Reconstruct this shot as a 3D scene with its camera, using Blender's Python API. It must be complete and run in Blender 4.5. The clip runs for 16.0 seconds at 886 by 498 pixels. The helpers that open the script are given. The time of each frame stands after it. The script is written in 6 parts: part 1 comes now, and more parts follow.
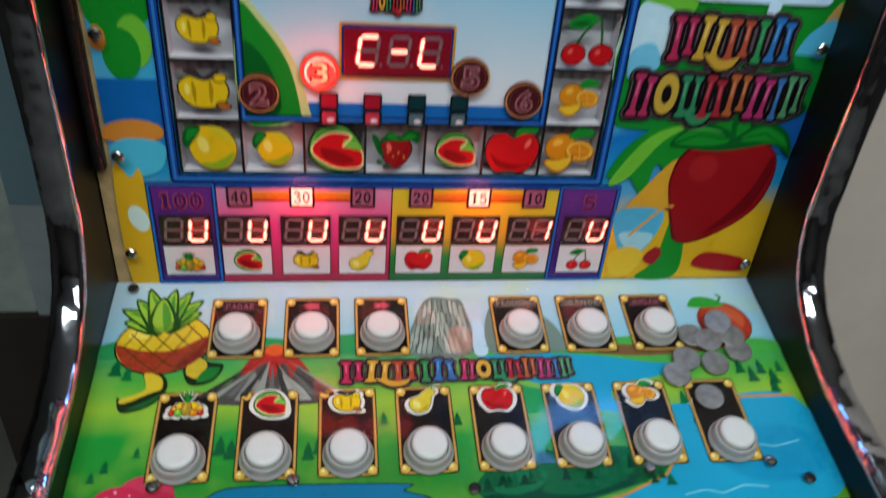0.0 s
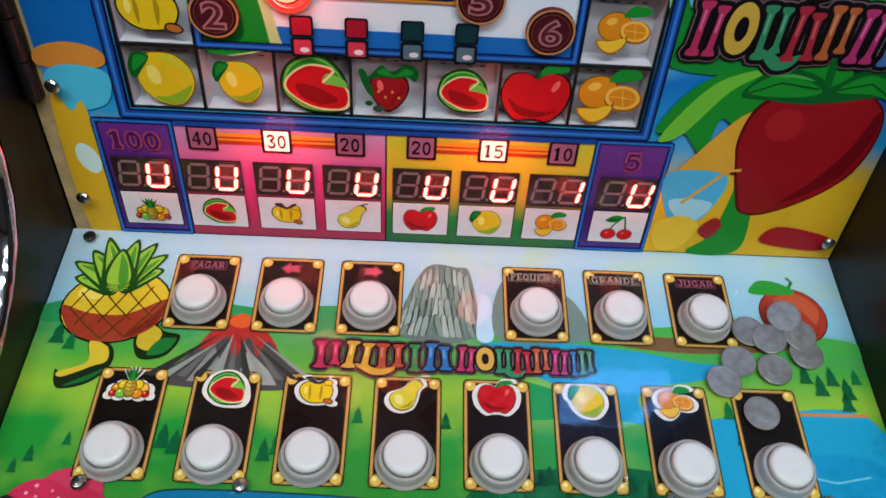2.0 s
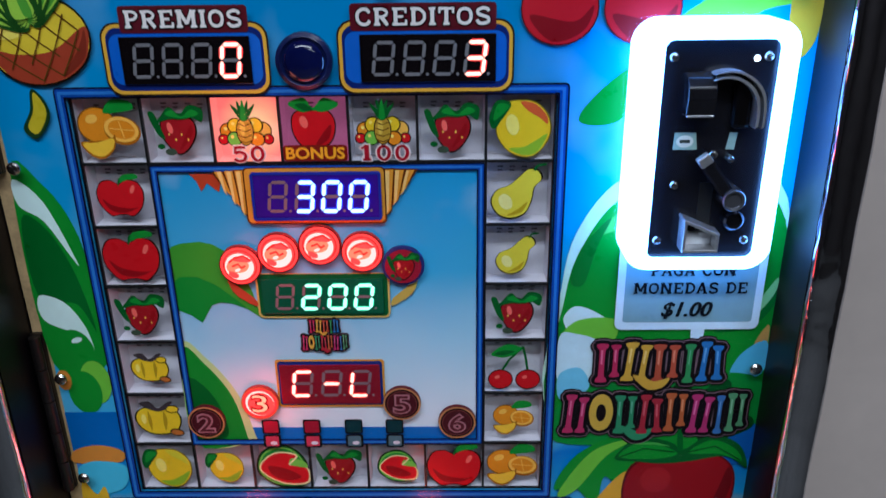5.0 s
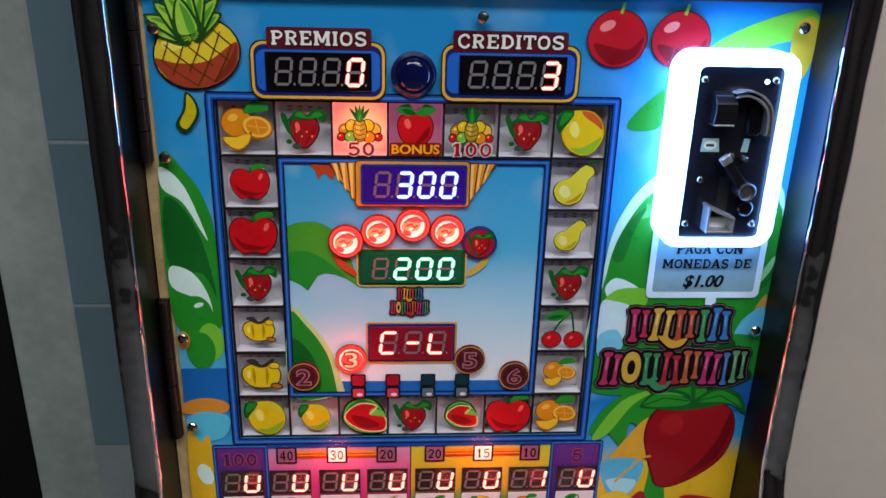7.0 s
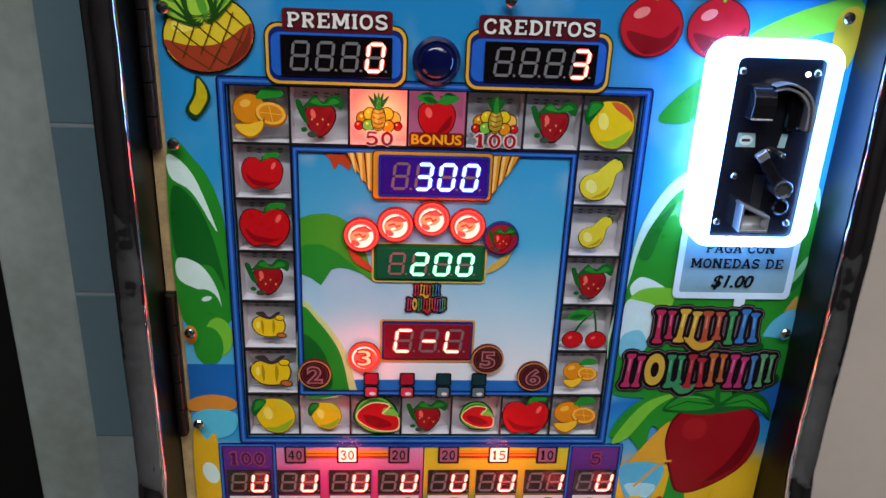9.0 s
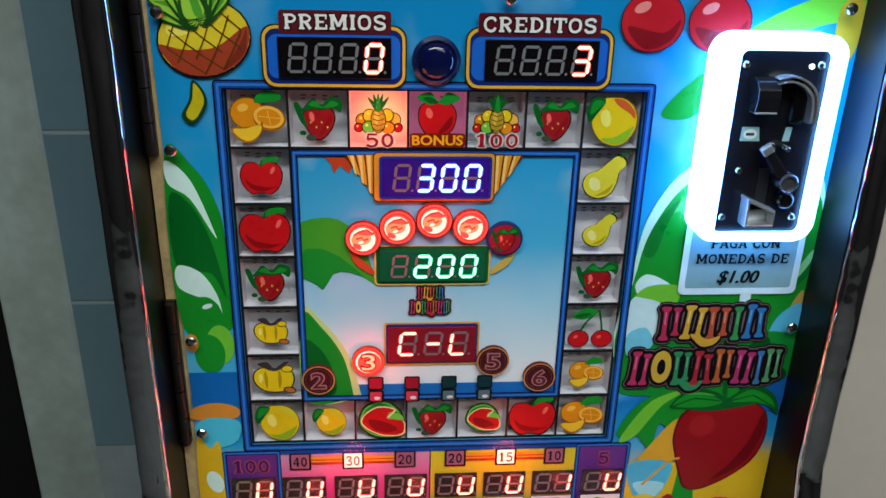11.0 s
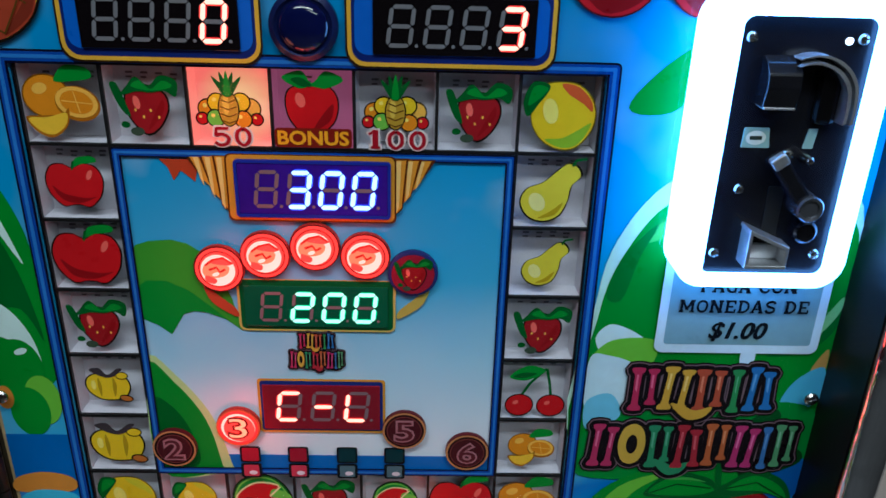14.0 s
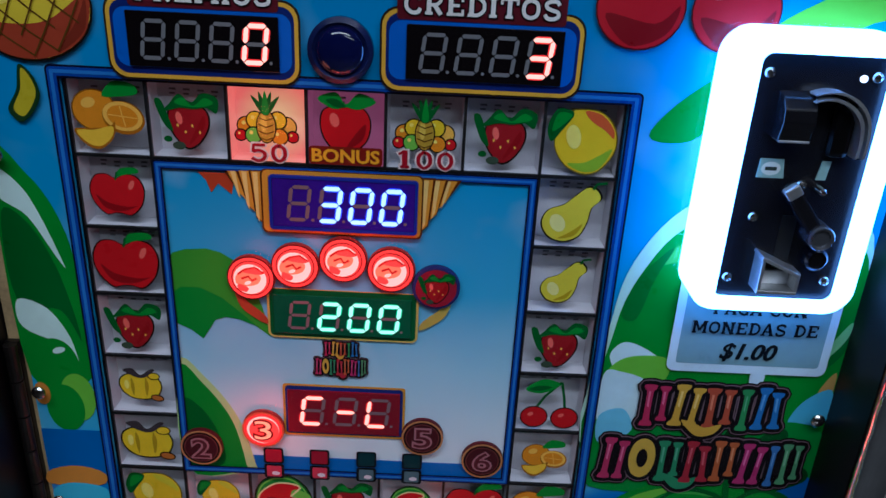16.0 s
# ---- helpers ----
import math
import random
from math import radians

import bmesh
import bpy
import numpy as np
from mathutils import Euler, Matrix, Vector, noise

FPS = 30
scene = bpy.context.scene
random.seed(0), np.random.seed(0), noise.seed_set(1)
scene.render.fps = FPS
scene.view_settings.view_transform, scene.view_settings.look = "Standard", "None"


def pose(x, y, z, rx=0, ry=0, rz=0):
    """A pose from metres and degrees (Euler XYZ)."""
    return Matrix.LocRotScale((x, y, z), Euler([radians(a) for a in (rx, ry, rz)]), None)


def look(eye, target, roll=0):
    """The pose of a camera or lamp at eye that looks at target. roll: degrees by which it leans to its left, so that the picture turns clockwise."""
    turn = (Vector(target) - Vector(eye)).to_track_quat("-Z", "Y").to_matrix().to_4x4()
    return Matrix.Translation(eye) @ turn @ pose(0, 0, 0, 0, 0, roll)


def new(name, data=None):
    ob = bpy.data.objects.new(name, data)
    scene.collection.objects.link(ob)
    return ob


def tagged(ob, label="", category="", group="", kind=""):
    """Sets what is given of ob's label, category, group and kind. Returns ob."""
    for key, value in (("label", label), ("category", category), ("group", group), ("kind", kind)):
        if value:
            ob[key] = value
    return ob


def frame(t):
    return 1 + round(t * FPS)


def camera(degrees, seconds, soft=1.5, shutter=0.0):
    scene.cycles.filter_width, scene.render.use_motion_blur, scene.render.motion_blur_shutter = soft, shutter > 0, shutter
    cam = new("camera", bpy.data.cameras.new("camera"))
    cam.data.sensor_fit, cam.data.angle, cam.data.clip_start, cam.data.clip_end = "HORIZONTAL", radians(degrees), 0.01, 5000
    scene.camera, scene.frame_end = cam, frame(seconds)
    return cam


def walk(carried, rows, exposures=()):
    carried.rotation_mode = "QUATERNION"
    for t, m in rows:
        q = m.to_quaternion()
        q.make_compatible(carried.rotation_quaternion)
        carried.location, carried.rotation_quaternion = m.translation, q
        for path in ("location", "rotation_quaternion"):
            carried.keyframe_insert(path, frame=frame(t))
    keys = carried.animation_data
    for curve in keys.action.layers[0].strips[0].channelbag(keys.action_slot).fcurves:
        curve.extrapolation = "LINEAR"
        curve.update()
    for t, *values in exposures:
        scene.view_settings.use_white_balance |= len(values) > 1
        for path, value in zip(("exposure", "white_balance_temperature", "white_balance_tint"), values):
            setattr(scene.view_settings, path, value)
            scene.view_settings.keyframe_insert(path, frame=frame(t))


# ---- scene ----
cam = camera(58.50, 16.0, shutter=0.35)
PATH = [
    (0, (-0.0804, -0.4899, 1.3326), (-0.0143, -0.0820, 1.0511), 5.05),
    (0.3, (-0.0814, -0.4504, 1.2885), (-0.0158, -0.0652, 0.9765), 5.98),
    (0.5, (-0.0825, -0.4273, 1.2854), (-0.0215, -0.0608, 0.9508), 6.25),
    (1, (-0.0717, -0.4057, 1.2929), (-0.0215, -0.0533, 0.9418), 5.85),
    (1.5, (-0.0532, -0.3978, 1.3032), (-0.0136, -0.0383, 0.9579), 4.99),
    (2, (-0.0211, -0.3874, 1.3083), (-0.0044, -0.0159, 0.9740), 4.03),
    (2.5, (0.0191, -0.3880, 1.3169), (0.0146, -0.0038, 0.9970), 2.41),
    (3, (0.0405, -0.4137, 1.3513), (0.0303, -0.0123, 1.0534), 1.34),
    (3.5, (0.0423, -0.4369, 1.3728), (0.0410, -0.0135, 1.1068), 1.47),
    (4, (0.0336, -0.4431, 1.3910), (0.0349, -0.0032, 1.1532), 1.55),
    (4.5, (0.0382, -0.4526, 1.4179), (0.0362, 0.0003, 1.2062), 0.55),
    (5, (0.0430, -0.4670, 1.4391), (0.0362, -0.0045, 1.2491), -0.72),
    (5.2, (0.0271, -0.4729, 1.4379), (0.0202, -0.0066, 1.2574), -0.76),
    (7.3, (-0.0581, -0.5857, 1.4553), (-0.0241, -0.1199, 1.2767), 1.68),
    (7.5, (-0.0558, -0.5817, 1.4519), (-0.0239, -0.1154, 1.2743), 1.79),
    (8, (-0.0578, -0.5696, 1.4489), (-0.0251, -0.1038, 1.2702), 2.30),
    (8.5, (-0.0638, -0.5591, 1.4498), (-0.0332, -0.0953, 1.2657), 2.46),
    (9, (-0.0704, -0.5528, 1.4504), (-0.0387, -0.0902, 1.2633), 2.44),
    (11.5, (-0.0780, -0.5442, 1.4507), (-0.0415, -0.0829, 1.2612), 1.18),
    (12, (-0.0782, -0.5435, 1.4500), (-0.0418, -0.0826, 1.2595), 1.07),
    (12.5, (-0.0729, -0.5298, 1.4435), (-0.0340, -0.0691, 1.2530), 1.12),
    (13, (-0.0384, -0.4746, 1.4444), (-0.0001, -0.0136, 1.2548), 1.56),
    (13.5, (0.0037, -0.4114, 1.4258), (0.0291, 0.0474, 1.2289), 1.53),
    (14, (0.0154, -0.3908, 1.4232), (0.0285, 0.0664, 1.2214), 1.67),
    (14.5, (0.0118, -0.3863, 1.4318), (0.0155, 0.0686, 1.2242), 2.05),
    (15, (0.0124, -0.3984, 1.4396), (0.0123, 0.0585, 1.2365), 2.57),
    (15.5, (0.0166, -0.4035, 1.4360), (0.0137, 0.0548, 1.2359), 2.60),
    (16, (0.0088, -0.4038, 1.4370), (0.0140, 0.0540, 1.2362), 2.96),
]
EXPOSURES = [(0, -0.2, 6300, 6), (0.5, -0.05, 6300, 7), (1.0, 0.0, 6300, 9), (2.0, -0.05, 6200, 10), (3.5, -0.05, 5800, 14), (4.5, -0.2, 5600, 12), (5.0, -0.3, 5600, 16), (6.2, -0.2, 6100, 16), (7.5, -0.1, 6600, 17), (9.0, -0.05, 6600, 17), (11.0, -0.05, 6400, 5), (12.5, -0.05, 6300, 5), (13.5, -0.35, 5900, 4), (14.0, -0.5, 5700, 6), (15.0, -0.75, 5400, 14), (16.0, -0.85, 5400, 14)]
walk(cam, [(t, look(eye, target, roll)) for t, eye, target, roll in PATH], EXPOSURES)

# ---- light and room tone ----
world = bpy.data.worlds.new("room_air")
world.use_nodes = True
world.node_tree.nodes["Background"].inputs[0].default_value = (0.55, 0.6, 0.7, 1)
world.node_tree.nodes["Background"].inputs[1].default_value = 0.05
scene.world = world
scene.view_settings.exposure = 0.0


def lamp(name, kind, energy, colour, m, size=0.1, size_y=0.1):
    data = bpy.data.lights.new(name, kind)
    data.energy, data.color = energy, colour
    if kind == "AREA":
        data.shape, data.size, data.size_y = "RECTANGLE", size, size_y
    else:
        data.shadow_soft_size = size
    ob = new(name, data)
    ob.matrix_basis = m
    return ob


lamp("ceiling_tube_light", "AREA", 35.0, (0.92, 1.0, 0.99), Matrix.Translation((-0.12, -1.05, 2.62)), 1.7, 0.25)
lamp("far_ceiling_light", "AREA", 19.0, (0.95, 1.0, 0.97), Matrix.Translation((0.9, -1.9, 2.62)), 1.5, 0.25)

# ---- materials ----
MATS = {}


def srgb(hexa):
    v = [int(hexa[i : i + 2], 16) / 255 for i in (0, 2, 4)]
    return tuple(c / 12.92 if c < 0.04045 else ((c + 0.055) / 1.055) ** 2.4 for c in v)


def material(name):
    m = bpy.data.materials.new(name)
    m.use_nodes = True
    return m, m.node_tree.nodes, m.node_tree.links, m.node_tree.nodes["Principled BSDF"]


def mottled(m, nodes, links, bsdf, colour, amount, scale, detail=4.0, bump=0.0, second=None):
    """Two scales of noise on a base colour, and fine relief."""
    place = nodes.new("ShaderNodeTexCoord")
    coarse, fine = nodes.new("ShaderNodeTexNoise"), nodes.new("ShaderNodeTexNoise")
    coarse.inputs["Scale"].default_value, fine.inputs["Scale"].default_value = scale, scale * 9
    coarse.inputs["Detail"].default_value = fine.inputs["Detail"].default_value = detail
    both = nodes.new("ShaderNodeMath")
    both.operation = "MULTIPLY_ADD"
    both.inputs[1].default_value = 0.4
    mix = nodes.new("ShaderNodeMix")
    mix.data_type = "RGBA"
    links.new(place.outputs["Object"], coarse.inputs["Vector"])
    links.new(place.outputs["Object"], fine.inputs["Vector"])
    links.new(fine.outputs["Fac"], both.inputs[0])
    links.new(coarse.outputs["Fac"], both.inputs[2])
    spread = nodes.new("ShaderNodeMapRange")
    spread.inputs[1].default_value, spread.inputs[2].default_value = 0.45, 0.95
    links.new(both.outputs[0], spread.inputs[0])
    links.new(spread.outputs[0], mix.inputs["Factor"])
    lo = second or tuple(c * (1 - amount) for c in colour)
    hi = tuple(min(1, c * (1 + amount * 0.5)) for c in colour)
    mix.inputs["A"].default_value, mix.inputs["B"].default_value = (*lo, 1), (*hi, 1)
    links.new(mix.outputs["Result"], bsdf.inputs["Base Color"])
    if bump:
        b = nodes.new("ShaderNodeBump")
        b.inputs["Strength"].default_value, b.inputs["Distance"].default_value = bump, 0.002
        links.new(both.outputs[0], b.inputs["Height"])
        links.new(b.outputs["Normal"], bsdf.inputs["Normal"])
    return both.outputs[0]


def ink(hexa, gloss=0.32):
    """Printed colour under a varnish."""
    key = ("ink", hexa, gloss)
    if key not in MATS:
        m, nodes, links, bsdf = material("ink_" + hexa)
        grain = mottled(m, nodes, links, bsdf, srgb(hexa), 0.12, 22.0)
        smear = nodes.new("ShaderNodeMapRange")
        smear.inputs[1].default_value, smear.inputs[2].default_value = 0.45, 0.95
        smear.inputs[3].default_value, smear.inputs[4].default_value = gloss * 0.7, gloss * 2.0
        links.new(grain, smear.inputs[0])
        links.new(smear.outputs[0], bsdf.inputs["Roughness"])
        bsdf.inputs["Specular IOR Level"].default_value = 0.15
        MATS[key] = m
    return MATS[key]


def glossy_ink(hexa):
    return ink(hexa, 0.26)


def plain(name, hexa, rough=0.5, metal=0.0, amount=0.15, scale=30.0, bump=0.0, second=None):
    if name not in MATS:
        m, nodes, links, bsdf = material(name)
        mottled(m, nodes, links, bsdf, srgb(hexa), amount, scale, bump=bump, second=srgb(second) if second else None)
        bsdf.inputs["Roughness"].default_value, bsdf.inputs["Metallic"].default_value = rough, metal
        MATS[name] = m
    return MATS[name]


def glow(name, rgb, strength):
    if name not in MATS:
        m, nodes, links, bsdf = material(name)
        bsdf.inputs["Base Color"].default_value = (*[c * 0.5 for c in rgb], 1)
        bsdf.inputs["Emission Color"].default_value = (*rgb, 1)
        bsdf.inputs["Emission Strength"].default_value = strength
        MATS[name] = m
    return MATS[name]


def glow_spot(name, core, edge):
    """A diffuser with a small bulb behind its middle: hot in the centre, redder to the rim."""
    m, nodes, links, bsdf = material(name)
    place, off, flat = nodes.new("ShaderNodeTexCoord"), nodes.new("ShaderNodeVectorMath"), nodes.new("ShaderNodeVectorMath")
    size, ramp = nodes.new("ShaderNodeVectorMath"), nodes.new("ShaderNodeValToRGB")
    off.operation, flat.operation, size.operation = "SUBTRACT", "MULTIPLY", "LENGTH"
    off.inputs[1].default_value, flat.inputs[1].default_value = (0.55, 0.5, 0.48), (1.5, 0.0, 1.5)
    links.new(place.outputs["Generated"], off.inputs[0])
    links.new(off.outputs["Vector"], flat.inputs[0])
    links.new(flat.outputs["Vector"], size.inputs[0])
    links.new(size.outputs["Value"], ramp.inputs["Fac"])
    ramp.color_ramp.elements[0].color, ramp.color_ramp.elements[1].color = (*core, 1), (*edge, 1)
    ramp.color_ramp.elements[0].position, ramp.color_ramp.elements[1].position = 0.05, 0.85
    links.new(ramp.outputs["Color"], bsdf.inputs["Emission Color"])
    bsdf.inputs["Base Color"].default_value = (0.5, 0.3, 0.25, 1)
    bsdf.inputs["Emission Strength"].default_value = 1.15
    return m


def graded(name, stops, axis, low, high, rough=0.3, cloud=0.0, cloud_hex="ffffff", scale=9.0):
    """A printed colour gradient along x or z (or down the slope, by y), with soft clouds."""
    m, nodes, links, bsdf = material(name)
    place, split = nodes.new("ShaderNodeTexCoord"), nodes.new("ShaderNodeSeparateXYZ")
    span, ramp = nodes.new("ShaderNodeMapRange"), nodes.new("ShaderNodeValToRGB")
    span.inputs[1].default_value, span.inputs[2].default_value = low, high
    links.new(place.outputs["Object"], split.inputs[0])
    noise_tex = nodes.new("ShaderNodeTexNoise")
    noise_tex.inputs["Scale"].default_value, noise_tex.inputs["Detail"].default_value = scale, 3
    links.new(place.outputs["Object"], noise_tex.inputs["Vector"])
    sway = nodes.new("ShaderNodeMath")
    sway.operation = "MULTIPLY_ADD"
    sway.inputs[1].default_value = (high - low) * 0.12
    links.new(noise_tex.outputs["Fac"], sway.inputs[0])
    links.new(split.outputs[axis], sway.inputs[2])
    links.new(sway.outputs[0], span.inputs[0])
    links.new(span.outputs[0], ramp.inputs[0])
    while len(ramp.color_ramp.elements) < len(stops):
        ramp.color_ramp.elements.new(0.5)
    for e, (p, h) in zip(ramp.color_ramp.elements, stops):
        e.position, e.color = p, (*srgb(h), 1)
    out = ramp.outputs[0]
    if cloud:
        mix, lift = nodes.new("ShaderNodeMix"), nodes.new("ShaderNodeMapRange")
        mix.data_type = "RGBA"
        lift.inputs[1].default_value, lift.inputs[2].default_value = 0.5, 0.72
        lift.inputs[4].default_value = cloud
        links.new(noise_tex.outputs["Fac"], lift.inputs[0])
        links.new(lift.outputs[0], mix.inputs["Factor"])
        links.new(out, mix.inputs["A"])
        mix.inputs["B"].default_value = (*srgb(cloud_hex), 1)
        out = mix.outputs["Result"]
    links.new(out, bsdf.inputs["Base Color"])
    bsdf.inputs["Roughness"].default_value = rough
    return m


def chrome_material():
    m, nodes, links, bsdf = material("wavy_chrome")
    bsdf.inputs["Base Color"].default_value = (0.58, 0.60, 0.67, 1)
    bsdf.inputs["Metallic"].default_value, bsdf.inputs["Roughness"].default_value = 1.0, 0.09
    place, wave, b = nodes.new("ShaderNodeTexCoord"), nodes.new("ShaderNodeTexNoise"), nodes.new("ShaderNodeBump")
    wave.inputs["Scale"].default_value, wave.inputs["Detail"].default_value = 26.0, 2.0
    b.inputs["Strength"].default_value, b.inputs["Distance"].default_value = 0.55, 0.004
    links.new(place.outputs["Object"], wave.inputs["Vector"])
    links.new(wave.outputs["Fac"], b.inputs["Height"])
    links.new(b.outputs["Normal"], bsdf.inputs["Normal"])
    return m


def clear_material(name, tint=(1, 1, 1), rough=0.03, straight=0.032):
    """A thin clear sheet: lets light straight through, with a Fresnel sheen."""
    m = bpy.data.materials.new(name)
    m.use_nodes = True
    nodes, links = m.node_tree.nodes, m.node_tree.links
    nodes.clear()
    out, mix, pane, sheen, fres = (nodes.new("ShaderNode" + n) for n in ("OutputMaterial", "MixShader", "BsdfTransparent", "BsdfGlossy", "LayerWeight"))
    pane.inputs[0].default_value = (*tint, 1)
    sheen.inputs["Roughness"].default_value = rough
    fres.inputs["Blend"].default_value = 0.5
    steep, base = nodes.new("ShaderNodeMath"), nodes.new("ShaderNodeMath")
    steep.operation, base.operation = "POWER", "MULTIPLY_ADD"
    steep.inputs[1].default_value, base.inputs[1].default_value, base.inputs[2].default_value = 4.0, 0.8, straight
    links.new(fres.outputs["Facing"], steep.inputs[0])
    links.new(steep.outputs[0], base.inputs[0])
    links.new(base.outputs[0], mix.inputs[0])
    links.new(pane.outputs[0], mix.inputs[1])
    links.new(sheen.outputs[0], mix.inputs[2])
    links.new(mix.outputs[0], out.inputs[0])
    return m


CHROME = chrome_material()
CLEAR = clear_material("clear_acrylic", straight=0.007)
DECK_CLEAR = clear_material("clear_deck_acrylic", rough=0.035, straight=0.024)
STEEL = plain("bright_steel", "b8b4ae", 0.22, 1.0, 0.25, 60)
HINGE_STEEL = plain("worn_hinge_steel", "9a948c", 0.34, 1.0, 0.4, 90, 0.2)
DARK_STEEL = plain("dark_hinge_steel", "3a3634", 0.38, 0.8, 0.3, 80)
BLACK_BOARD = plain("black_laminate", "09080a", 0.3, 0.0, 0.3, 40)
GLOSS_BLACK = plain("glossy_black_laminate", "040406", 0.42, 0.0, 0.3, 40)
PLYWOOD = plain("raw_plywood_edge", "c9a878", 0.65, 0.0, 0.35, 55, 0.3)
WHITE_BOX = plain("white_cell_plastic", "d6d3da", 0.45, 0.0, 0.10, 60)
BLACK_EDGE = plain("black_divider", "08080a", 0.5)
SCREEN = plain("smoked_screen", "0d090c", 0.12, 0.0, 0.2, 30)
SCREEN_STRIP = plain("brown_smoked_screen", "2e2022", 0.16, 0.0, 0.2, 30)
# Red glow of the lit digits is put into this screen's base colour.
SCREEN_RED = plain("red_glow_toned_screen", "861226", 0.14, 0.0, 0.2, 30)
SCREEN_BLUE = plain("violet_smoked_screen", "361890", 0.14, 0.0, 0.2, 30)
SCREEN_GREEN = plain("green_smoked_screen", "10583a", 0.14, 0.0, 0.2, 30)
SEG_OFF = plain("unlit_segment", "747478", 0.4, 0.0, 0.1)
SEG_OFF_DIM = plain("unlit_segment_tinted", "80686e", 0.4, 0.0, 0.1)
BLACK_BOARD.node_tree.nodes["Principled BSDF"].inputs["Specular IOR Level"].default_value = 0.18
GLOSS_BLACK.node_tree.nodes["Principled BSDF"].inputs["Specular IOR Level"].default_value = 0.3
CAP_WHITE = plain("white_button_cap", "dcdad8", 0.35, 0.0, 0.05, 80)
PLATE = plain("black_acceptor_plate", "1c1c22", 0.24, 0.35, 0.3, 50)
SEG_RED = glow("lit_red_segment", (1.0, 0.035, 0.03), 1.5)
SEG_BLUE = glow("lit_blue_segment", (0.05, 0.09, 1.0), 2.2)
SEG_GREEN = glow("lit_green_segment", (0.03, 0.80, 0.34), 1.1)
CORE = {SEG_RED: glow("hot_red_segment_core", (1.0, 0.42, 0.30), 3.0), SEG_BLUE: glow("hot_blue_segment_core", (0.42, 0.66, 1.0), 2.8), SEG_GREEN: glow("hot_green_segment_core", (0.46, 1.0, 0.76), 2.1)}
LAMP_RED = glow("lit_red_lens", (1.0, 0.055, 0.04), 1.25)
LAMP_WHITE = glow("lit_warm_lens", (1.0, 0.66, 0.52), 1.25)
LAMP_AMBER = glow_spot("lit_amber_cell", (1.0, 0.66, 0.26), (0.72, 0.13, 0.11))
BEZEL = glow("lit_bezel_diffuser", (0.17, 0.43, 1.0), 15.0)
TRAY_LIGHT = glow("lit_tray_panel", (0.80, 0.42, 1.0), 5.0)

# ---- building helpers ----
WORLD = {}
EYE4 = Matrix.Identity(4)


def thing(name, base, label, category, group="", kind=""):
    ob = new(name)
    ob.location = base
    WORLD[ob] = Matrix.Translation(base)
    return tagged(ob, label, category, group, kind)


def part(name, mesh, mats, parent, label="", m=EYE4, smooth=False):
    """One mesh object under a thing or a part; a bmesh in, or mesh data to share."""
    if isinstance(mesh, bmesh.types.BMesh):
        data = bpy.data.meshes.new(name)
        bmesh.ops.recalc_face_normals(mesh, faces=mesh.faces) if smooth != "flat" else None
        mesh.to_mesh(data)
        mesh.free()
        for mat in mats if isinstance(mats, (list, tuple)) else [mats]:
            data.materials.append(mat)
        if smooth is True:
            for p in data.polygons:
                p.use_smooth = True
    else:
        data = mesh
    ob = new(name, data)
    if parent is not None:
        ob.parent = parent
        ob.matrix_parent_inverse = WORLD[parent].inverted()
    ob.matrix_basis = m
    WORLD[ob] = m.copy()
    return tagged(ob, label) if label else ob


def box(x0, y0, z0, x1, y1, z1, bevel=0.0, bm=None):
    bm = bm or bmesh.new()
    made = bmesh.ops.create_cube(bm, size=1.0)["verts"]
    for v in made:
        v.co = Vector(((x0 + x1) / 2 + v.co.x * (x1 - x0), (y0 + y1) / 2 + v.co.y * (y1 - y0), (z0 + z1) / 2 + v.co.z * (z1 - z0)))
    if bevel:
        edges = list({e for v in made for e in v.link_edges})
        bmesh.ops.bevel(bm, geom=edges, offset=bevel, segments=2, affect="EDGES", profile=0.5)
    return bm


def lathe(profile, n=32, bm=None):
    """A turned body about local z from (radius, height) pairs."""
    bm = bm or bmesh.new()
    rings = []
    for r, h in profile:
        rings.append([bm.verts.new((r * math.cos(2 * math.pi * i / n), r * math.sin(2 * math.pi * i / n), h)) for i in range(n)])
    for a, b in zip(rings, rings[1:]):
        for i in range(n):
            bm.faces.new((a[i], a[(i + 1) % n], b[(i + 1) % n], b[i]))
    bm.faces.new(rings[-1])
    bm.faces.new(rings[0])
    return bm


def prism(outline, y0, y1):
    """An outline in (x, z) drawn out from y0 to y1."""
    bm = bmesh.new()
    a = [bm.verts.new((x, y0, z)) for x, z in outline]
    b = [bm.verts.new((x, y1, z)) for x, z in outline]
    bm.faces.new(a), bm.faces.new(b)
    for i in range(len(a)):
        bm.faces.new((a[i], a[i - 1], b[i - 1], b[i]))
    return bm


def frame_ring(outer, inner, y0, y1):
    """A raised frame between two outlines with the same number of points, in (x, z)."""
    bm = bmesh.new()
    n = len(outer)
    rows = [[bm.verts.new((x, y, z)) for x, z in o] for o, y in ((outer, y0), (outer, y1), (inner, y1), (inner, y0))]
    for r, s in zip(rows, rows[1:] + rows[:1]):
        for i in range(n):
            bm.faces.new((r[i], r[(i + 1) % n], s[(i + 1) % n], s[i]))
    return bm


# outlines on a plane, in metres
def ell(cx, cy, rx, ry=None, turn=0.0, n=28):
    ry = ry or rx
    c, s = math.cos(radians(turn)), math.sin(radians(turn))
    return [(cx + rx * math.cos(a) * c - ry * math.sin(a) * s, cy + rx * math.cos(a) * s + ry * math.sin(a) * c) for a in (2 * math.pi * i / n for i in range(n))]


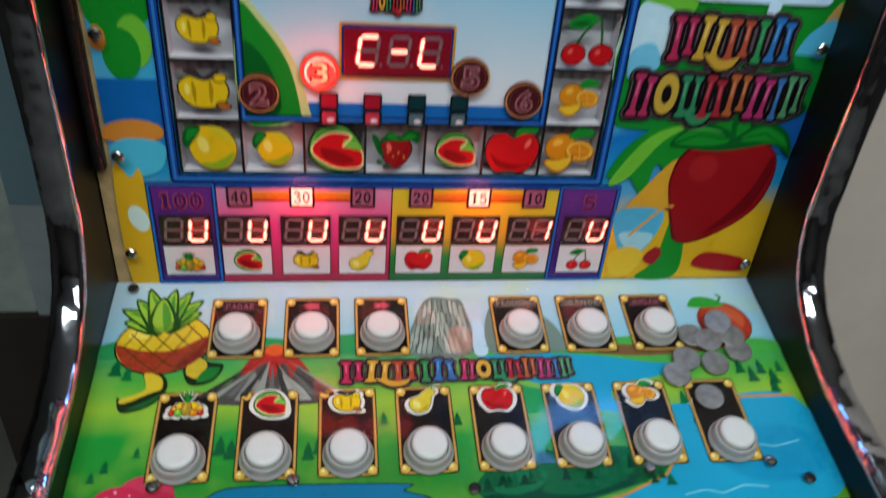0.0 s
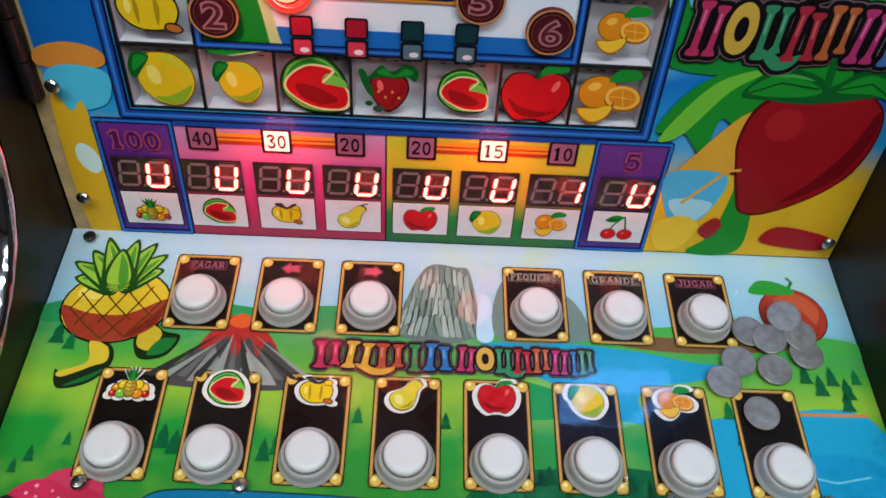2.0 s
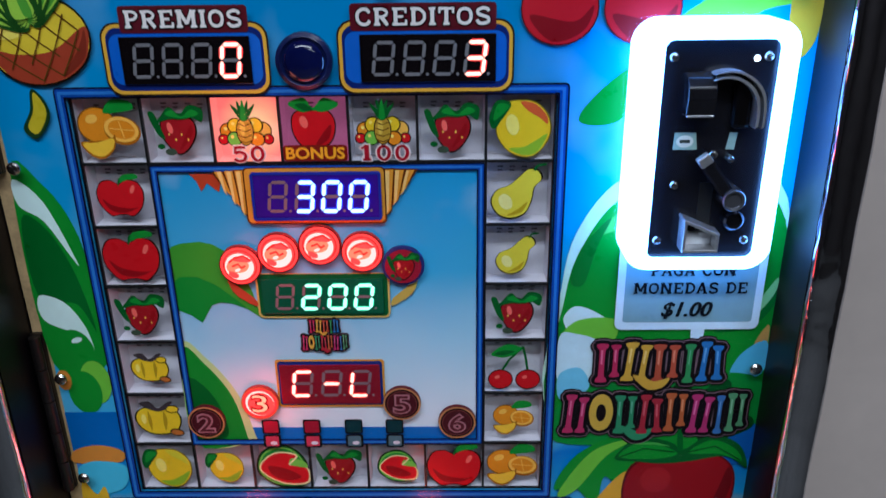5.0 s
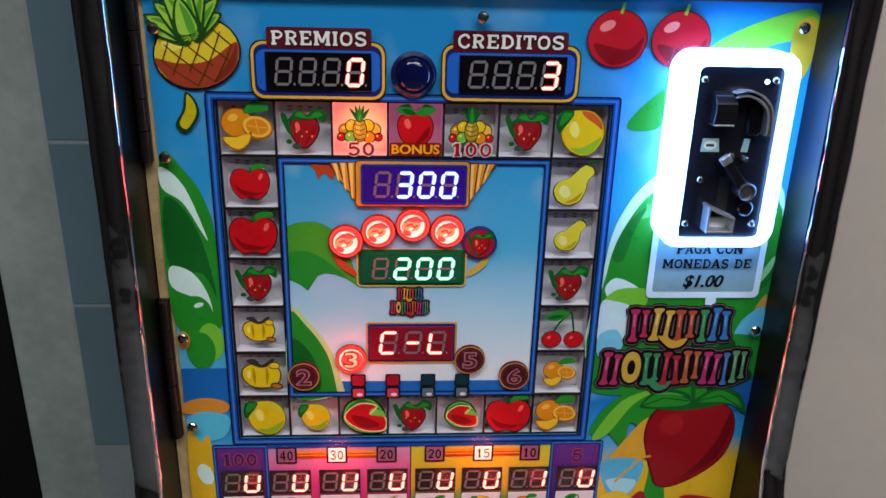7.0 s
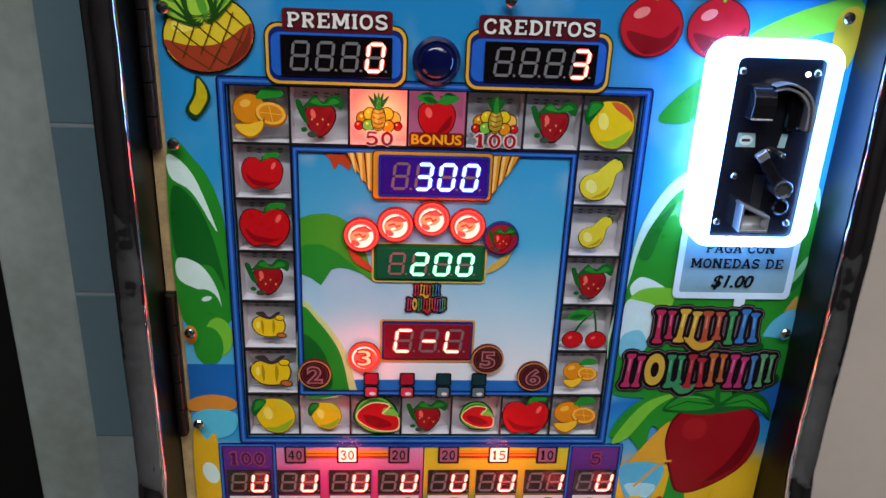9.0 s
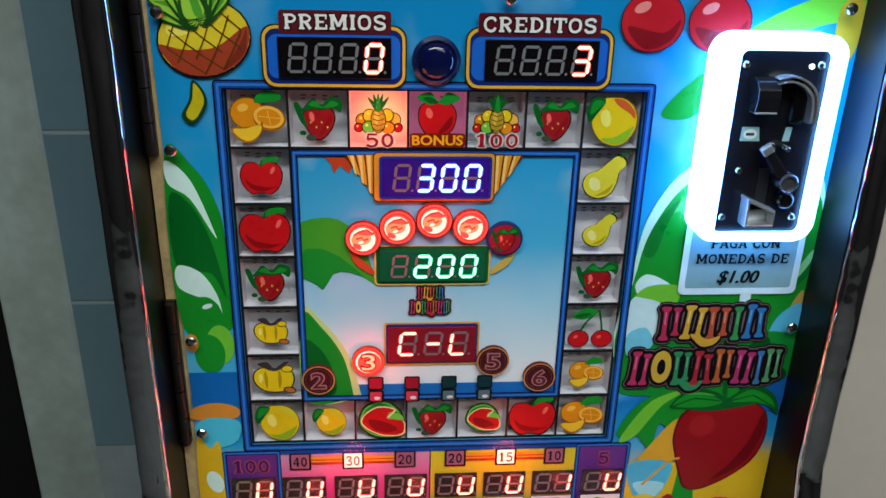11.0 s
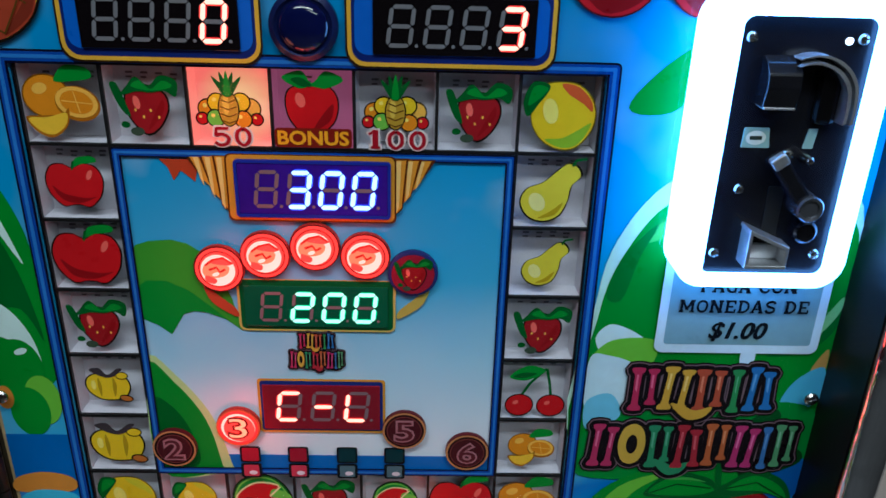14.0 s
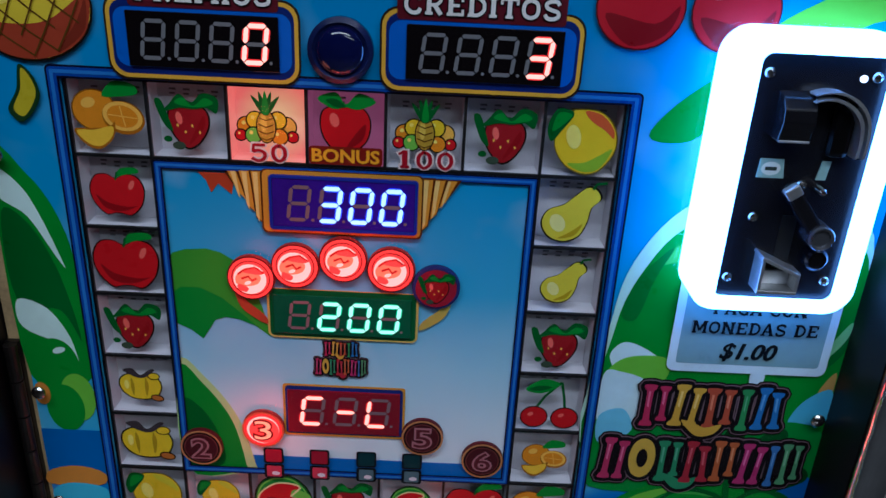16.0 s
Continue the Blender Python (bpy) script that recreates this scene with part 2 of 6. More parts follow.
def rrect(x0, y0, x1, y1, r, n=5):
    out = []
    for cx, cy, a0 in ((x1 - r, y1 - r, 0), (x0 + r, y1 - r, 90), (x0 + r, y0 + r, 180), (x1 - r, y0 + r, 270)):
        out += [(cx + r * math.cos(radians(a0 + 90 * i / n)), cy + r * math.sin(radians(a0 + 90 * i / n))) for i in range(n + 1)]
    return out


def soft(points, n=5):
    """A closed smooth outline through some points."""
    out, k = [], len(points)
    for i in range(k):
        p = [Vector(points[(i + j) % k]) for j in (-1, 0, 1, 2)]
        for j in range(n):
            t = j / n
            out.append(tuple(0.5 * (2 * p[1] + (p[2] - p[0]) * t + (2 * p[0] - 5 * p[1] + 4 * p[2] - p[3]) * t * t + (3 * p[1] - p[0] - 3 * p[2] + p[3]) * t ** 3)))
    return out


def line(points, w):
    """A thin band along a row of points."""
    left, right = [], []
    for i, p in enumerate(points):
        a, b = Vector(points[max(i - 1, 0)]), Vector(points[min(i + 1, len(points) - 1)])
        d = (b - a).normalized()
        q = Vector(p)
        left.append((q.x - d.y * w / 2, q.y + d.x * w / 2))
        right.append((q.x + d.y * w / 2, q.y - d.x * w / 2))
    return left + right[::-1]


def open_curve(pts, n=5):
    out = []
    for i in range(len(pts) - 1):
        p = [Vector(pts[min(max(i + j, 0), len(pts) - 1)]) for j in (-1, 0, 1, 2)]
        for j in range(n):
            t = j / n
            out.append(0.5 * (2 * p[1] + (p[2] - p[0]) * t + (2 * p[0] - 5 * p[1] + 4 * p[2] - p[3]) * t * t + (3 * p[1] - p[0] - 3 * p[2] + p[3]) * t ** 3))
    return out + [Vector(pts[-1])]


def moved(shapes, cx, cy, k, turn=0.0):
    c, s = math.cos(radians(turn)), math.sin(radians(turn))
    return [([(cx + k * (x * c - y * s), cy + k * (x * s + y * c)) for x, y in o], m) for o, m in shapes]


# the two printed planes: the upright front, and the sloping button panel
SLOPE, CREASE = 0.205, 0.9654
H = math.hypot(1, SLOPE)
UP = Matrix(((1, 0, 0, 0), (0, 0, -1, 0), (0, 1, 0, 0), (0, 0, 0, 1)))
DOWN = Matrix(((1, 0, 0, 0), (0, 1 / H, -SLOPE / H, 0), (0, SLOPE / H, 1 / H, CREASE), (0, 0, 0, 1)))


def on_slope(x, s, lift=0.0):
    return DOWN @ Matrix.Translation((x, -s, lift))


STEP = 0.00007
THIN = 0.42  # the deck is printed flat under its clear sheet


def art(name, shapes, plane, lift, parent, label=""):
    """Printed shapes on one of the planes: each is (outline, material), painted one over another."""
    bm, mats = bmesh.new(), []
    thin = THIN if plane is DOWN else 1.0
    for i, (outline, mat) in enumerate(shapes):
        if mat not in mats:
            mats.append(mat)
        f = bm.faces.new([bm.verts.new(plane @ Vector((x, y, (lift + i * STEP) * thin))) for x, y in outline])
        f.normal_update()
        if f.normal.dot(plane.to_3x3() @ Vector((0, 0, 1))) < 0:
            f.normal_flip()
        f.material_index = mats.index(mat)
    bmesh.ops.triangulate(bm, faces=bm.faces)
    return part(name, bm, mats, parent, label, smooth="flat")


def lettering(text, x, y, height, width, mat, plane, lift, parent, bold=0.012, name="lettering", lean=0.0):
    """A line of text, centred on (x, y), of that height and width."""
    data = bpy.data.curves.new("text", "FONT")
    data.body, data.size, data.offset, data.shear = text, 1.0, bold, lean
    data.resolution_u = 3
    tmp = new("text", data)
    bpy.context.view_layer.update()
    mesh = bpy.data.meshes.new_from_object(tmp.evaluated_get(bpy.context.evaluated_depsgraph_get()))
    bpy.data.objects.remove(tmp)
    mesh.name = name
    xs, ys = [v.co.x for v in mesh.vertices], [v.co.y for v in mesh.vertices]
    kx, ky = width / (max(xs) - min(xs)), height / (max(ys) - min(ys))
    mx, my = (max(xs) + min(xs)) / 2, (max(ys) + min(ys)) / 2
    for v in mesh.vertices:
        v.co = plane @ Vector((x + (v.co.x - mx) * kx, y + (v.co.y - my) * ky, lift * (THIN if plane is DOWN else 1.0)))
    mesh.materials.clear()
    mesh.materials.append(mat)
    return part(name, mesh, mat, parent)


# strokes of a heavy slab letter in a box one unit high: (points, width, curved)
STEM, THIN_BAR = 0.23, 0.15


def slab(x, feet=(0, 1)):
    return [([(x, 0.0), (x, 1.0)], STEM, 0)] + [([(x - 0.19, abs(f - 0.075)), (x + 0.19, abs(f - 0.075))], THIN_BAR, 0) for f in feet]


def bow(*pts, w=0.19):
    return [(list(pts), w, 1)]


def bar_of(*pts, w=0.15):
    return [(list(pts), w, 0)]


ROUND = bow((0.5, 0.92), (0.22, 0.8), (0.13, 0.5), (0.22, 0.2), (0.5, 0.08), (0.78, 0.2), (0.87, 0.5), (0.78, 0.8), (0.5, 0.92))
SNAKE = [(0.84, 0.74), (0.72, 0.9), (0.45, 0.92), (0.2, 0.8), (0.24, 0.6), (0.5, 0.5), (0.78, 0.4), (0.82, 0.2), (0.58, 0.08), (0.28, 0.1), (0.14, 0.28)]
HOOK = bow((0.85, 0.7), (0.72, 0.9), (0.45, 0.92), (0.2, 0.75), (0.14, 0.5), (0.2, 0.25), (0.45, 0.08), (0.72, 0.1), (0.86, 0.3))
TOPBOWL = bow((0.25, 0.92), (0.62, 0.92), (0.84, 0.72), (0.62, 0.5), (0.25, 0.5), w=0.16)
LETTERS = {
    "P": (slab(0.25) + TOPBOWL, 0.95), "R": (slab(0.25) + TOPBOWL + bar_of((0.5, 0.52), (0.86, 0.02), w=0.22), 1.02), "I": (slab(0.25), 0.5), "O": (ROUND, 1.0), "S": (bow(*SNAKE), 0.97),
    "E": (slab(0.25) + bar_of((0.25, 0.925), (0.88, 0.925)) + bar_of((0.25, 0.5), (0.7, 0.5)) + bar_of((0.25, 0.075), (0.9, 0.075)) + bar_of((0.84, 0.68), (0.84, 1.0), w=0.13) + bar_of((0.86, 0.0), (0.86, 0.32), w=0.13), 0.98),
    "M": (slab(0.22) + slab(1.08) + bar_of((0.26, 0.98), (0.65, 0.22), w=0.2) + bar_of((1.04, 0.98), (0.65, 0.22), w=0.2), 1.3),
    "N": (slab(0.22) + slab(0.92) + bar_of((0.22, 1.0), (0.92, 0.0), w=0.22), 1.15), "C": (HOOK, 0.97),
    "D": (slab(0.25) + bow((0.25, 0.92), (0.6, 0.9), (0.86, 0.68), (0.88, 0.5), (0.86, 0.32), (0.6, 0.1), (0.25, 0.08), w=0.18), 1.02),
    "T": (slab(0.5, (0,)) + bar_of((0.05, 0.92), (0.95, 0.92)) + bar_of((0.1, 0.66), (0.1, 1.0), w=0.13) + bar_of((0.9, 0.66), (0.9, 1.0), w=0.13), 1.0),
    "A": (bar_of((0.5, 1.0), (0.14, 0.05), w=0.17) + bar_of((0.5, 1.0), (0.88, 0.05), w=0.24) + bar_of((0.25, 0.33), (0.75, 0.33), w=0.12) + bar_of((-0.02, 0.06), (0.34, 0.06), w=0.12) + bar_of((0.66, 0.06), (1.04, 0.06), w=0.12), 1.02),
    "G": (HOOK + bar_of((0.82, 0.0), (0.82, 0.45), w=0.2) + bar_of((0.56, 0.45), (0.98, 0.45), w=0.12), 1.02), "U": (slab(0.22, (1,)) + slab(0.88, (1,)) + bow((0.22, 0.5), (0.26, 0.18), (0.55, 0.08), (0.84, 0.18), (0.88, 0.5), w=0.17), 1.1),
    "Q": (ROUND + bar_of((0.55, 0.28), (0.9, -0.06), w=0.18), 1.0), "J": (slab(0.62, (1,)) + bow((0.62, 0.4), (0.56, 0.14), (0.36, 0.08), (0.16, 0.2), (0.16, 0.34), w=0.18), 0.85), " ": ([], 0.5),
    "0": (bow((0.4, 0.95), (0.2, 0.78), (0.14, 0.5), (0.2, 0.22), (0.4, 0.05), (0.6, 0.22), (0.66, 0.5), (0.6, 0.78), (0.4, 0.95), w=0.16), 0.82), "1": (slab(0.36, (0,)) + bar_of((0.1, 0.78), (0.36, 0.96), w=0.12), 0.72),
    "2": (bow((0.12, 0.68), (0.2, 0.9), (0.42, 0.95), (0.64, 0.82), (0.62, 0.6), (0.36, 0.3), (0.12, 0.08), w=0.16) + bar_of((0.1, 0.08), (0.72, 0.08), w=0.16), 0.82), "3": (bow((0.12, 0.76), (0.3, 0.95), (0.56, 0.9), (0.62, 0.72), (0.36, 0.54), (0.64, 0.36), (0.62, 0.14), (0.36, 0.04), (0.1, 0.2), w=0.16), 0.8),
    "4": (bar_of((0.56, 0.0), (0.56, 1.0), w=0.2) + bar_of((0.54, 0.98), (0.08, 0.34), w=0.1) + bar_of((0.04, 0.32), (0.8, 0.32), w=0.12), 0.85), "5": (bar_of((0.2, 0.92), (0.68, 0.92), w=0.15) + bar_of((0.2, 0.96), (0.15, 0.52), w=0.12) + bow((0.15, 0.54), (0.42, 0.62), (0.66, 0.44), (0.6, 0.14), (0.34, 0.04), (0.1, 0.18), w=0.16), 0.8),
}


def slab_lettering(text, x, y, height, width, mat, plane, lift, parent, name="lettering", grow=0.0):
    """A line of heavy slab-serif letters, centred on (x, y); grow widens every stroke, for an outline."""
    total = sum(LETTERS[c][1] for c in text) + 0.07 * (len(text) - 1)
    k, at, shapes = width / total, x - width / 2, []
    for c in text:
        strokes, w = LETTERS[c]
        for pts, wide, curved in strokes:
            pts = [tuple(v) for v in open_curve(pts, 4)] if curved else pts
            if grow and not curved:
                d = (Vector(pts[1]) - Vector(pts[0])).normalized() * grow
                pts = [tuple(Vector(pts[0]) - d), tuple(Vector(pts[1]) + d)]
            shapes.append(([(at + px * k, y + (py - 0.5) * height) for px, py in line(pts, wide + 2 * grow)], mat))
        at += (w + 0.07) * k
    return layered([shapes], plane, lift, parent, name)


def layered(groups, plane, lift, parent, name, label=""):
    """Groups of shapes, each group a hair above the last, so that the stack stays thin."""
    bm, mats = bmesh.new(), []
    thin = THIN if plane is DOWN else 1.0
    for level, shapes in enumerate(groups):
        for i, (outline, mat) in enumerate(shapes):
            if mat not in mats:
                mats.append(mat)
            f = bm.faces.new([bm.verts.new(plane @ Vector((x, y, (lift + level * 0.00016 + (i % 12) * 0.000012) * thin))) for x, y in outline])
            f.normal_update()
            if f.normal.dot(plane.to_3x3() @ Vector((0, 0, 1))) < 0:
                f.normal_flip()
            f.material_index = mats.index(mat)
    bmesh.ops.triangulate(bm, faces=bm.faces)
    return part(name, bm, mats, parent, label, smooth="flat")


SEGS = {"0": "abcdef", "1": "bc", "2": "abged", "3": "abgcd", "8": "abcdefg", "C": "adef", "L": "def", "U": "bcdef", "-": "g", " ": ""}


def digits(text, x0, x1, z0, z1, on, off, plane, lift, parent, dots=True, wide=0.60):
    """A row of seven-segment digits: the lit bars glow, the unlit show grey."""
    n, pitch = len(text), (x1 - x0) / len(text)
    w, h = pitch * wide, (z1 - z0)
    t, lean = h * 0.100, 0.12
    for i, ch in enumerate(text):
        cx, cz = x0 + pitch * (i + 0.5), (z0 + z1) / 2
        g = t * 0.18

        def bar(ax, ay, bx, by, k=1.0):
            pts = []
            d = Vector((bx - ax, by - ay)).normalized()
            nrm = Vector((-d.y, d.x)) * t * k / 2
            a, b = Vector((ax, ay)) + d * g, Vector((bx, by)) - d * g
            for p in (a, a + d * t * k / 2 + nrm, b - d * t * k / 2 + nrm, b, b - d * t * k / 2 - nrm, a + d * t * k / 2 - nrm):
                pts.append((cx + p.x + p.y * lean, cz + p.y))
            return pts

        X, Z = w / 2, h / 2 - t / 2
        ends = {"a": (-X, Z, X, Z), "b": (X, Z, X, 0), "c": (X, 0, X, -Z), "d": (-X, -Z, X, -Z), "e": (-X, 0, -X, -Z), "f": (-X, Z, -X, 0), "g": (-X, 0, X, 0)}
        for seg in "abcdefg":
            if seg in SEGS[ch]:
                art("lit_segment", [(bar(*ends[seg], 1.75), on), (bar(*ends[seg], 1.10), CORE[on])], plane, lift + 0.0004, parent)
            else:
                art("unlit_segment", [(bar(*ends[seg]), off)], plane, lift, parent)
        if dots:
            art("decimal_point", [(ell(cx + X + t * 1.1, cz - Z, t * 0.45, n=8), off)], plane, lift, parent)

# ---- room ----
GREY_WALL = plain("grey_painted_plaster", "a0aaa6", 0.75, 0.0, 0.22, 6.0, 0.25, "848c86")
BEIGE_WALL = plain("beige_painted_plaster", "e2d2c7", 0.8, 0.0, 0.10, 4.0, 0.15)
# Dark tone put on unseen walls so the chrome reflects a dim room.
SHADE_WALL = plain("unseen_dark_wall", "352f2c", 0.8, 0.0, 0.15, 4.0)
TILE_BLUE = plain("blue_grey_tile", "627a84", 0.35, 0.0, 0.10, 8.0)
GROUT = plain("pale_grout", "8a9294", 0.8)
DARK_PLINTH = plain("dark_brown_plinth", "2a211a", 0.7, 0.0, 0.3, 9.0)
FLOOR_MAT = plain("grey_floor_tile", "6c6a66", 0.4, 0.0, 0.2, 4.0)
CEILING_MAT = plain("white_ceiling_paint", "c9c9c6", 0.85, 0.0, 0.06, 3.0)

BACK = 0.262


def structure(name, bm, mat, label):
    ob = part(name, bm, mat, None)
    return tagged(ob, label, name.split("_")[0], "", "structure")


structure("floor", box(-2.4, -3.2, -0.1, 2.4, 1.4, 0.0), FLOOR_MAT, "grey tiled shop floor in dim light")
structure("ceiling", box(-2.4, -3.2, 2.7, 2.4, 1.4, 2.8), CEILING_MAT, "plain white painted ceiling")
structure("wall_south", box(-2.4, -3.3, 0.0, 2.4, -3.2, 2.7), SHADE_WALL, "unseen wall behind the viewer, darkened to stand for a dim room")
structure("wall_east", box(2.4, -3.2, 0.0, 2.5, 1.4, 2.7), SHADE_WALL, "unseen right side wall, darkened to stand for a dim room")
structure("wall_west", box(-2.5, -3.2, 0.0, -2.4, 1.4, 2.7), SHADE_WALL, "unseen left side wall, darkened to stand for a dim room")
structure("wall_north", box(-0.06, BACK, 0.0, 2.4, BACK + 0.12, 2.7), BEIGE_WALL, "smooth beige painted wall behind the machine")
structure("wall_pier", box(-0.497, BACK, 0.725, -0.421, BACK + 0.14, 2.7, 0.004), GREY_WALL, "stained pale grey plaster pier beside blue tiles")
structure("wall_plinth", box(-0.497, BACK - 0.006, 0.0, -0.06, BACK + 0.13, 0.724), DARK_PLINTH, "dark brown lower wall under the pier and tiles")
# The recess's darkness is its near-black colour, standing for shade.
structure("wall_alcove", box(-2.4, 1.2, 0.0, -0.3, 1.3, 2.7), plain("alcove_shade_tone", "0d0c0b", 0.8), "recess beyond the pier, its shade put into a near-black colour")
tiles = structure("wall_tiles", box(-0.421, BACK - 0.0012, 0.724, -0.06, BACK + 0.12, 2.7), GROUT, "wall of large blue-grey ceramic tiles")
tile_mesh = bpy.data.meshes.new("tile")
tb = box(-0.1495, -0.004, -0.0935, 0.1495, 0.004, 0.0935, 0.0012)
tb.to_mesh(tile_mesh)
tb.free()
tile_mesh.materials.append(TILE_BLUE)
for row in range(11):
    z = 1.0615 + 0.0945 + 0.19 * (row - 2)
    if z + 0.0935 > 2.7 or z - 0.09 < 0.7:
        continue
    for col in range(2):
        x = -0.271 + 0.301 * col
        if x + 0.1495 < -0.06:
            part("tile", tile_mesh, TILE_BLUE, tiles, m=Matrix.Translation((x, BACK + 0.002, z)))

# ---- the machine: cabinet ----
LEFT, RIGHT, TOPZ = -0.2425, 0.2525, 1.424
machine = thing("slot_machine", (0.005, 0.1, 0.0), "upright fruit slot machine with colourful printed panels and lit displays", "slot machine")

EDGE = [(-0.150, 0.30), (-0.172, 0.55), (-0.205, 0.78), (-0.232, 0.875), (-0.238, 0.915), (-0.226, 0.943), (-0.19, 0.953), (-0.17, 0.956), (-0.126, 0.965), (-0.088, 0.983), (-0.062, 1.006), (-0.047, 1.038), (-0.043, 1.08), (-0.043, 1.2), (-0.042, 1.3), (-0.040, 1.42), (-0.046, 1.5), (-0.07, 1.6), (-0.09, 1.68)]


front = open_curve(EDGE)


def cheek(x0, x1):
    outline = [(v.x + 0.004, v.y) for v in front] + [(0.24, 1.70), (0.24, 0.0), (-0.13, 0.0)]
    bm = bmesh.new()
    a = [bm.verts.new((x0, y, z)) for y, z in outline]
    b = [bm.verts.new((x1, y, z)) for y, z in outline]
    for f in (bm.faces.new(a), bm.faces.new(b)):
        f.normal_update()
    for i in range(len(a)):
        bm.faces.new((a[i], a[i - 1], b[i - 1], b[i]))
    bmesh.ops.triangulate(bm, faces=[f for f in bm.faces if len(f.verts) > 4])
    return bm


def trim(x0, x1):
    """A bulging chrome strip pushed on to the front edge of a side."""
    bm, rows = bmesh.new(), []
    for i, p in enumerate(front):
        d = (front[min(i + 1, len(front) - 1)] - front[max(i - 1, 0)]).normalized()
        out = Vector((-d.y, d.x))
        row = []
        for k in range(9):
            a = math.pi * k / 8
            x = (x0 + x1) / 2 - math.cos(a) * (x1 - x0) / 2
            lift = math.sin(a) ** 0.7 * 0.0062 + 0.0005 * math.sin(i * 1.7 + k)
            row.append(bm.verts.new((x, p.x + out.x * lift, p.y + out.y * lift)))
        rows.append(row)
    for r, s in zip(rows, rows[1:]):
        for k in range(8):
            bm.faces.new((r[k], r[k + 1], s[k + 1], s[k]))
    return bm


for x0, x1 in ((LEFT - 0.019, LEFT), (RIGHT, RIGHT + 0.019)):
    side = part("side_panel", cheek(x0, x1), GLOSS_BLACK, machine, "black laminated cabinet side")
    part("edge_trim", trim(x0 - 0.0012, x1 + 0.0012), CHROME, side, "wavy chrome edge strip", smooth=True)

part("back_panel", box(LEFT, 0.22, 0.0, RIGHT, 0.235, 1.69), BLACK_BOARD, machine)
part("top_panel", box(LEFT, -0.03, 1.675, RIGHT, 0.22, 1.69), BLACK_BOARD, machine)
part("marquee", box(LEFT + 0.001, -0.016, TOPZ + 0.006, RIGHT - 0.001, 0.0, 1.674, 0.002), plain("violet_marquee", "7a2a56", 0.25, 0, 0.3, 7.0), machine, "plum printed header board")
part("header_rail", box(LEFT + 0.001, -0.004, TOPZ - 0.002, RIGHT - 0.001, 0.01, TOPZ + 0.005, 0.001), plain("dark_rail", "3a1830", 0.3), machine)

# ---- upright front: board with an opening for the ring of symbol cells ----
P = 0.0414
GX, GZ = -0.1855, 1.3462
GX1, GZ1 = GX + 7 * P, GZ - 6 * P - 0.0395
sky_up = graded("sky_print", [(0.0, "e0b21c"), (0.13, "e8c224"), (0.2, "d8b03a"), (0.25, "2f9fd8"), (0.33, "1474cc"), (0.36, "4ab0dc"), (0.6, "2a9cd2"), (1.0, "1486c6")], 2, 0.964, 1.43, 0.3, 0.22, "bfe2ee", 14.0)
bm = bmesh.new()
AL = -0.2305
for x0, z0, x1, z1 in ((AL, GZ, RIGHT, TOPZ - 0.002), (AL, CREASE + 0.001, RIGHT, GZ1), (AL, GZ1, GX, GZ), (GX1, GZ1, RIGHT, GZ)):
    box(x0, 0.0, z0, x1, 0.0025, z1, bm=bm)
board = part("front_panel", bm, sky_up, machine, "printed beach scene front board")
part("plywood_backing", box(LEFT + 0.0008, 0.0028, CREASE - 0.01, AL + 0.004, 0.014, TOPZ - 0.003), PLYWOOD, machine, "raw plywood door edge")

LEAF, LEAF_D, LEAF_L = ink("1f8c28"), ink("0d6222"), ink("74c038")
PALE, SANDY, ORANGE_S, SEA, POOL = ink("d6f0ea"), ink("e3b323"), ink("d88a34"), ink("1565b4"), ink("52bfe0")
left_art = [
    (soft([(-0.2305, 1.30), (-0.212, 1.292), (-0.199, 1.268), (-0.1935, 1.236), (-0.1935, 1.165), (-0.2305, 1.165)]), LEAF),
    (soft([(-0.2300, 1.296), (-0.214, 1.281), (-0.200, 1.240), (-0.2035, 1.244), (-0.216, 1.268), (-0.2300, 1.279)]), PALE),
    (soft([(-0.2300, 1.270), (-0.215, 1.262), (-0.203, 1.232), (-0.1965, 1.19), (-0.206, 1.21), (-0.2300, 1.215)]), LEAF_D),
    (soft([(-0.2300, 1.216), (-0.214, 1.211), (-0.203, 1.192), (-0.2005, 1.171), (-0.208, 1.186), (-0.2300, 1.198)]), PALE),
    (ell(-0.2135, 1.172, 0.0135, 0.019), LEAF),
    (ell(-0.2040, 1.150, 0.0105, 0.017), LEAF_L),
    (ell(-0.2125, 1.142, 0.0115, 0.017), LEAF),
    (ell(-0.2110, 1.183, 0.004, 0.002, 20), PALE),
    (ell(-0.2255, 1.152, 0.005, 0.008), ORANGE_S),
    ([(-0.2303, 1.090), (-0.1935, 1.090), (-0.1935, 1.126), (-0.2303, 1.126)], SEA),
    (soft([(-0.2303, 1.093), (-0.215, 1.098), (-0.2, 1.096), (-0.1935, 1.09), (-0.2, 1.083), (-0.2303, 1.083)]), ORANGE_S),
    (soft([(-0.2303, 1.075), (-0.22, 1.084), (-0.2, 1.083), (-0.1935, 1.076), (-0.2, 1.060), (-0.222, 1.056)]), POOL),
    (soft([(-0.2303, 1.062), (-0.22, 1.055), (-0.2115, 1.056), (-0.2115, 0.967), (-0.2303, 0.967)]), SANDY),
    (ell(-0.2185, 1.022, 0.0065, 0.011, 15), PALE),
]
art("palm_print_left", left_art, UP, 0.0002, board)
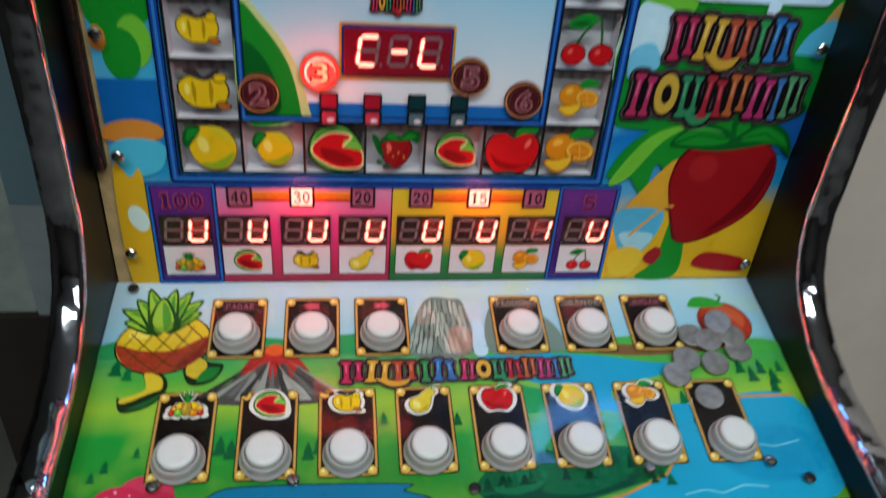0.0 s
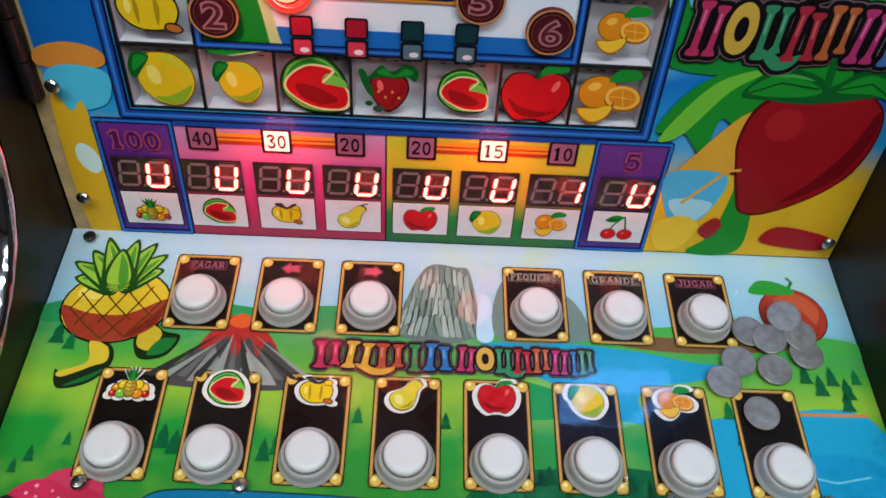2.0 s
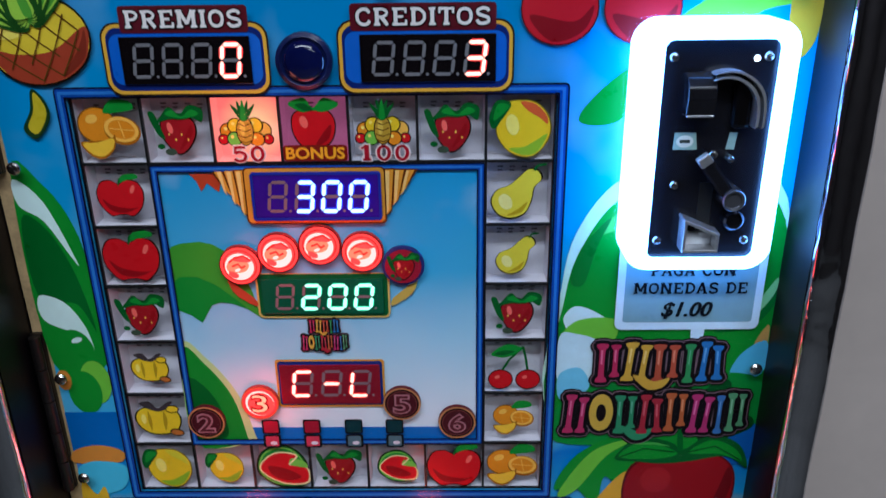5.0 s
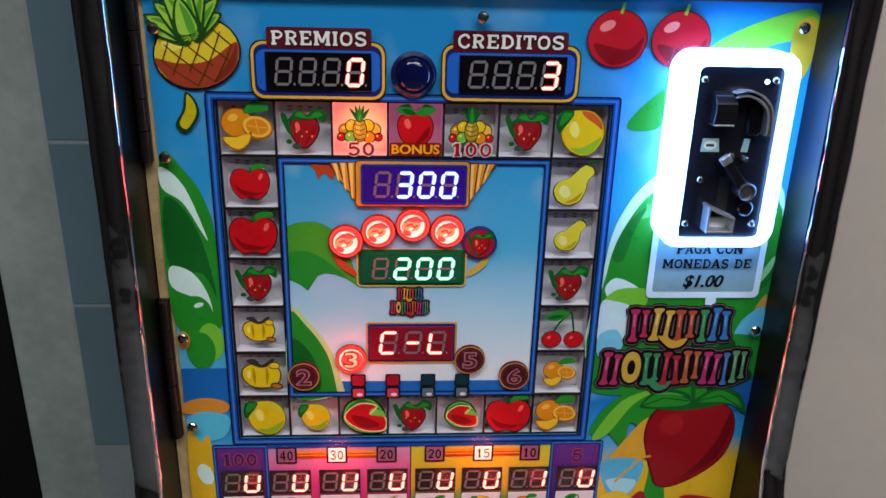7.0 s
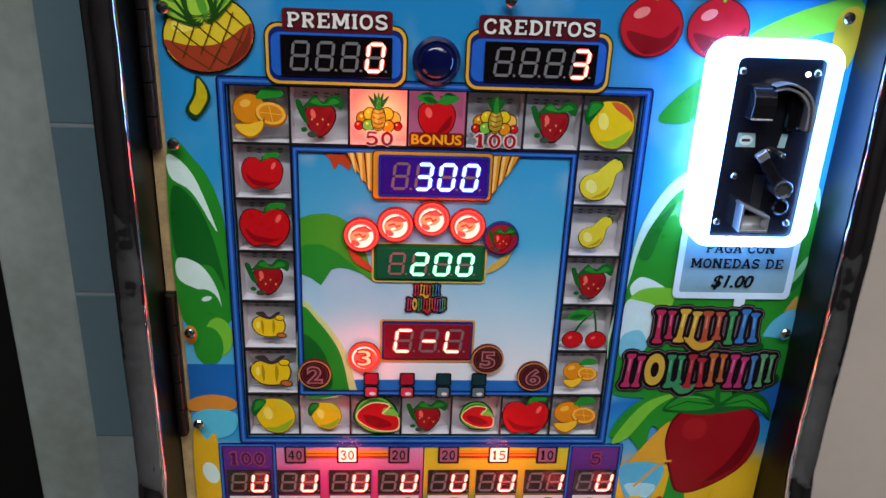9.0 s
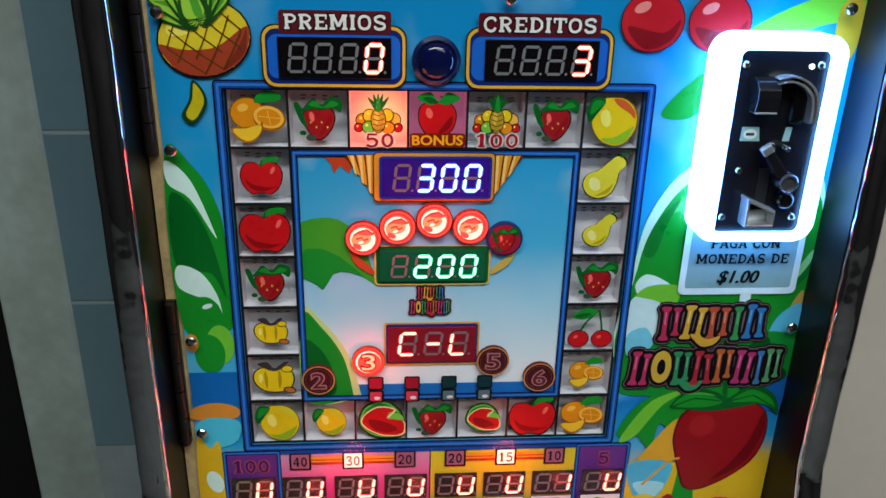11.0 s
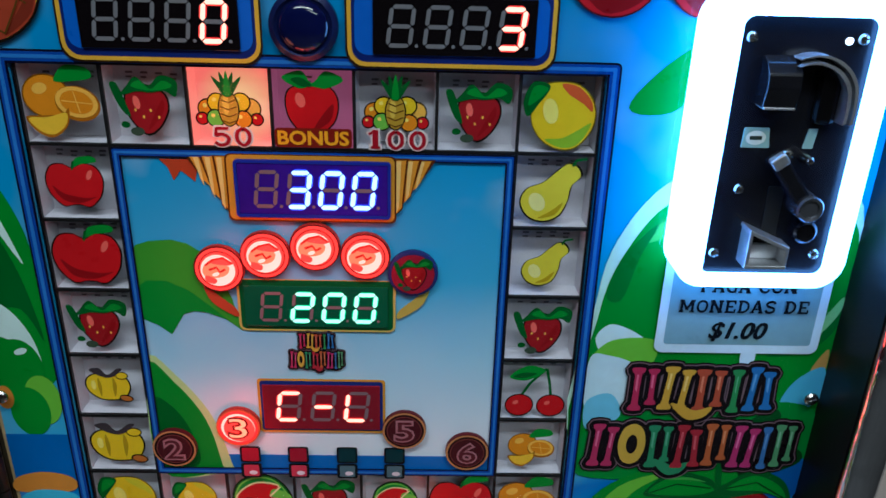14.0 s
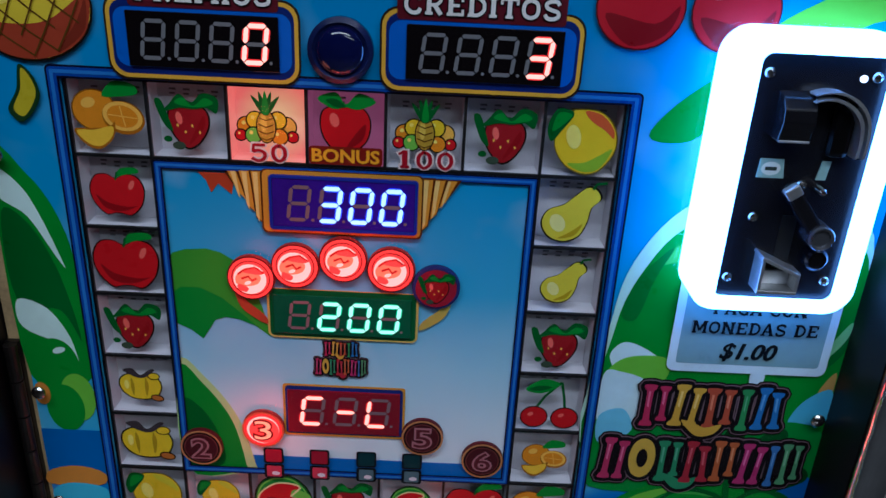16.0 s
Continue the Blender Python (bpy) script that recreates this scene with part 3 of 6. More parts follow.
right_art = [
    (soft([(0.118, 1.33), (0.135, 1.352), (0.165, 1.372), (0.20, 1.38), (0.235, 1.36), (0.20, 1.352), (0.16, 1.345), (0.14, 1.328)]), LEAF),
    (soft([(0.17, 1.385), (0.20, 1.405), (0.245, 1.418), (0.251, 1.40), (0.22, 1.392), (0.20, 1.38)]), LEAF_L),
    (soft([(0.235, 1.405), (0.251, 1.41), (0.251, 1.375), (0.238, 1.365)]), ink("c9a52c")),
    (soft([(0.113, 1.12), (0.113, 1.22), (0.124, 1.265), (0.15, 1.295), (0.19, 1.30), (0.25, 1.28), (0.25, 1.12)]), ink("bfe6d2")),
    (soft([(0.114, 1.115), (0.115, 1.21), (0.128, 1.255), (0.152, 1.283), (0.20, 1.288), (0.251, 1.265), (0.251, 1.115)]), LEAF),
    (soft([(0.115, 1.197), (0.122, 1.206), (0.134, 1.203), (0.146, 1.194), (0.13, 1.193), (0.121, 1.186)]), ink("d4ecec")),
    (soft([(0.13, 1.255), (0.15, 1.272), (0.19, 1.276), (0.235, 1.262), (0.19, 1.268), (0.155, 1.262)]), ink("54b04a")),
    (soft([(0.118, 1.225), (0.126, 1.25), (0.142, 1.268), (0.134, 1.248), (0.127, 1.222)]), ink("166f24")),
    (soft([(0.215, 1.187), (0.232, 1.20), (0.2515, 1.222), (0.2515, 1.205), (0.238, 1.19)]), ink("12702a")),
    (soft([(0.114, 1.182), (0.125, 1.196), (0.15, 1.196), (0.148, 1.178), (0.13, 1.17)]), LEAF_L),
    (soft([(0.243, 1.178), (0.251, 1.192), (0.251, 1.168), (0.245, 1.166)]), ink("c89a50")),
    (soft([(0.226, 1.196), (0.24, 1.208), (0.2515, 1.226), (0.2515, 1.216), (0.244, 1.203), (0.234, 1.194)]), ink("8ad08a")),
    (soft([(0.113, 1.150), (0.113, 1.184), (0.124, 1.186), (0.14, 1.180), (0.147, 1.166), (0.14, 1.152), (0.128, 1.146)]), ink("cbe6f0")),
    (soft([(0.235, 1.17), (0.251, 1.18), (0.251, 1.155), (0.23, 1.152)]), ink("5cb8d8")),
    (soft([(0.114, 1.13), (0.14, 1.152), (0.2, 1.155), (0.251, 1.15), (0.251, 1.10), (0.18, 1.098), (0.114, 1.10)]), ink("1d8a33")),
    (soft([(0.114, 1.155), (0.128, 1.16), (0.135, 1.145), (0.122, 1.135), (0.114, 1.137)]), ink("79c6e4")),
    (soft([(0.2, 1.1), (0.251, 1.115), (0.251, 1.085), (0.21, 1.075)]), ink("1c5fb0")),
    (soft([(0.150, 1.118), (0.170, 1.128), (0.186, 1.112), (0.19, 1.098), (0.16, 1.102)]), ink("0b4d1f")),
    (soft([(0.178, 1.10), (0.186, 1.126), (0.196, 1.152), (0.204, 1.152), (0.206, 1.124), (0.204, 1.10)]), ink("0a4219")),
    (soft([(0.2, 1.10), (0.206, 1.13), (0.222, 1.15), (0.232, 1.146), (0.224, 1.124), (0.214, 1.10)]), ink("0d5020")),
    (soft([(0.208, 1.10), (0.226, 1.118), (0.246, 1.122), (0.25, 1.112), (0.23, 1.102)]), ink("0b4519")),
    (line([(0.190, 1.104), (0.196, 1.126), (0.2, 1.148)], 0.0012), ink("1f7a34")),
    (line([(0.206, 1.104), (0.214, 1.126), (0.226, 1.143)], 0.0012), ink("1f7a34")),
    ([(0.1275, 0.967), (0.2515, 0.967), (0.2515, 1.03), (0.1275, 1.03)], SANDY),
    (soft([(0.114, 1.06), (0.13, 1.09), (0.165, 1.108), (0.21, 1.108), (0.21, 1.07), (0.18, 1.075), (0.165, 1.06), (0.15, 1.07), (0.145, 1.045), (0.13, 1.06)]), LEAF),
    (soft([(0.117, 1.055), (0.14, 1.092), (0.17, 1.103), (0.15, 1.088), (0.13, 1.058)]), LEAF_L),
    (soft([(0.13, 1.02), (0.145, 1.05), (0.165, 1.075), (0.175, 1.06), (0.165, 1.03), (0.155, 1.01)]), ink("e0a530")),
    (soft([(0.155, 0.968), (0.168, 0.985), (0.172, 1.03), (0.166, 1.05), (0.176, 1.05), (0.19, 0.99), (0.185, 0.968)]), LEAF),
    (soft([(0.1285, 1.03), (0.165, 1.03), (0.16, 1.0), (0.148, 0.992), (0.135, 0.998)]), ink("56b4dc")),
    (soft([(0.134, 1.01), (0.16, 1.01), (0.158, 0.999), (0.147, 0.992)]), ink("a8dcec")),
    (line([(0.142, 1.008), (0.164, 1.034), (0.172, 1.035)], 0.0022), ink("e4a03a")),
    (soft([(0.129, 0.99), (0.145, 0.998), (0.158, 0.99), (0.15, 0.972), (0.135, 0.97)]), ink("ecc63a")),
]
art("palm_print_right", right_art, UP, 0.0002, board)

# ---- printed fruit ----
def fruit(kind, paint=ink):
    """Plain fruit pictures about one unit in half-width."""
    K = paint("14100c")
    red, red_d, red_l = paint("c8141c"), paint("8e0c14"), paint("f0685c")
    green, green_d, green_l = paint("1f8a2c"), paint("0d5a20"), paint("74c044")
    yellow, yellow_l, orange, orange_l = paint("e8c418"), paint("f6e46a"), paint("e08a14"), paint("f4b848")
    if kind == "apple":
        body = [(0, 0.55), (0.35, 0.72), (0.78, 0.6), (0.98, 0.15), (0.85, -0.45), (0.45, -0.86), (0.1, -0.8), (-0.15, -0.8), (-0.5, -0.84), (-0.88, -0.4), (-0.98, 0.15), (-0.75, 0.62), (-0.35, 0.7)]
        return [(soft([(x * 1.05, y * 1.05) for x, y in body]), K), (soft(body), red), (soft([(-0.8, -0.1), (-0.5, -0.62), (0.1, -0.74), (0.7, -0.5), (0.3, -0.55), (-0.4, -0.4)]), red_d),
                (ell(0.55, 0.32, 0.09, 0.2, -25), red_l), (soft([(0.0, 0.6), (0.2, 0.95), (0.75, 1.0), (0.85, 0.8), (0.35, 0.72)]), green), (line([(-0.02, 0.5), (0.06, 0.82)], 0.07), green_d)]
    if kind == "pear":
        body = [(0.62, 0.78), (0.75, 0.5), (0.5, 0.2), (0.42, -0.25), (0.2, -0.7), (-0.25, -0.88), (-0.7, -0.72), (-0.92, -0.3), (-0.75, 0.1), (-0.3, 0.3), (0.05, 0.62), (0.35, 0.85)]
        return [(soft([(x * 1.06 + 0.01, y * 1.06) for x, y in body]), K), (soft(body), paint("dccc34")), (ell(-0.45, -0.3, 0.22, 0.3, 30), paint("ece48a")), (soft([(0.3, -0.3), (0.1, -0.68), (-0.4, -0.8), (0.0, -0.55)]), paint("b59a10")), (line([(0.5, 0.8), (0.6, 0.98), (0.9, 1.02)], 0.08), green_d)]
    if kind in ("mango", "lemon"):
        body = [(-0.1, 0.85), (0.45, 0.78), (0.85, 0.35), (0.9, -0.25), (0.55, -0.8), (0.1, -0.92), (-0.4, -0.7), (-0.72, -0.2), (-0.7, 0.4), (-0.45, 0.75)]
        top = [(0.0, 0.82), (0.45, 0.74), (0.8, 0.38), (0.84, 0.1), (0.6, 0.3), (0.2, 0.55)]
        return [(soft([(x * 1.04, y * 1.04) for x, y in body]), paint("6d5a10")), (soft(body), yellow), (soft(top), paint("d4592a" if kind == "mango" else "d6cc2c")), (soft([(0.85, -0.2), (0.55, -0.76), (0.1, -0.88), (-0.35, -0.66), (0.1, -0.62), (0.5, -0.4)]), paint("8fb424")),
                (ell(-0.25, 0.1, 0.2, 0.34, 12), yellow_l), (soft([(-0.3, 0.75), (-0.75, 0.85), (-0.98, 0.35), (-0.85, -0.05), (-0.6, 0.25)]), green_d), (soft([(-0.35, 0.7), (-0.72, 0.74), (-0.85, 0.25), (-0.6, 0.4)]), green)]
    if kind == "melon":
        body = [(-0.75, 0.55), (-0.2, 0.92), (0.4, 0.85), (0.85, 0.35), (0.98, -0.3), (0.85, -0.8), (0.2, -0.9), (-0.4, -0.75), (-0.9, -0.2)]
        inner = [(-0.62, 0.3), (-0.1, 0.62), (0.55, 0.5), (0.25, 0.1), (0.9, -0.05), (0.9, -0.66), (0.2, -0.74), (-0.4, -0.5), (-0.78, -0.1)]
        return [(soft([(x * 1.05, y * 1.05) for x, y in body]), K), (soft(body), green_d), (soft([(x * 0.94 - 0.01, y * 0.94) for x, y in body]), green_l), (soft([(x * 0.88, y * 0.87) for x, y in body]), green), (soft([(x * 1.08, y * 1.1) for x, y in inner]), paint("eadca0")), (soft(inner), red), (soft([(-0.5, 0.05), (0.2, -0.1), (0.7, -0.45), (0.2, -0.62), (-0.35, -0.4)]), red_d),
                (soft([(0.4, 0.4), (0.85, 0.25), (0.95, -0.02), (0.32, 0.12)]), green_l), (line([(0.28, 0.12), (0.62, 0.5)], 0.07), paint("eadca0"))]
    if kind == "orange":
        return [(ell(-0.35, 0.2, 0.62, 0.58), paint("7a4a08")), (ell(-0.35, 0.2, 0.58, 0.54), orange), (ell(-0.5, 0.4, 0.2, 0.14, 20), orange_l), (soft([(-0.1, 0.6), (0.2, 1.0), (0.75, 0.95), (0.85, 0.7), (0.4, 0.6)]), green),
                (ell(0.42, 0.02, 0.58, 0.46, -12), paint("a8650c")), (ell(0.4, 0.06, 0.54, 0.4, -12), orange_l), (ell(0.4, 0.06, 0.42, 0.3, -12), orange), (line([(0.02, 0.1), (0.8, 0.02)], 0.03), orange_l), (line([(0.35, 0.34), (0.46, -0.22)], 0.03), orange_l),
                (soft([(-0.95, -0.35), (-0.5, -0.3), (0.0, -0.25), (0.18, -0.1), (0.1, -0.55), (-0.3, -0.88), (-0.7, -0.75)]), paint("a8650c")), (soft([(-0.88, -0.38), (-0.4, -0.34), (0.1, -0.22), (0.04, -0.55), (-0.3, -0.8), (-0.65, -0.7)]), paint("f0c030"))]
    if kind == "cherry":
        return [(line([(-0.5, -0.25), (-0.2, 0.3), (0.3, 0.85)], 0.09), green_d), (line([(0.5, -0.25), (0.42, 0.3), (0.3, 0.85)], 0.09), green_d), (soft([(0.25, 0.8), (-0.3, 0.95), (-0.85, 0.55), (-0.4, 0.4), (0.0, 0.55)]), green), (soft([(0.0, 0.66), (-0.4, 0.7), (-0.75, 0.55), (-0.4, 0.5)]), green_d),
                (ell(-0.5, -0.5, 0.46, 0.42), K), (ell(-0.5, -0.5, 0.42, 0.38), red), (ell(-0.62, -0.4, 0.1, 0.07, 30), red_l), (ell(0.5, -0.5, 0.46, 0.42), K), (ell(0.5, -0.5, 0.42, 0.38), red), (ell(0.38, -0.4, 0.1, 0.07, 30), red_l)]
    if kind == "pepper":
        body = [(-0.8, 0.35), (-0.45, 0.55), (-0.1, 0.42), (0.25, 0.55), (0.65, 0.4), (0.8, 0.0), (0.62, -0.45), (0.2, -0.62), (-0.35, -0.6), (-0.72, -0.35), (-0.88, 0.0)]
        return [(soft([(x * 1.07, y * 1.08) for x, y in body]), K), (soft(body), yellow), (soft([(-0.4, 0.4), (-0.3, 0.0), (-0.36, -0.5), (-0.44, 0.0)]), paint("b09010")), (soft([(0.2, 0.4), (0.3, 0.0), (0.18, -0.5), (0.14, 0.0)]), paint("b09010")), (ell(-0.6, 0.05, 0.1, 0.22), yellow_l), (ell(0.55, 0.5, 0.26, 0.18), K), (ell(0.55, 0.5, 0.22, 0.14), yellow),
                (soft([(-0.7, 0.75), (-0.3, 0.85), (0.0, 0.55), (0.4, 0.82), (0.6, 0.8), (0.2, 0.45), (-0.2, 0.45)]), paint("3c3438")), (ell(0.62, -0.55, 0.28, 0.17, -10), K), (ell(0.62, -0.55, 0.23, 0.12, -10), paint("b86a2a"))]
    if kind == "strawberry":
        body = [(-0.45, 0.5), (0.1, 0.58), (0.55, 0.35), (0.62, -0.1), (0.35, -0.6), (0.0, -0.82), (-0.3, -0.6), (-0.55, -0.1)]
        out = [(soft([(x * 1.09, y * 1.08) for x, y in body]), K), (soft(body), paint("9a161e")), (soft([(0.5, 0.2), (0.5, -0.15), (0.0, -0.74), (0.25, -0.2)]), red_d), (ell(-0.25, 0.1, 0.1, 0.2, 10), red_l)]
        out += [(ell(-0.3 + 0.22 * i, -0.12 - 0.2 * (i % 2), 0.035, 0.05, n=8), orange_l) for i in range(4)]
        out += [(soft([(-0.5, 0.55), (-0.2, 0.85), (0.15, 0.6), (0.5, 0.9), (0.95, 0.75), (0.9, 0.3), (0.6, 0.45), (0.2, 0.4), (-0.2, 0.42), (-0.7, 0.3)]), green_d), (soft([(-0.35, 0.58), (-0.1, 0.74), (0.2, 0.5), (0.55, 0.75), (0.82, 0.62), (0.6, 0.5), (0.1, 0.46)]), green),
                (soft([(-0.95, 0.6), (-0.75, 0.65), (-0.55, 0.1), (-0.45, -0.3), (-0.7, -0.1)]), green_d), (ell(-0.3, -0.75, 0.2, 0.13), paint("3a4a3a")), (ell(-0.62, -0.55, 0.13, 0.1), green_d)]
        return out
    if kind == "bigberry":
        body = [(-0.62, 0.42), (-0.1, 0.55), (0.45, 0.5), (0.72, 0.1), (0.62, -0.5), (0.2, -0.85), (-0.3, -0.85), (-0.66, -0.45), (-0.76, 0.05)]
        return [(soft([(x * 1.06, y * 1.06) for x, y in body]), K), (soft(body), red), (soft([(0.6, 0.0), (0.5, -0.5), (0.0, -0.8), (0.3, -0.3)]), red_d), (ell(-0.35, 0.1, 0.14, 0.22, 15), red_l), (soft([(-0.85, 0.75), (-0.3, 0.95), (0.0, 0.6), (0.4, 0.95), (0.9, 0.7), (0.4, 0.45), (0.0, 0.5), (-0.4, 0.45)]), green), (soft([(-0.6, 0.7), (-0.3, 0.75), (0.0, 0.52), (-0.3, 0.5)]), green_d)]
    if kind == "mixed":
        out = []
        for x, y, r, c in ((-0.66, -0.22, 0.28, orange), (0.64, -0.2, 0.3, orange_l), (-0.36, -0.02, 0.27, yellow), (0.36, 0.0, 0.27, yellow), (-0.84, -0.52, 0.17, red), (0.84, -0.52, 0.17, red), (-0.42, -0.5, 0.25, green_l), (0.42, -0.52, 0.25, orange)):
            out += [(ell(x, y, r + 0.045, n=16), K), (ell(x, y, r, n=16), c), (ell(x - r * 0.3, y + r * 0.35, r * 0.26, n=8), yellow_l)]
        out += [(ell(0, -0.2, 0.33, 0.56), K), (ell(0, -0.2, 0.29, 0.52), paint("b8962c")), (ell(-0.08, -0.08, 0.1, 0.3), paint("d8bc48"))]
        out += [(line([(-0.25, y), (0.0, y - 0.1), (0.25, y)], 0.04), paint("6a4a14")) for y in (0.1, -0.12, -0.34, -0.54)]
        for turn in (-38, 38, -16, 16, 0):
            s_, c_ = math.sin(radians(turn)), math.cos(radians(turn))
            out.append((soft([(x * c_ + y * s_, 0.24 + y * c_ - x * s_) for x, y in ((-0.1, 0.0), (-0.08, 0.4), (0.0, 0.74), (0.08, 0.4), (0.1, 0.0))], 3), green_d if turn % 32 else green))
        return out
    if kind == "pineapple":
        out = [(ell(0, 0, 1.04, 0.84), K), (ell(0, 0, 1.0, 0.8), paint("dcc02c")), (soft([(-1.0, 0.1), (-0.5, -0.12), (0.2, -0.22), (0.98, 0.05), (0.8, -0.48), (0.3, -0.76), (-0.3, -0.76), (-0.8, -0.48)]), paint("a03c24")), (soft([(0.2, -0.74), (0.75, -0.5), (0.95, 0.0), (0.7, -0.3)]), paint("7a2a1a")), (ell(-0.35, 0.38, 0.4, 0.2, 10), paint("ecd85a"))]
        for lean in (-1, 1):
            for i in range(7):
                c = (i - 3) * 0.42
                run = [c + lean * 0.55 * t - 0.08 * lean * t * t for t in (-1, -0.5, 0, 0.5, 1)]
                pts = [(x, y) for x, y in zip(run, (-0.72, -0.36, 0.0, 0.36, 0.72)) if x * x + (y / 0.8) ** 2 < 0.97]
                if len(pts) > 1:
                    out.append((line(pts, 0.028), paint("5a3a10")))
        for turn, ln in ((-78, 0.85), (72, 0.85), (-58, 1.05), (54, 1.05), (-36, 1.0), (34, 1.1), (-16, 1.15), (14, 1.05), (-2, 0.8)):
            s_, c_ = math.sin(radians(turn)), math.cos(radians(turn))
            leaf = [(-0.22, 0.0), (-0.20, 0.4), (0.03, ln), (0.2, 0.42), (0.22, 0.0)]
            place = lambda pts, k: [(x * k * c_ + y * s_ * (0.96 if k < 1 else 1.04), 0.5 + y * c_ * (0.94 if k < 1 else 1.03) - x * k * s_) for x, y in pts]
            half = [(0.0, 0.0), (0.0, 0.4), (0.03, ln * 0.9), (0.17, 0.42), (0.18, 0.0)]
            out += [(soft(place(leaf, 1.2)), paint("1c4a14")), (soft(place(leaf, 0.9)), paint("96c23c")), (soft(place(half, 0.9)), paint("4f962c"))]
        return out
    return []


# ---- symbol cells ----

def cell(ix, iz, kind, size, lit=None, note="", text="", tint=None):
    x0, z1 = GX + ix * P, GZ - iz * P
    z0 = GZ1 if iz == 6 else z1 - P
    g, depth = 0.0007, 0.0135
    bm = bmesh.new()
    f = [bm.verts.new(c) for c in ((x0 + g, 0.0006, z0 + g), (x0 + P - g, 0.0006, z0 + g), (x0 + P - g, 0.0006, z1 - g), (x0 + g, 0.0006, z1 - g))]
    i = 0.0016
    b = [bm.verts.new(c) for c in ((x0 + i, depth, z0 + i), (x0 + P - i, depth, z0 + i), (x0 + P - i, depth, z1 - i), (x0 + i, depth, z1 - i))]
    bm.faces.new(b)
    for k in range(4):
        bm.faces.new((f[k], f[k - 1], b[k - 1], b[k]))
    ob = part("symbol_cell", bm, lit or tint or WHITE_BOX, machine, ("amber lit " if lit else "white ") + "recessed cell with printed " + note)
    cx, cz = x0 + P / 2, (z0 + z1) / 2
    shapes = moved(fruit(kind), cx, cz + (0.003 if text else 0), P * 0.49 * size)
    art("fruit_print", shapes, UP, -0.0004, ob)
    # faint circuit marks at the back of the cell
    if not lit:
        rnd = random.Random(ix * 31 + iz)
        marks = []
        for k in range(4):
            mx, mz = x0 + 0.008 + 0.0075 * k, z1 - 0.006 - 0.001 * rnd.random()
            marks += [([(mx, mz), (mx + 0.0036, mz), (mx + 0.0036, mz - 0.0011), (mx, mz - 0.0011)], CIRCUIT), ([(mx, mz - 0.0024), (mx + 0.0030, mz - 0.0024), (mx + 0.0030, mz - 0.0034), (mx, mz - 0.0034)], CIRCUIT)]
        art("circuit_marks", marks, UP, -depth + 0.0004, ob)
    if text:
        if text == "BONUS":
            art("word_outline", [(rrect(cx - 0.0195, z0 + 0.0015, cx + 0.0195, z0 + 0.0115, 0.002), ink("7a1c10"))], UP, 0.0011, ob)
            lettering(text, cx, z0 + 0.0065, 0.0075, 0.036, ink("f0a81c"), UP, 0.0014, ob, 0.03)
        else:
            slab_lettering(text, cx + 0.001, z0 + 0.0065, 0.0098, 0.0104 * len(text), ink("e8d6d0"), UP, 0.0011, ob, grow=0.08)
            slab_lettering(text, cx + 0.001, z0 + 0.0065, 0.0098, 0.0104 * len(text), ink("a01424"), UP, 0.0015, ob)
    return ob


CIRCUIT = plain("grey_circuit_marks", "77757c", 0.5)
PINK_CELL = glow("pink_lit_cell", (0.8, 0.22, 0.42), 0.24)
top_row = [("orange", 0.95, "orange halves"), ("strawberry", 0.85, "strawberry"), ("mixed", 0.8, "fruit and the number 50"), ("bigberry", 0.85, "red berry and the word BONUS"), ("mixed", 0.8, "fruit and the number 100"), ("strawberry", 0.85, "strawberry"), ("mango", 0.95, "ripe mango")]
for i, (k, s, note) in enumerate(top_row):
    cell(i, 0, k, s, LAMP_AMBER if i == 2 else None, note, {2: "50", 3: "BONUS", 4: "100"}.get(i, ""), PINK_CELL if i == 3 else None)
for i, (k, s, note) in enumerate([("apple", 0.72, "small red apple"), ("apple", 0.9, "big red apple"), ("strawberry", 0.85, "strawberry"), ("pepper", 0.72, "small yellow pumpkin"), ("pepper", 0.9, "big yellow pumpkin")]):
    cell(0, i + 1, k, s, None, note)
for i, (k, s, note) in enumerate([("pear", 0.9, "big yellow pear"), ("pear", 0.72, "small yellow pear"), ("strawberry", 0.85, "strawberry"), ("cherry", 0.92, "pair of cherries"), ("orange", 0.72, "small orange halves")]):
    cell(6, i + 1, k, s, None, note)
for i, (k, s, note) in enumerate([("lemon", 0.9, "yellow mango"), ("lemon", 0.7, "small yellow mango"), ("melon", 0.95, "big watermelon slice"), ("strawberry", 0.85, "strawberry"), ("melon", 0.72, "small watermelon slice"), ("apple", 0.95, "big red apple"), ("orange", 0.92, "orange halves")]):
    cell(i, 6, k, s, None, note)

# black dividers behind the clear sheet, and the double blue border lines
bm = bmesh.new()
e = 0.0008
for i in range(8):
    x = GX + i * P
    for za, zb in ([(GZ1, GZ)] if i in (0, 1, 6, 7) else [(GZ - P, GZ), (GZ1, GZ - 6 * P)]):
        box(x - e, 0.0, za, x + e, 0.0135, zb, bm=bm)
for j in range(8):
    z = GZ - j * P if j < 7 else GZ1
    for xa, xb in ([(GX, GX1)] if j in (0, 1, 6, 7) else [(GX, GX + P), (GX1 - P, GX1)]):
        box(xa, 0.0001, z - e, xb, 0.0134, z + e, bm=bm)
part("cell_divider", bm, BLACK_EDGE, machine, "black divider lattice between cells")
NAVY, ROYAL, BLUE_L = ink("0a0d28"), ink("17469f"), ink("3479c8")


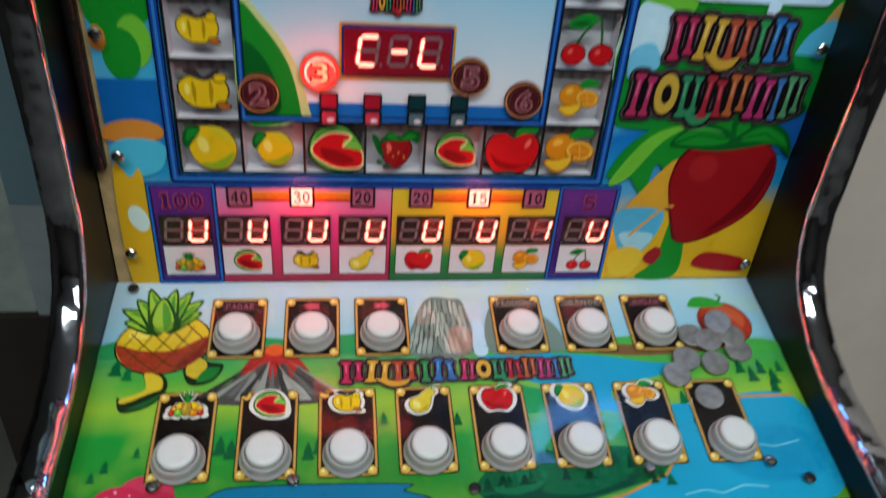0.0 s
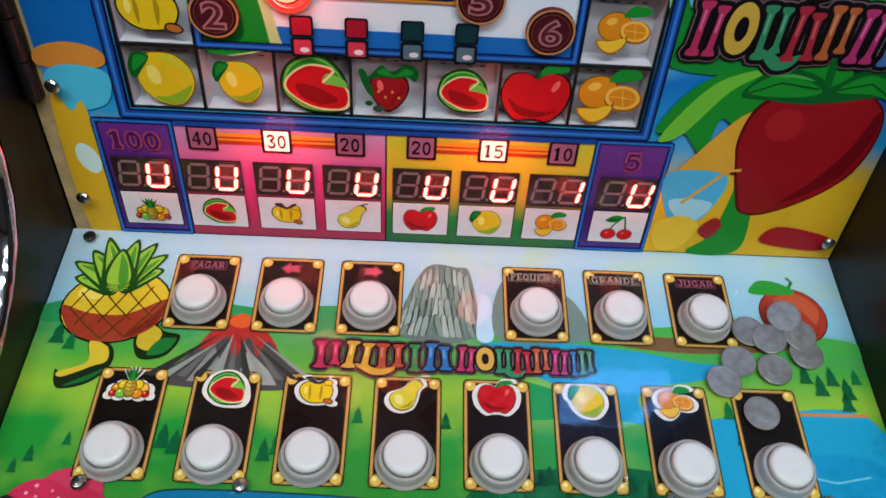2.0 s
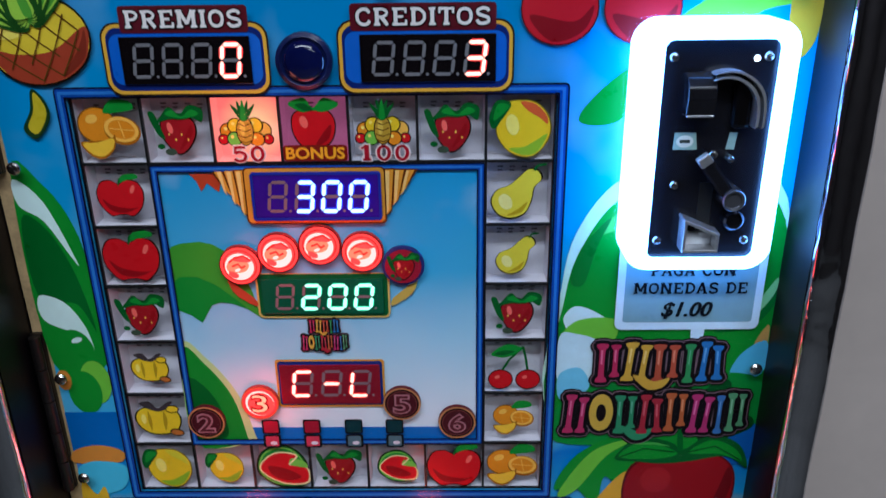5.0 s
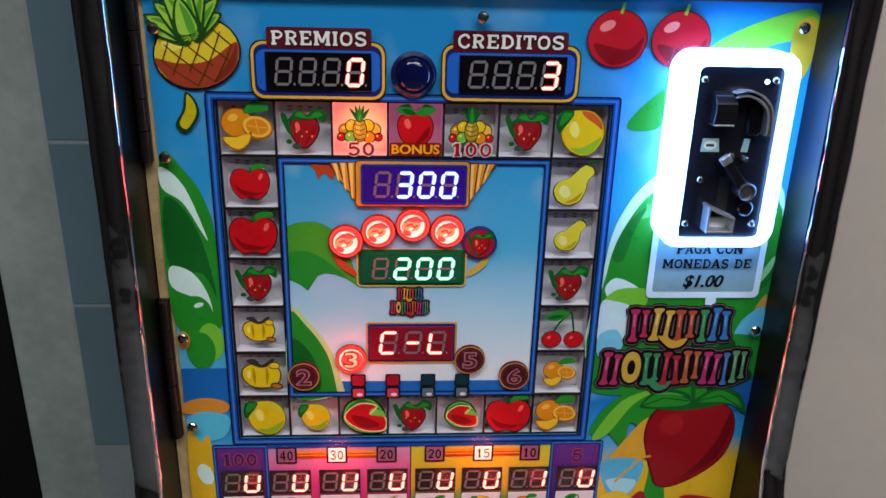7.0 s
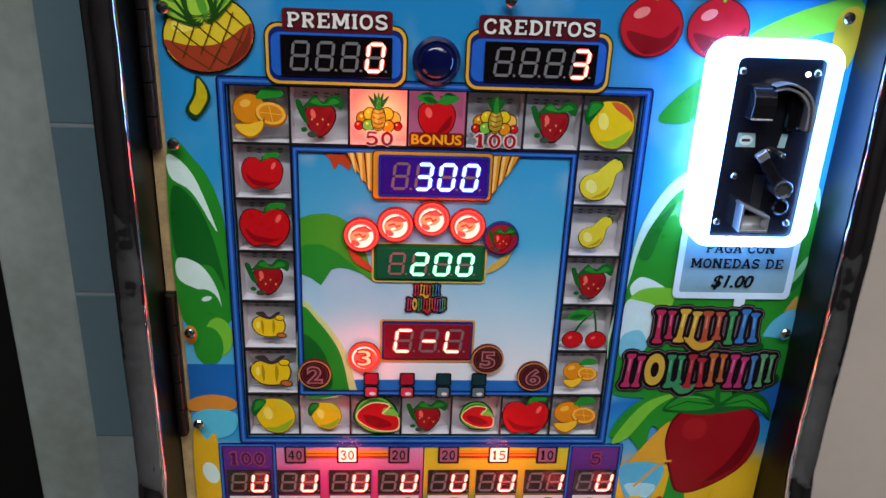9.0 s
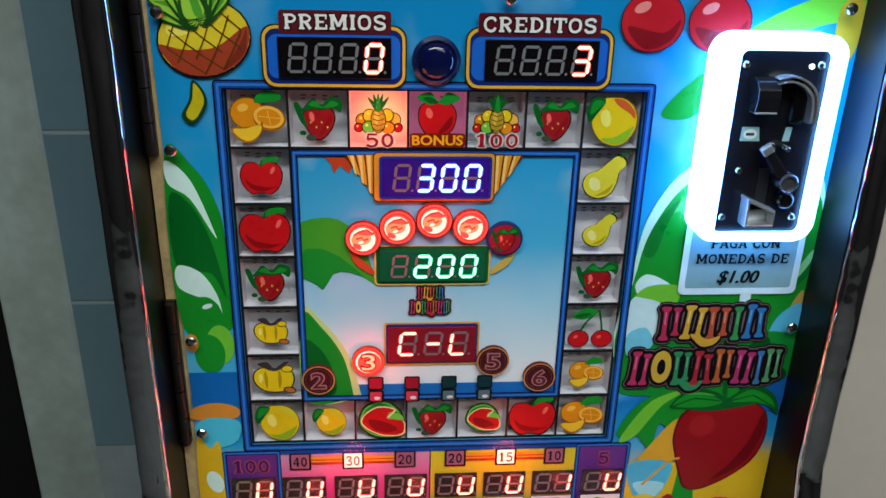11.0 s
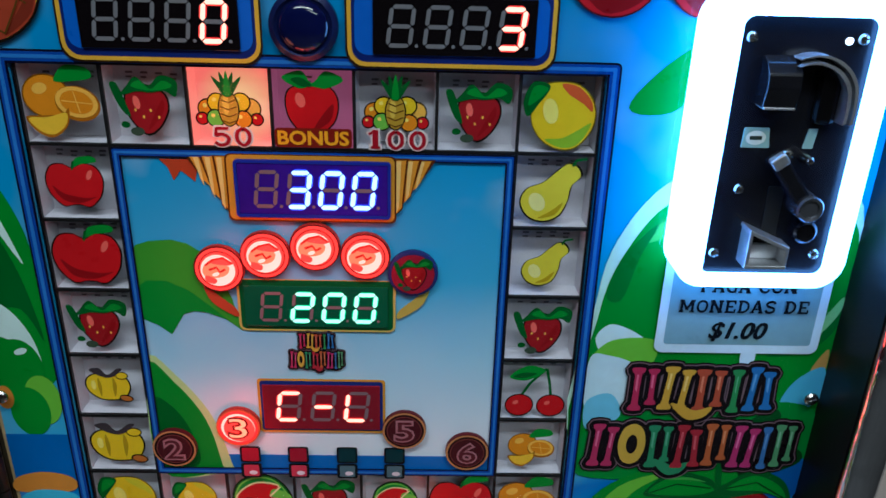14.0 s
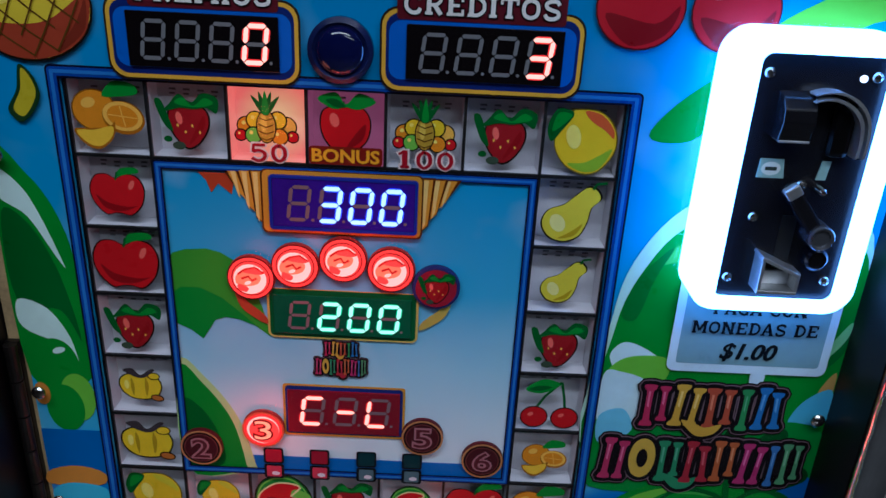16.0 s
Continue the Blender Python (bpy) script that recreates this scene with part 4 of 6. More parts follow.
def border(x0, z0, x1, z1, r, w, lift, parent, name="border_print"):
    for a, b, mat, up in ((0.0, w, NAVY, 0), (w * 0.16, w * 0.84, ROYAL, 1), (w * 0.36, w * 0.62, BLUE_L, 2)):
        y = -lift - up * 0.00025
        o, i = rrect(x0 + a, z0 + a, x1 - a, z1 - a, max(r - a, 0.0006)), rrect(x0 + b, z0 + b, x1 - b, z1 - b, max(r - b, 0.0004))
        part(name, frame_ring(o, i, y + 0.0002, y), mat, parent)


border(GX - 0.0075, GZ1 - 0.006, GX1 + 0.0075, GZ + 0.0065, 0.003, 0.0068, 0.0025, board)

LAMP_DEEP = glow("lit_deep_red_lens", (1.0, 0.03, 0.03), 0.75)
LAMP_AMBER_INK = glow("lit_amber_number", (1.0, 0.42, 0.22), 1.25)
LAMP_FRUIT = glow("lit_orange_lens", (1.0, 0.22, 0.10), 1.15)
# ---- inner window ----
WX0, WX1, WZ0, WZ1 = GX + P, GX1 - P, GZ - 6 * P, GZ - P
window_sky = graded("window_sky_print", [(0.0, "efeef6"), (0.22, "e6ecf6"), (0.44, "a8d6ee"), (0.66, "4ab0de"), (1.0, "2698d0")], 2, 1.09, 1.32, 0.3, 0.4, "eef0f6", 12.0)
inner = part("centre_panel", box(WX0 + 0.001, 0.0003, WZ0 + 0.001, WX1 - 0.001, 0.0133, WZ1 - 0.001), window_sky, machine, "printed sky panel ringed by cells")
centre_art = [
    ([(WX0 + 0.003, 1.246), (-0.138, 1.250), (-0.131, 1.2525), (-0.119, 1.2535), (-0.111, 1.2515), (-0.104, 1.247), (-0.098, 1.240), (-0.093, 1.230), (-0.089, 1.218), (-0.0845, 1.1985), (-0.094, 1.206), (-0.103, 1.2095), (-0.1105, 1.2105), (-0.1165, 1.2085), (-0.1245, 1.1955), (-0.131, 1.201), (-0.138, 1.2045), (WX0 + 0.003, 1.205)], ink("3f9a2a")),
    ([(WX0 + 0.003, 1.224), (-0.135, 1.229), (-0.124, 1.229), (-0.112, 1.223), (-0.100, 1.2125), (-0.0925, 1.2052), (-0.103, 1.2095), (-0.1105, 1.2105), (-0.1165, 1.2085), (-0.1245, 1.1955), (-0.131, 1.201), (-0.138, 1.2045), (WX0 + 0.003, 1.205)], ink("1c8a2c")),
    ([(WX0 + 0.003, WZ0 + 0.003), (WX1 - 0.003, WZ0 + 0.003), (WX1 - 0.003, 1.1125), (WX0 + 0.003, 1.1125)], ink("1f6cc0")),
    (soft([(WX0 + 0.003, 1.178), (-0.125, 1.168), (-0.107, 1.14), (-0.098, 1.105), (-0.0985, 1.1), (WX0 + 0.003, 1.1)]), ink("c2d890")),
    (soft([(WX0 + 0.003, 1.174), (-0.127, 1.164), (-0.111, 1.138), (-0.104, 1.105), (-0.105, 1.1), (WX0 + 0.003, 1.1)]), LEAF),
    (soft([(WX0 + 0.003, 1.15), (-0.13, 1.147), (-0.12, 1.128), (-0.118, 1.105), (WX0 + 0.003, 1.1)]), LEAF_D),
]
art("leaf_tip_print", [([(-0.120, 1.2985), (-0.116, 1.294), (-0.1135, 1.287), (-0.1095, 1.2925), (-0.1025, 1.2865), (-0.100, 1.2985)], ink("b04020"))], UP, 0.0003, inner)
art("beach_print", centre_art, UP, 0.0002, inner)
border(WX0 + 0.0005, WZ0 + 0.0005, WX1 - 0.0005, WZ1 - 0.0005, 0.0012, 0.0048, 0.0012, inner)

GOLD, GOLD_D, GOLD_L = ink("d8952c"), ink("5a2c0c"), ink("f0cc74")
fan = []
for sgn in (-1, 1):
    for i in (2, 1, 0):
        a0, a1 = 0.0433 + 0.0069 * (i + 1), 0.0425 + 0.0069 * i
        b0, b1 = 0.0428 + 0.0042 * (i + 1), 0.0425 + 0.0040 * i
        zt, zb = 1.3018 - 0.0004 * i, 1.2700 + 0.0068 * i
        q = [(-0.0424 + sgn * a0, zt), (-0.0424 + sgn * a1, zt), (-0.0424 + sgn * b1, zb), (-0.0424 + sgn * b0, zb + 0.004)]
        c = [sum(v[k] for v in q) / 4 for k in (0, 1)]
        fan += [(q, GOLD_D), ([(c[0] + (x - c[0]) * 0.70, c[1] + (z - c[1]) * 0.93) for x, z in q], GOLD), ([(c[0] + (x - c[0]) * 0.35 - 0.0008, c[1] + (z - c[1]) * 0.9) for x, z in q], GOLD_L)]
fan += [(rrect(-0.0862, 1.2660, 0.0014, 1.3028, 0.003), GOLD_D), (rrect(-0.0853, 1.2668, 0.0005, 1.3022, 0.003), GOLD)]
art("gold_fan_print", fan, UP, 0.0012, inner)


def display(x0, z0, x1, z1, text, on, off, screen, parent, lift, label, dx=(0.08, 0.05), dz=(0.13, 0.13), edge=None, wide=0.60):
    ob = part("display", box(x0, -lift - 0.0006, z0, x1, -lift + 0.0006, z1, 0.0003), screen, parent, label)
    if edge:
        w = 0.0016
        part("display_frame", frame_ring(rrect(x0 - w, z0 - w, x1 + w, z1 + w, 0.002), rrect(x0, z0, x1, z1, 0.0005), -lift + 0.0006, -lift - 0.0011), edge, ob)
    W, Hh = x1 - x0, z1 - z0
    digits(text, x0 + W * dx[0], x1 - W * dx[1], z0 + Hh * dz[0], z1 - Hh * dz[1], on, off, UP, lift + 0.0009, ob, True, wide)
    return ob


display(-0.0800, 1.2705, -0.0030, 1.2985, " 300", SEG_BLUE, SEG_OFF_DIM, SCREEN_BLUE, machine, 0.0034, "violet-tinted display reading 300 in blue", edge=ink("1c2f9a"))
art("green_display_surround", [(rrect(-0.0860, 1.1992, 0.0012, 1.2315, 0.004), ink("c8b25a")), (rrect(-0.0846, 1.2004, -0.0002, 1.2310, 0.003), ink("0f5a2c")), (soft([(-0.104, 1.229), (-0.1, 1.217), (-0.087, 1.208), (-0.087, 1.213), (-0.097, 1.222)]), ink("b0462a")), (soft([(0.020, 1.229), (0.016, 1.217), (0.003, 1.208), (0.003, 1.213), (0.013, 1.222)]), ink("b8a84a"))], UP, 0.0012, inner)
display(-0.0820, 1.2030, -0.0030, 1.2280, " 200", SEG_GREEN, SEG_OFF_DIM, SCREEN_GREEN, machine, 0.0024, "smoked display reading 200 in green")
art("red_display_surround", [(rrect(-0.0790, 1.1300, -0.0048, 1.1675, 0.002), GOLD), (rrect(-0.0776, 1.1314, -0.0062, 1.1661, 0.002), ink("1d2f7a"))], UP, 0.0012, inner)
display(-0.0760, 1.1335, -0.0078, 1.1640, "C-L", SEG_RED, SEG_OFF_DIM, SCREEN_RED, machine, 0.0024, "display showing C dash L, red digit glow put into its screen colour", dz=(0.2, 0.12))


def lens(x, z, r, lit, kind, parent):
    """A round printed lamp window with a ring."""
    body = part("lamp_window", lathe([(r, -0.001), (r, 0.0012), (r * 0.9, 0.0016), (0.0001, 0.0017)], 28), ink("c03028") if lit else ink("28306a" if kind == "berry" else "5a1820"), machine, "round lit red lamp window" if lit else "round dark unlit lamp window", m=Matrix.Translation((x, -0.0022, z)) @ UP.to_3x3().to_4x4(), smooth=False)
    L0 = 0.0045
    if kind == "moon":
        s = [(ell(x, z, r * 0.99), ink("5a1418")), (ell(x, z, r * 0.93), LAMP_RED), (ell(x, z, r * 0.80), ink("8a1c1c")), (ell(x, z, r * 0.75), LAMP_RED), (ell(x - 0.03 * r, z - 0.04 * r, r * 0.68), LAMP_WHITE), (soft([(x - 0.62 * r, z + 0.05 * r), (x - 0.3 * r, z + 0.4 * r), (x + 0.1 * r, z + 0.34 * r), (x + 0.42 * r, z + 0.1 * r), (x + 0.3 * r, z - 0.22 * r), (x - 0.1 * r, z - 0.36 * r), (x - 0.55 * r, z - 0.3 * r)]), LAMP_FRUIT), (soft([(x - 0.3 * r, z + 0.3 * r), (x + 0.2 * r, z + 0.5 * r), (x + 0.5 * r, z + 0.22 * r), (x + 0.1 * r, z + 0.2 * r)]), LAMP_RED), (line([(x - 0.38 * r, z - 0.02 * r), (x - 0.08 * r, z + 0.10 * r), (x + 0.05 * r, z - 0.10 * r), (x + 0.26 * r, z + 0.02 * r)], 0.10 * r), ink("b02a20")), (line([(x - 0.52 * r, z + 0.18 * r), (x - 0.2 * r, z + 0.42 * r), (x + 0.2 * r, z + 0.52 * r), (x + 0.56 * r, z + 0.26 * r)], 0.09 * r), ink("c0342a")), (ell(x - 0.12 * r, z - 0.2 * r, r * 0.15, r * 0.08, 20, 12), LAMP_WHITE), (soft([(x - 0.5 * r, z - 0.25 * r), (x - 0.1 * r, z - 0.42 * r), (x - 0.2 * r, z - 0.62 * r), (x - 0.52 * r, z - 0.5 * r)]), LAMP_RED)]
        art("lens_print", s, UP, L0, body)
    elif kind == "berry":
        art("lens_print", [(ell(x, z, r * 0.86), ink("8c1830"))] + moved(fruit("strawberry"), x, z, r * 0.8), UP, L0, body)
    else:
        art("lens_print", [(ell(x, z, r * 0.99), ink("d0603a") if lit else ink("c08050")), (ell(x, z, r * 0.90), LAMP_DEEP if lit else ink("24080c")), (ell(x, z, r * 0.80), LAMP_RED if lit else ink("7a3a34")), (ell(x, z, r * 0.76), LAMP_WHITE if lit else ink("44121a")), (ell(x + r * 0.05, z - r * 0.04, r * 0.70), LAMP_RED if lit else ink("48141c"))], UP, L0, body)
        lettering(kind, x, z, r * 1.22, r * 0.98, ink("7a1010") if lit else ink("b07078"), UP, L0 + 0.0005, body, 0.06)
        lettering(kind, x, z, r * 1.04, r * 0.80, LAMP_AMBER_INK if lit else ink("5a2028"), UP, L0 + 0.0008, body, 0.0)
    return body


for i, (x, z) in enumerate(((-0.0937, 1.2384), (-0.0686, 1.2469), (-0.0419, 1.2520), (-0.0151, 1.2471), (0.0106, 1.2372))):
    lens(x, z, 0.0136, i < 4, "moon" if i < 4 else "berry", inner)
for n, x, z, on in (("2", -0.1304, 1.1193, False), ("3", -0.0913, 1.1351, True), ("5", 0.0066, 1.1340, False), ("6", 0.0445, 1.1186, False)):
    lens(x, z, 0.0130, on, n, inner)
for i, x in enumerate((-0.0858, -0.0571, -0.0278, 0.0008)):
    a = ink("a01830") if i < 2 else ink("10363c")
    pair = [(rrect(x - 0.0062, 1.0975, x + 0.0062, 1.1085, 0.0016), ink("10161c")), (rrect(x - 0.0062, 1.1090, x + 0.0062, 1.1210, 0.0016), ink("10161c")), (rrect(x - 0.0046, 1.0988, x + 0.0046, 1.1072, 0.001), ink("c83850") if i < 2 else ink("58707a")), (rrect(x - 0.0050, 1.1102, x + 0.0050, 1.1198, 0.001), a), (ell(x + 0.001, 1.1015, 0.0026, 0.0016, n=10), ink("e8d8e0"))]
    art("arrow_lamp_print", pair, UP, 0.0034, inner)

LOGO = {5: ["b42a52", "d0a038", "b04c34", "368a4e", "3070b0"], 8: ["b4305c", "d0a840", "36885c", "a42836", "b45c32", "b03068", "4070ac", "5a9668"]}
FLARED = [(-1.0, 1.0), (1.0, 1.0), (0.9, 0.78), (0.55, 0.62), (0.55, -0.62), (0.9, -0.78), (1.0, -1.0), (-1.0, -1.0), (-0.9, -0.78), (-0.55, -0.62), (-0.55, 0.62), (-0.9, 0.78)]
DISC = [(0.0, 0.95), (0.65, 0.7), (0.92, 0.0), (0.65, -0.7), (0.0, -0.95), (-0.65, -0.7), (-0.92, 0.0), (-0.65, 0.7)]
# each slot of a title: plain bars as (offset, half-width, middle, half-height, lean), or None for a ring
TWIN, TALL, LOW, SLANT = [(-0.25, 0.20, 0.0, 0.43, 0.0), (0.25, 0.17, 0.05, 0.36, 0.0)], [(0.0, 0.30, 0.0, 0.43, 0.0)], [(-0.25, 0.19, 0.0, 0.44, 0.04), (0.25, 0.19, -0.03, 0.38, -0.04)], [(-0.24, 0.20, 0.0, 0.43, 0.06), (0.25, 0.18, -0.03, 0.40, 0.06)]
FORMS = {5: [TWIN, SLANT, TWIN, TALL, LOW], 8: [SLANT, None, TWIN, LOW, TWIN, SLANT, TALL, TWIN]}
WIDE = {5: [1.0, 1.1, 1.1, 0.6, 1.0], 8: [1.1, 1.1, 1.05, 1.15, 1.05, 1.1, 0.55, 0.9]}


def swell(pts, d):
    """An outline moved outwards by d."""
    area = sum(p[0] * q[1] - q[0] * p[1] for p, q in zip(pts, pts[1:] + pts[:1]))
    d, out = (d if area > 0 else -d), []
    for i, p in enumerate(pts):
        q = (Vector(pts[(i + 1) % len(pts)]) - Vector(pts[i - 1])).normalized()
        out.append((p[0] + q.y * d, p[1] - q.x * d))
    return out


def wordmark(x0, z0, x1, z1, n, plane, lift, parent, paint=ink, swash=2):
    """A title drawn as plain shapes in its colours, each with a dark and a pale outline."""
    K, edge = paint("120c10"), paint("7a6068")
    h, unit = z1 - z0, (x1 - x0) / sum(WIDE[n])
    fills, lights, at = [], [], x0
    for i, (form, w) in enumerate(zip(FORMS[n], WIDE[n])):
        w *= unit
        cx, cz = at + w / 2, (z0 + z1) / 2 + h * 0.03 * math.sin(i * 1.9)
        at += w
        colour, light = paint(LOGO[n][i]), paint(TINT[n][i])
        if form is None:
            fills.append((soft([(cx + x * w * 0.52, cz + z * h * 0.44) for x, z in DISC], 4), colour))
            lights.append((ell(cx, cz, w * 0.20, h * 0.20, n=14), K))
        for off, half, mid, tall, lean in form or []:
            fills.append((soft([(cx + w * off + x * w * half + z * lean * w, cz + h * mid + z * h * tall) for x, z in FLARED], 3), colour))
            lights.append(([(cx + w * (off + dx) + dz * lean * w, cz + h * (mid + dz * tall)) for dx, dz in ((-0.05, 0.7), (0.02, 0.7), (0.02, -0.1), (-0.05, 0.0))], light))
    w = (x1 - x0) / n
    tail = soft([(x0 + w * (swash - 0.5), z0 + h * 0.22), (x0 + w * (swash + 0.1), z0 - h * 0.10), (x0 + w * (swash + 0.7), z0 - h * 0.06), (x0 + w * (swash + 0.95), z0 + h * 0.16), (x0 + w * (swash + 0.4), z0 + h * 0.08), (x0 + w * swash, z0 + h * 0.16)])
    fills.append((tail, paint(LOGO[n][swash - 1])))
    grown = [[(swell(o, h * d), mat) for o, mat in ((o, m_) for o, _ in fills)] for d, m_ in ((0.125, K), (0.095, edge), (0.075, K))]
    layered(grown + [fills, lights], plane, lift, parent, "title_print", "title drawn in bright plain shapes")


TINT = {5: ["dc6a8c", "ecca74", "d88264", "68b080", "66a0d4"], 8: ["dc6e94", "ecce7a", "68b08c", "cc5c66", "d88e64", "dc6ea0", "74a0d0", "8ec09a"]}
wordmark(-0.0535, 1.1875, -0.0335, 1.1985, 5, UP, 0.0012, inner)
wordmark(-0.0590, 1.1745, -0.0285, 1.1870, 8, UP, 0.0012, inner, swash=4)

# ---- prize and credit displays ----
for digit, x0, x1, dx0, dx1, word, tx0, tx1 in (("0", -0.1590, -0.0625, -0.1480, -0.0730, "PREMIOS", -0.1445, -0.0750), ("3", -0.0232, 0.0785, -0.0100, 0.0680, "CREDITOS", -0.0130, 0.0660)):
    sur = [(rrect(x0, 1.3475, x1, 1.3895, 0.009), ink("2a1c10")), (rrect(x0 + 0.0010, 1.3485, x1 - 0.0010, 1.3885, 0.0085), ink("e0ac34")), (rrect(x0 + 0.0030, 1.3506, x1 - 0.0030, 1.3865, 0.007), ink("10246a")), (rrect(x0 + 0.0045, 1.354, x1 - 0.0045, 1.383, 0.006), ink("1f62c8")),
           (rrect(tx0 - 0.002, 1.3835, tx1 + 0.002, 1.3985, 0.002), ink("5a1420"))]
    art("display_surround", sur, UP, 0.0040, board)
    slab_lettering(word, (tx0 + tx1) / 2, 1.3912, 0.0098, tx1 - tx0 - 0.002, ink("180a0c"), UP, 0.0047, board, grow=0.075)
    slab_lettering(word, (tx0 + tx1) / 2, 1.3912, 0.0098, tx1 - tx0 - 0.002, ink("e8e4e0"), UP, 0.0051, board)
    display(dx0, 1.3545, dx1, 1.3815, "   " + digit, SEG_RED, SEG_OFF, SCREEN, machine, 0.0052, "black four-digit display with one red digit lit", dx=(0.06, 0.04), dz=(0.13, 0.13))
pilot = part("pilot_lens", lathe([(0.0165, 0.0), (0.0165, 0.004), (0.0140, 0.0058), (0.0125, 0.0045)], 40), plain("navy_ring", "141c4a", 0.25), machine, "dark blue round push lens", m=Matrix.Translation((-0.0427, -0.001, 1.3668)) @ UP.to_3x3().to_4x4())
part("lens_dome", lathe([(0.0125, 0.0040), (0.0118, 0.0062), (0.008, 0.0082), (0.003, 0.0090), (0.0002, 0.0091)], 32), plain("navy_glass", "0a1040", 0.06, 0, 0.2), pilot, m=WORLD[pilot], smooth=True)

# ---- upper corner fruit ----
for x, k in ((0.1039, 0), (0.1508, 1)):
    sh = [(ell(x, 1.3945, 0.0222, 0.0208), ink("4a0a0e")), (ell(x, 1.3945, 0.0214, 0.0200), ink("c01a26")), (soft([(x - 0.017, 1.391), (x - 0.004, 1.376), (x + 0.014, 1.382), (x + 0.019, 1.396), (x + 0.008, 1.387)]), ink("861018")), (ell(x - 0.008, 1.4035, 0.006, 0.0034, 25), ink("ee8a84")), (line([(x + 0.001, 1.412), (x + 0.003, 1.4195)], 0.0022), LEAF_L)]
    art("cherry_print", sh, UP, 0.0022, board)
art("pineapple_print", moved(fruit("pineapple"), -0.1955, 1.3790, 0.0300, 14), UP, 0.0022, board)
art("leaf_print", [(soft([(-0.206, 1.352), (-0.199, 1.345), (-0.198, 1.334), (-0.208, 1.322), (-0.215, 1.328), (-0.209, 1.339)]), ink("1a3a1c")), (soft([(-0.205, 1.350), (-0.2, 1.343), (-0.200, 1.335), (-0.207, 1.325), (-0.212, 1.329), (-0.207, 1.339)]), ink("c8b41e"))], UP, 0.0022, board)
berry = [(soft([(0.162, 1.056), (0.168, 1.08), (0.19, 1.09), (0.225, 1.092), (0.246, 1.08), (0.251, 1.055), (0.243, 1.028), (0.222, 1.008), (0.196, 0.995), (0.180, 0.997), (0.173, 1.012), (0.166, 1.035)]), ink("5a0810")),
         (soft([(0.1635, 1.056), (0.1695, 1.078), (0.19, 1.0885), (0.225, 1.0905), (0.245, 1.079), (0.2495, 1.055), (0.242, 1.029), (0.222, 1.0095), (0.196, 0.9965), (0.1815, 0.9985), (0.175, 1.013), (0.1675, 1.035)]), ink("960f19")),
         (soft([(0.205, 1.005), (0.235, 1.025), (0.248, 1.06), (0.244, 1.078), (0.236, 1.05), (0.222, 1.025)]), ink("6e0a13")),
         (ell(0.188, 1.066, 0.012, 0.012, 20), ink("a81c22")),
         (soft([(0.156, 1.087), (0.172, 1.104), (0.195, 1.100), (0.204, 1.094), (0.222, 1.106), (0.243, 1.098), (0.2505, 1.078), (0.235, 1.088), (0.21, 1.084), (0.19, 1.082), (0.17, 1.084)]), ink("0f5a22")),
         (soft([(0.159, 1.088), (0.174, 1.101), (0.192, 1.096), (0.2, 1.09), (0.185, 1.086)]), LEAF), (soft([(0.208, 1.091), (0.223, 1.102), (0.24, 1.095), (0.246, 1.084), (0.23, 1.09)]), LEAF), (line([(0.202, 1.093), (0.2, 1.112), (0.206, 1.118)], 0.004), LEAF_D),
         (line([(0.160, 1.088), (0.176, 1.095), (0.198, 1.092)], 0.0010), ink("0b4519")), (line([(0.208, 1.092), (0.226, 1.097), (0.245, 1.085)], 0.0010), ink("0b4519")), (soft([(0.170, 1.0985), (0.182, 1.1005), (0.194, 1.097), (0.182, 1.0985)]), ink("4aa844")),
         (soft([(0.2, 0.985), (0.21, 0.993), (0.238, 0.988), (0.246, 0.982), (0.24, 0.974), (0.205, 0.978)]), ink("a81420")), (soft([(0.158, 0.988), (0.166, 0.998), (0.172, 0.992), (0.166, 0.981)]), ink("a02028"))]
berry = [([(0.204 + (x - 0.207) * 0.91, 1.09 + (z - 1.09) * 0.93) for x, z in o], mat) if i < 4 else (o, mat) for i, (o, mat) in enumerate(berry)]
art("berry_print", berry, UP, 0.0022, board)
wordmark(0.1375, 1.1475, 0.2240, 1.1815, 5, UP, 0.0024, board)
wordmark(0.1180, 1.1065, 0.2440, 1.1420, 8, UP, 0.0024, board, swash=3)
sign = [(soft([(0.1995, 1.19), (0.208, 1.19), (0.2055, 1.172), (0.2020, 1.172)]), ink("cfe4ea")), (rrect(0.1485, 1.1895, 0.2430, 1.255, 0.005), ink("d2e6ec")), (rrect(0.1535, 1.1950, 0.2380, 1.250, 0.002), ink("7fa2a8"))]
art("price_sign_print", sign, UP, 0.0022, board)
SIGN_INK = ink("0c1218")
slab_lettering("PAGA CON", 0.1963, 1.2325, 0.0076, 0.0545, SIGN_INK, UP, 0.0031, board)
slab_lettering("MONEDAS DE", 0.1957, 1.2200, 0.0080, 0.0735, SIGN_INK, UP, 0.0031, board)
lettering("$1.00", 0.1945, 1.2040, 0.0125, 0.033, SIGN_INK, UP, 0.0031, board, 0.018, lean=0.25)
lettering("$1.00", 0.1949, 1.2040, 0.0125, 0.033, SIGN_INK, UP, 0.0033, board, 0.018, lean=0.25)

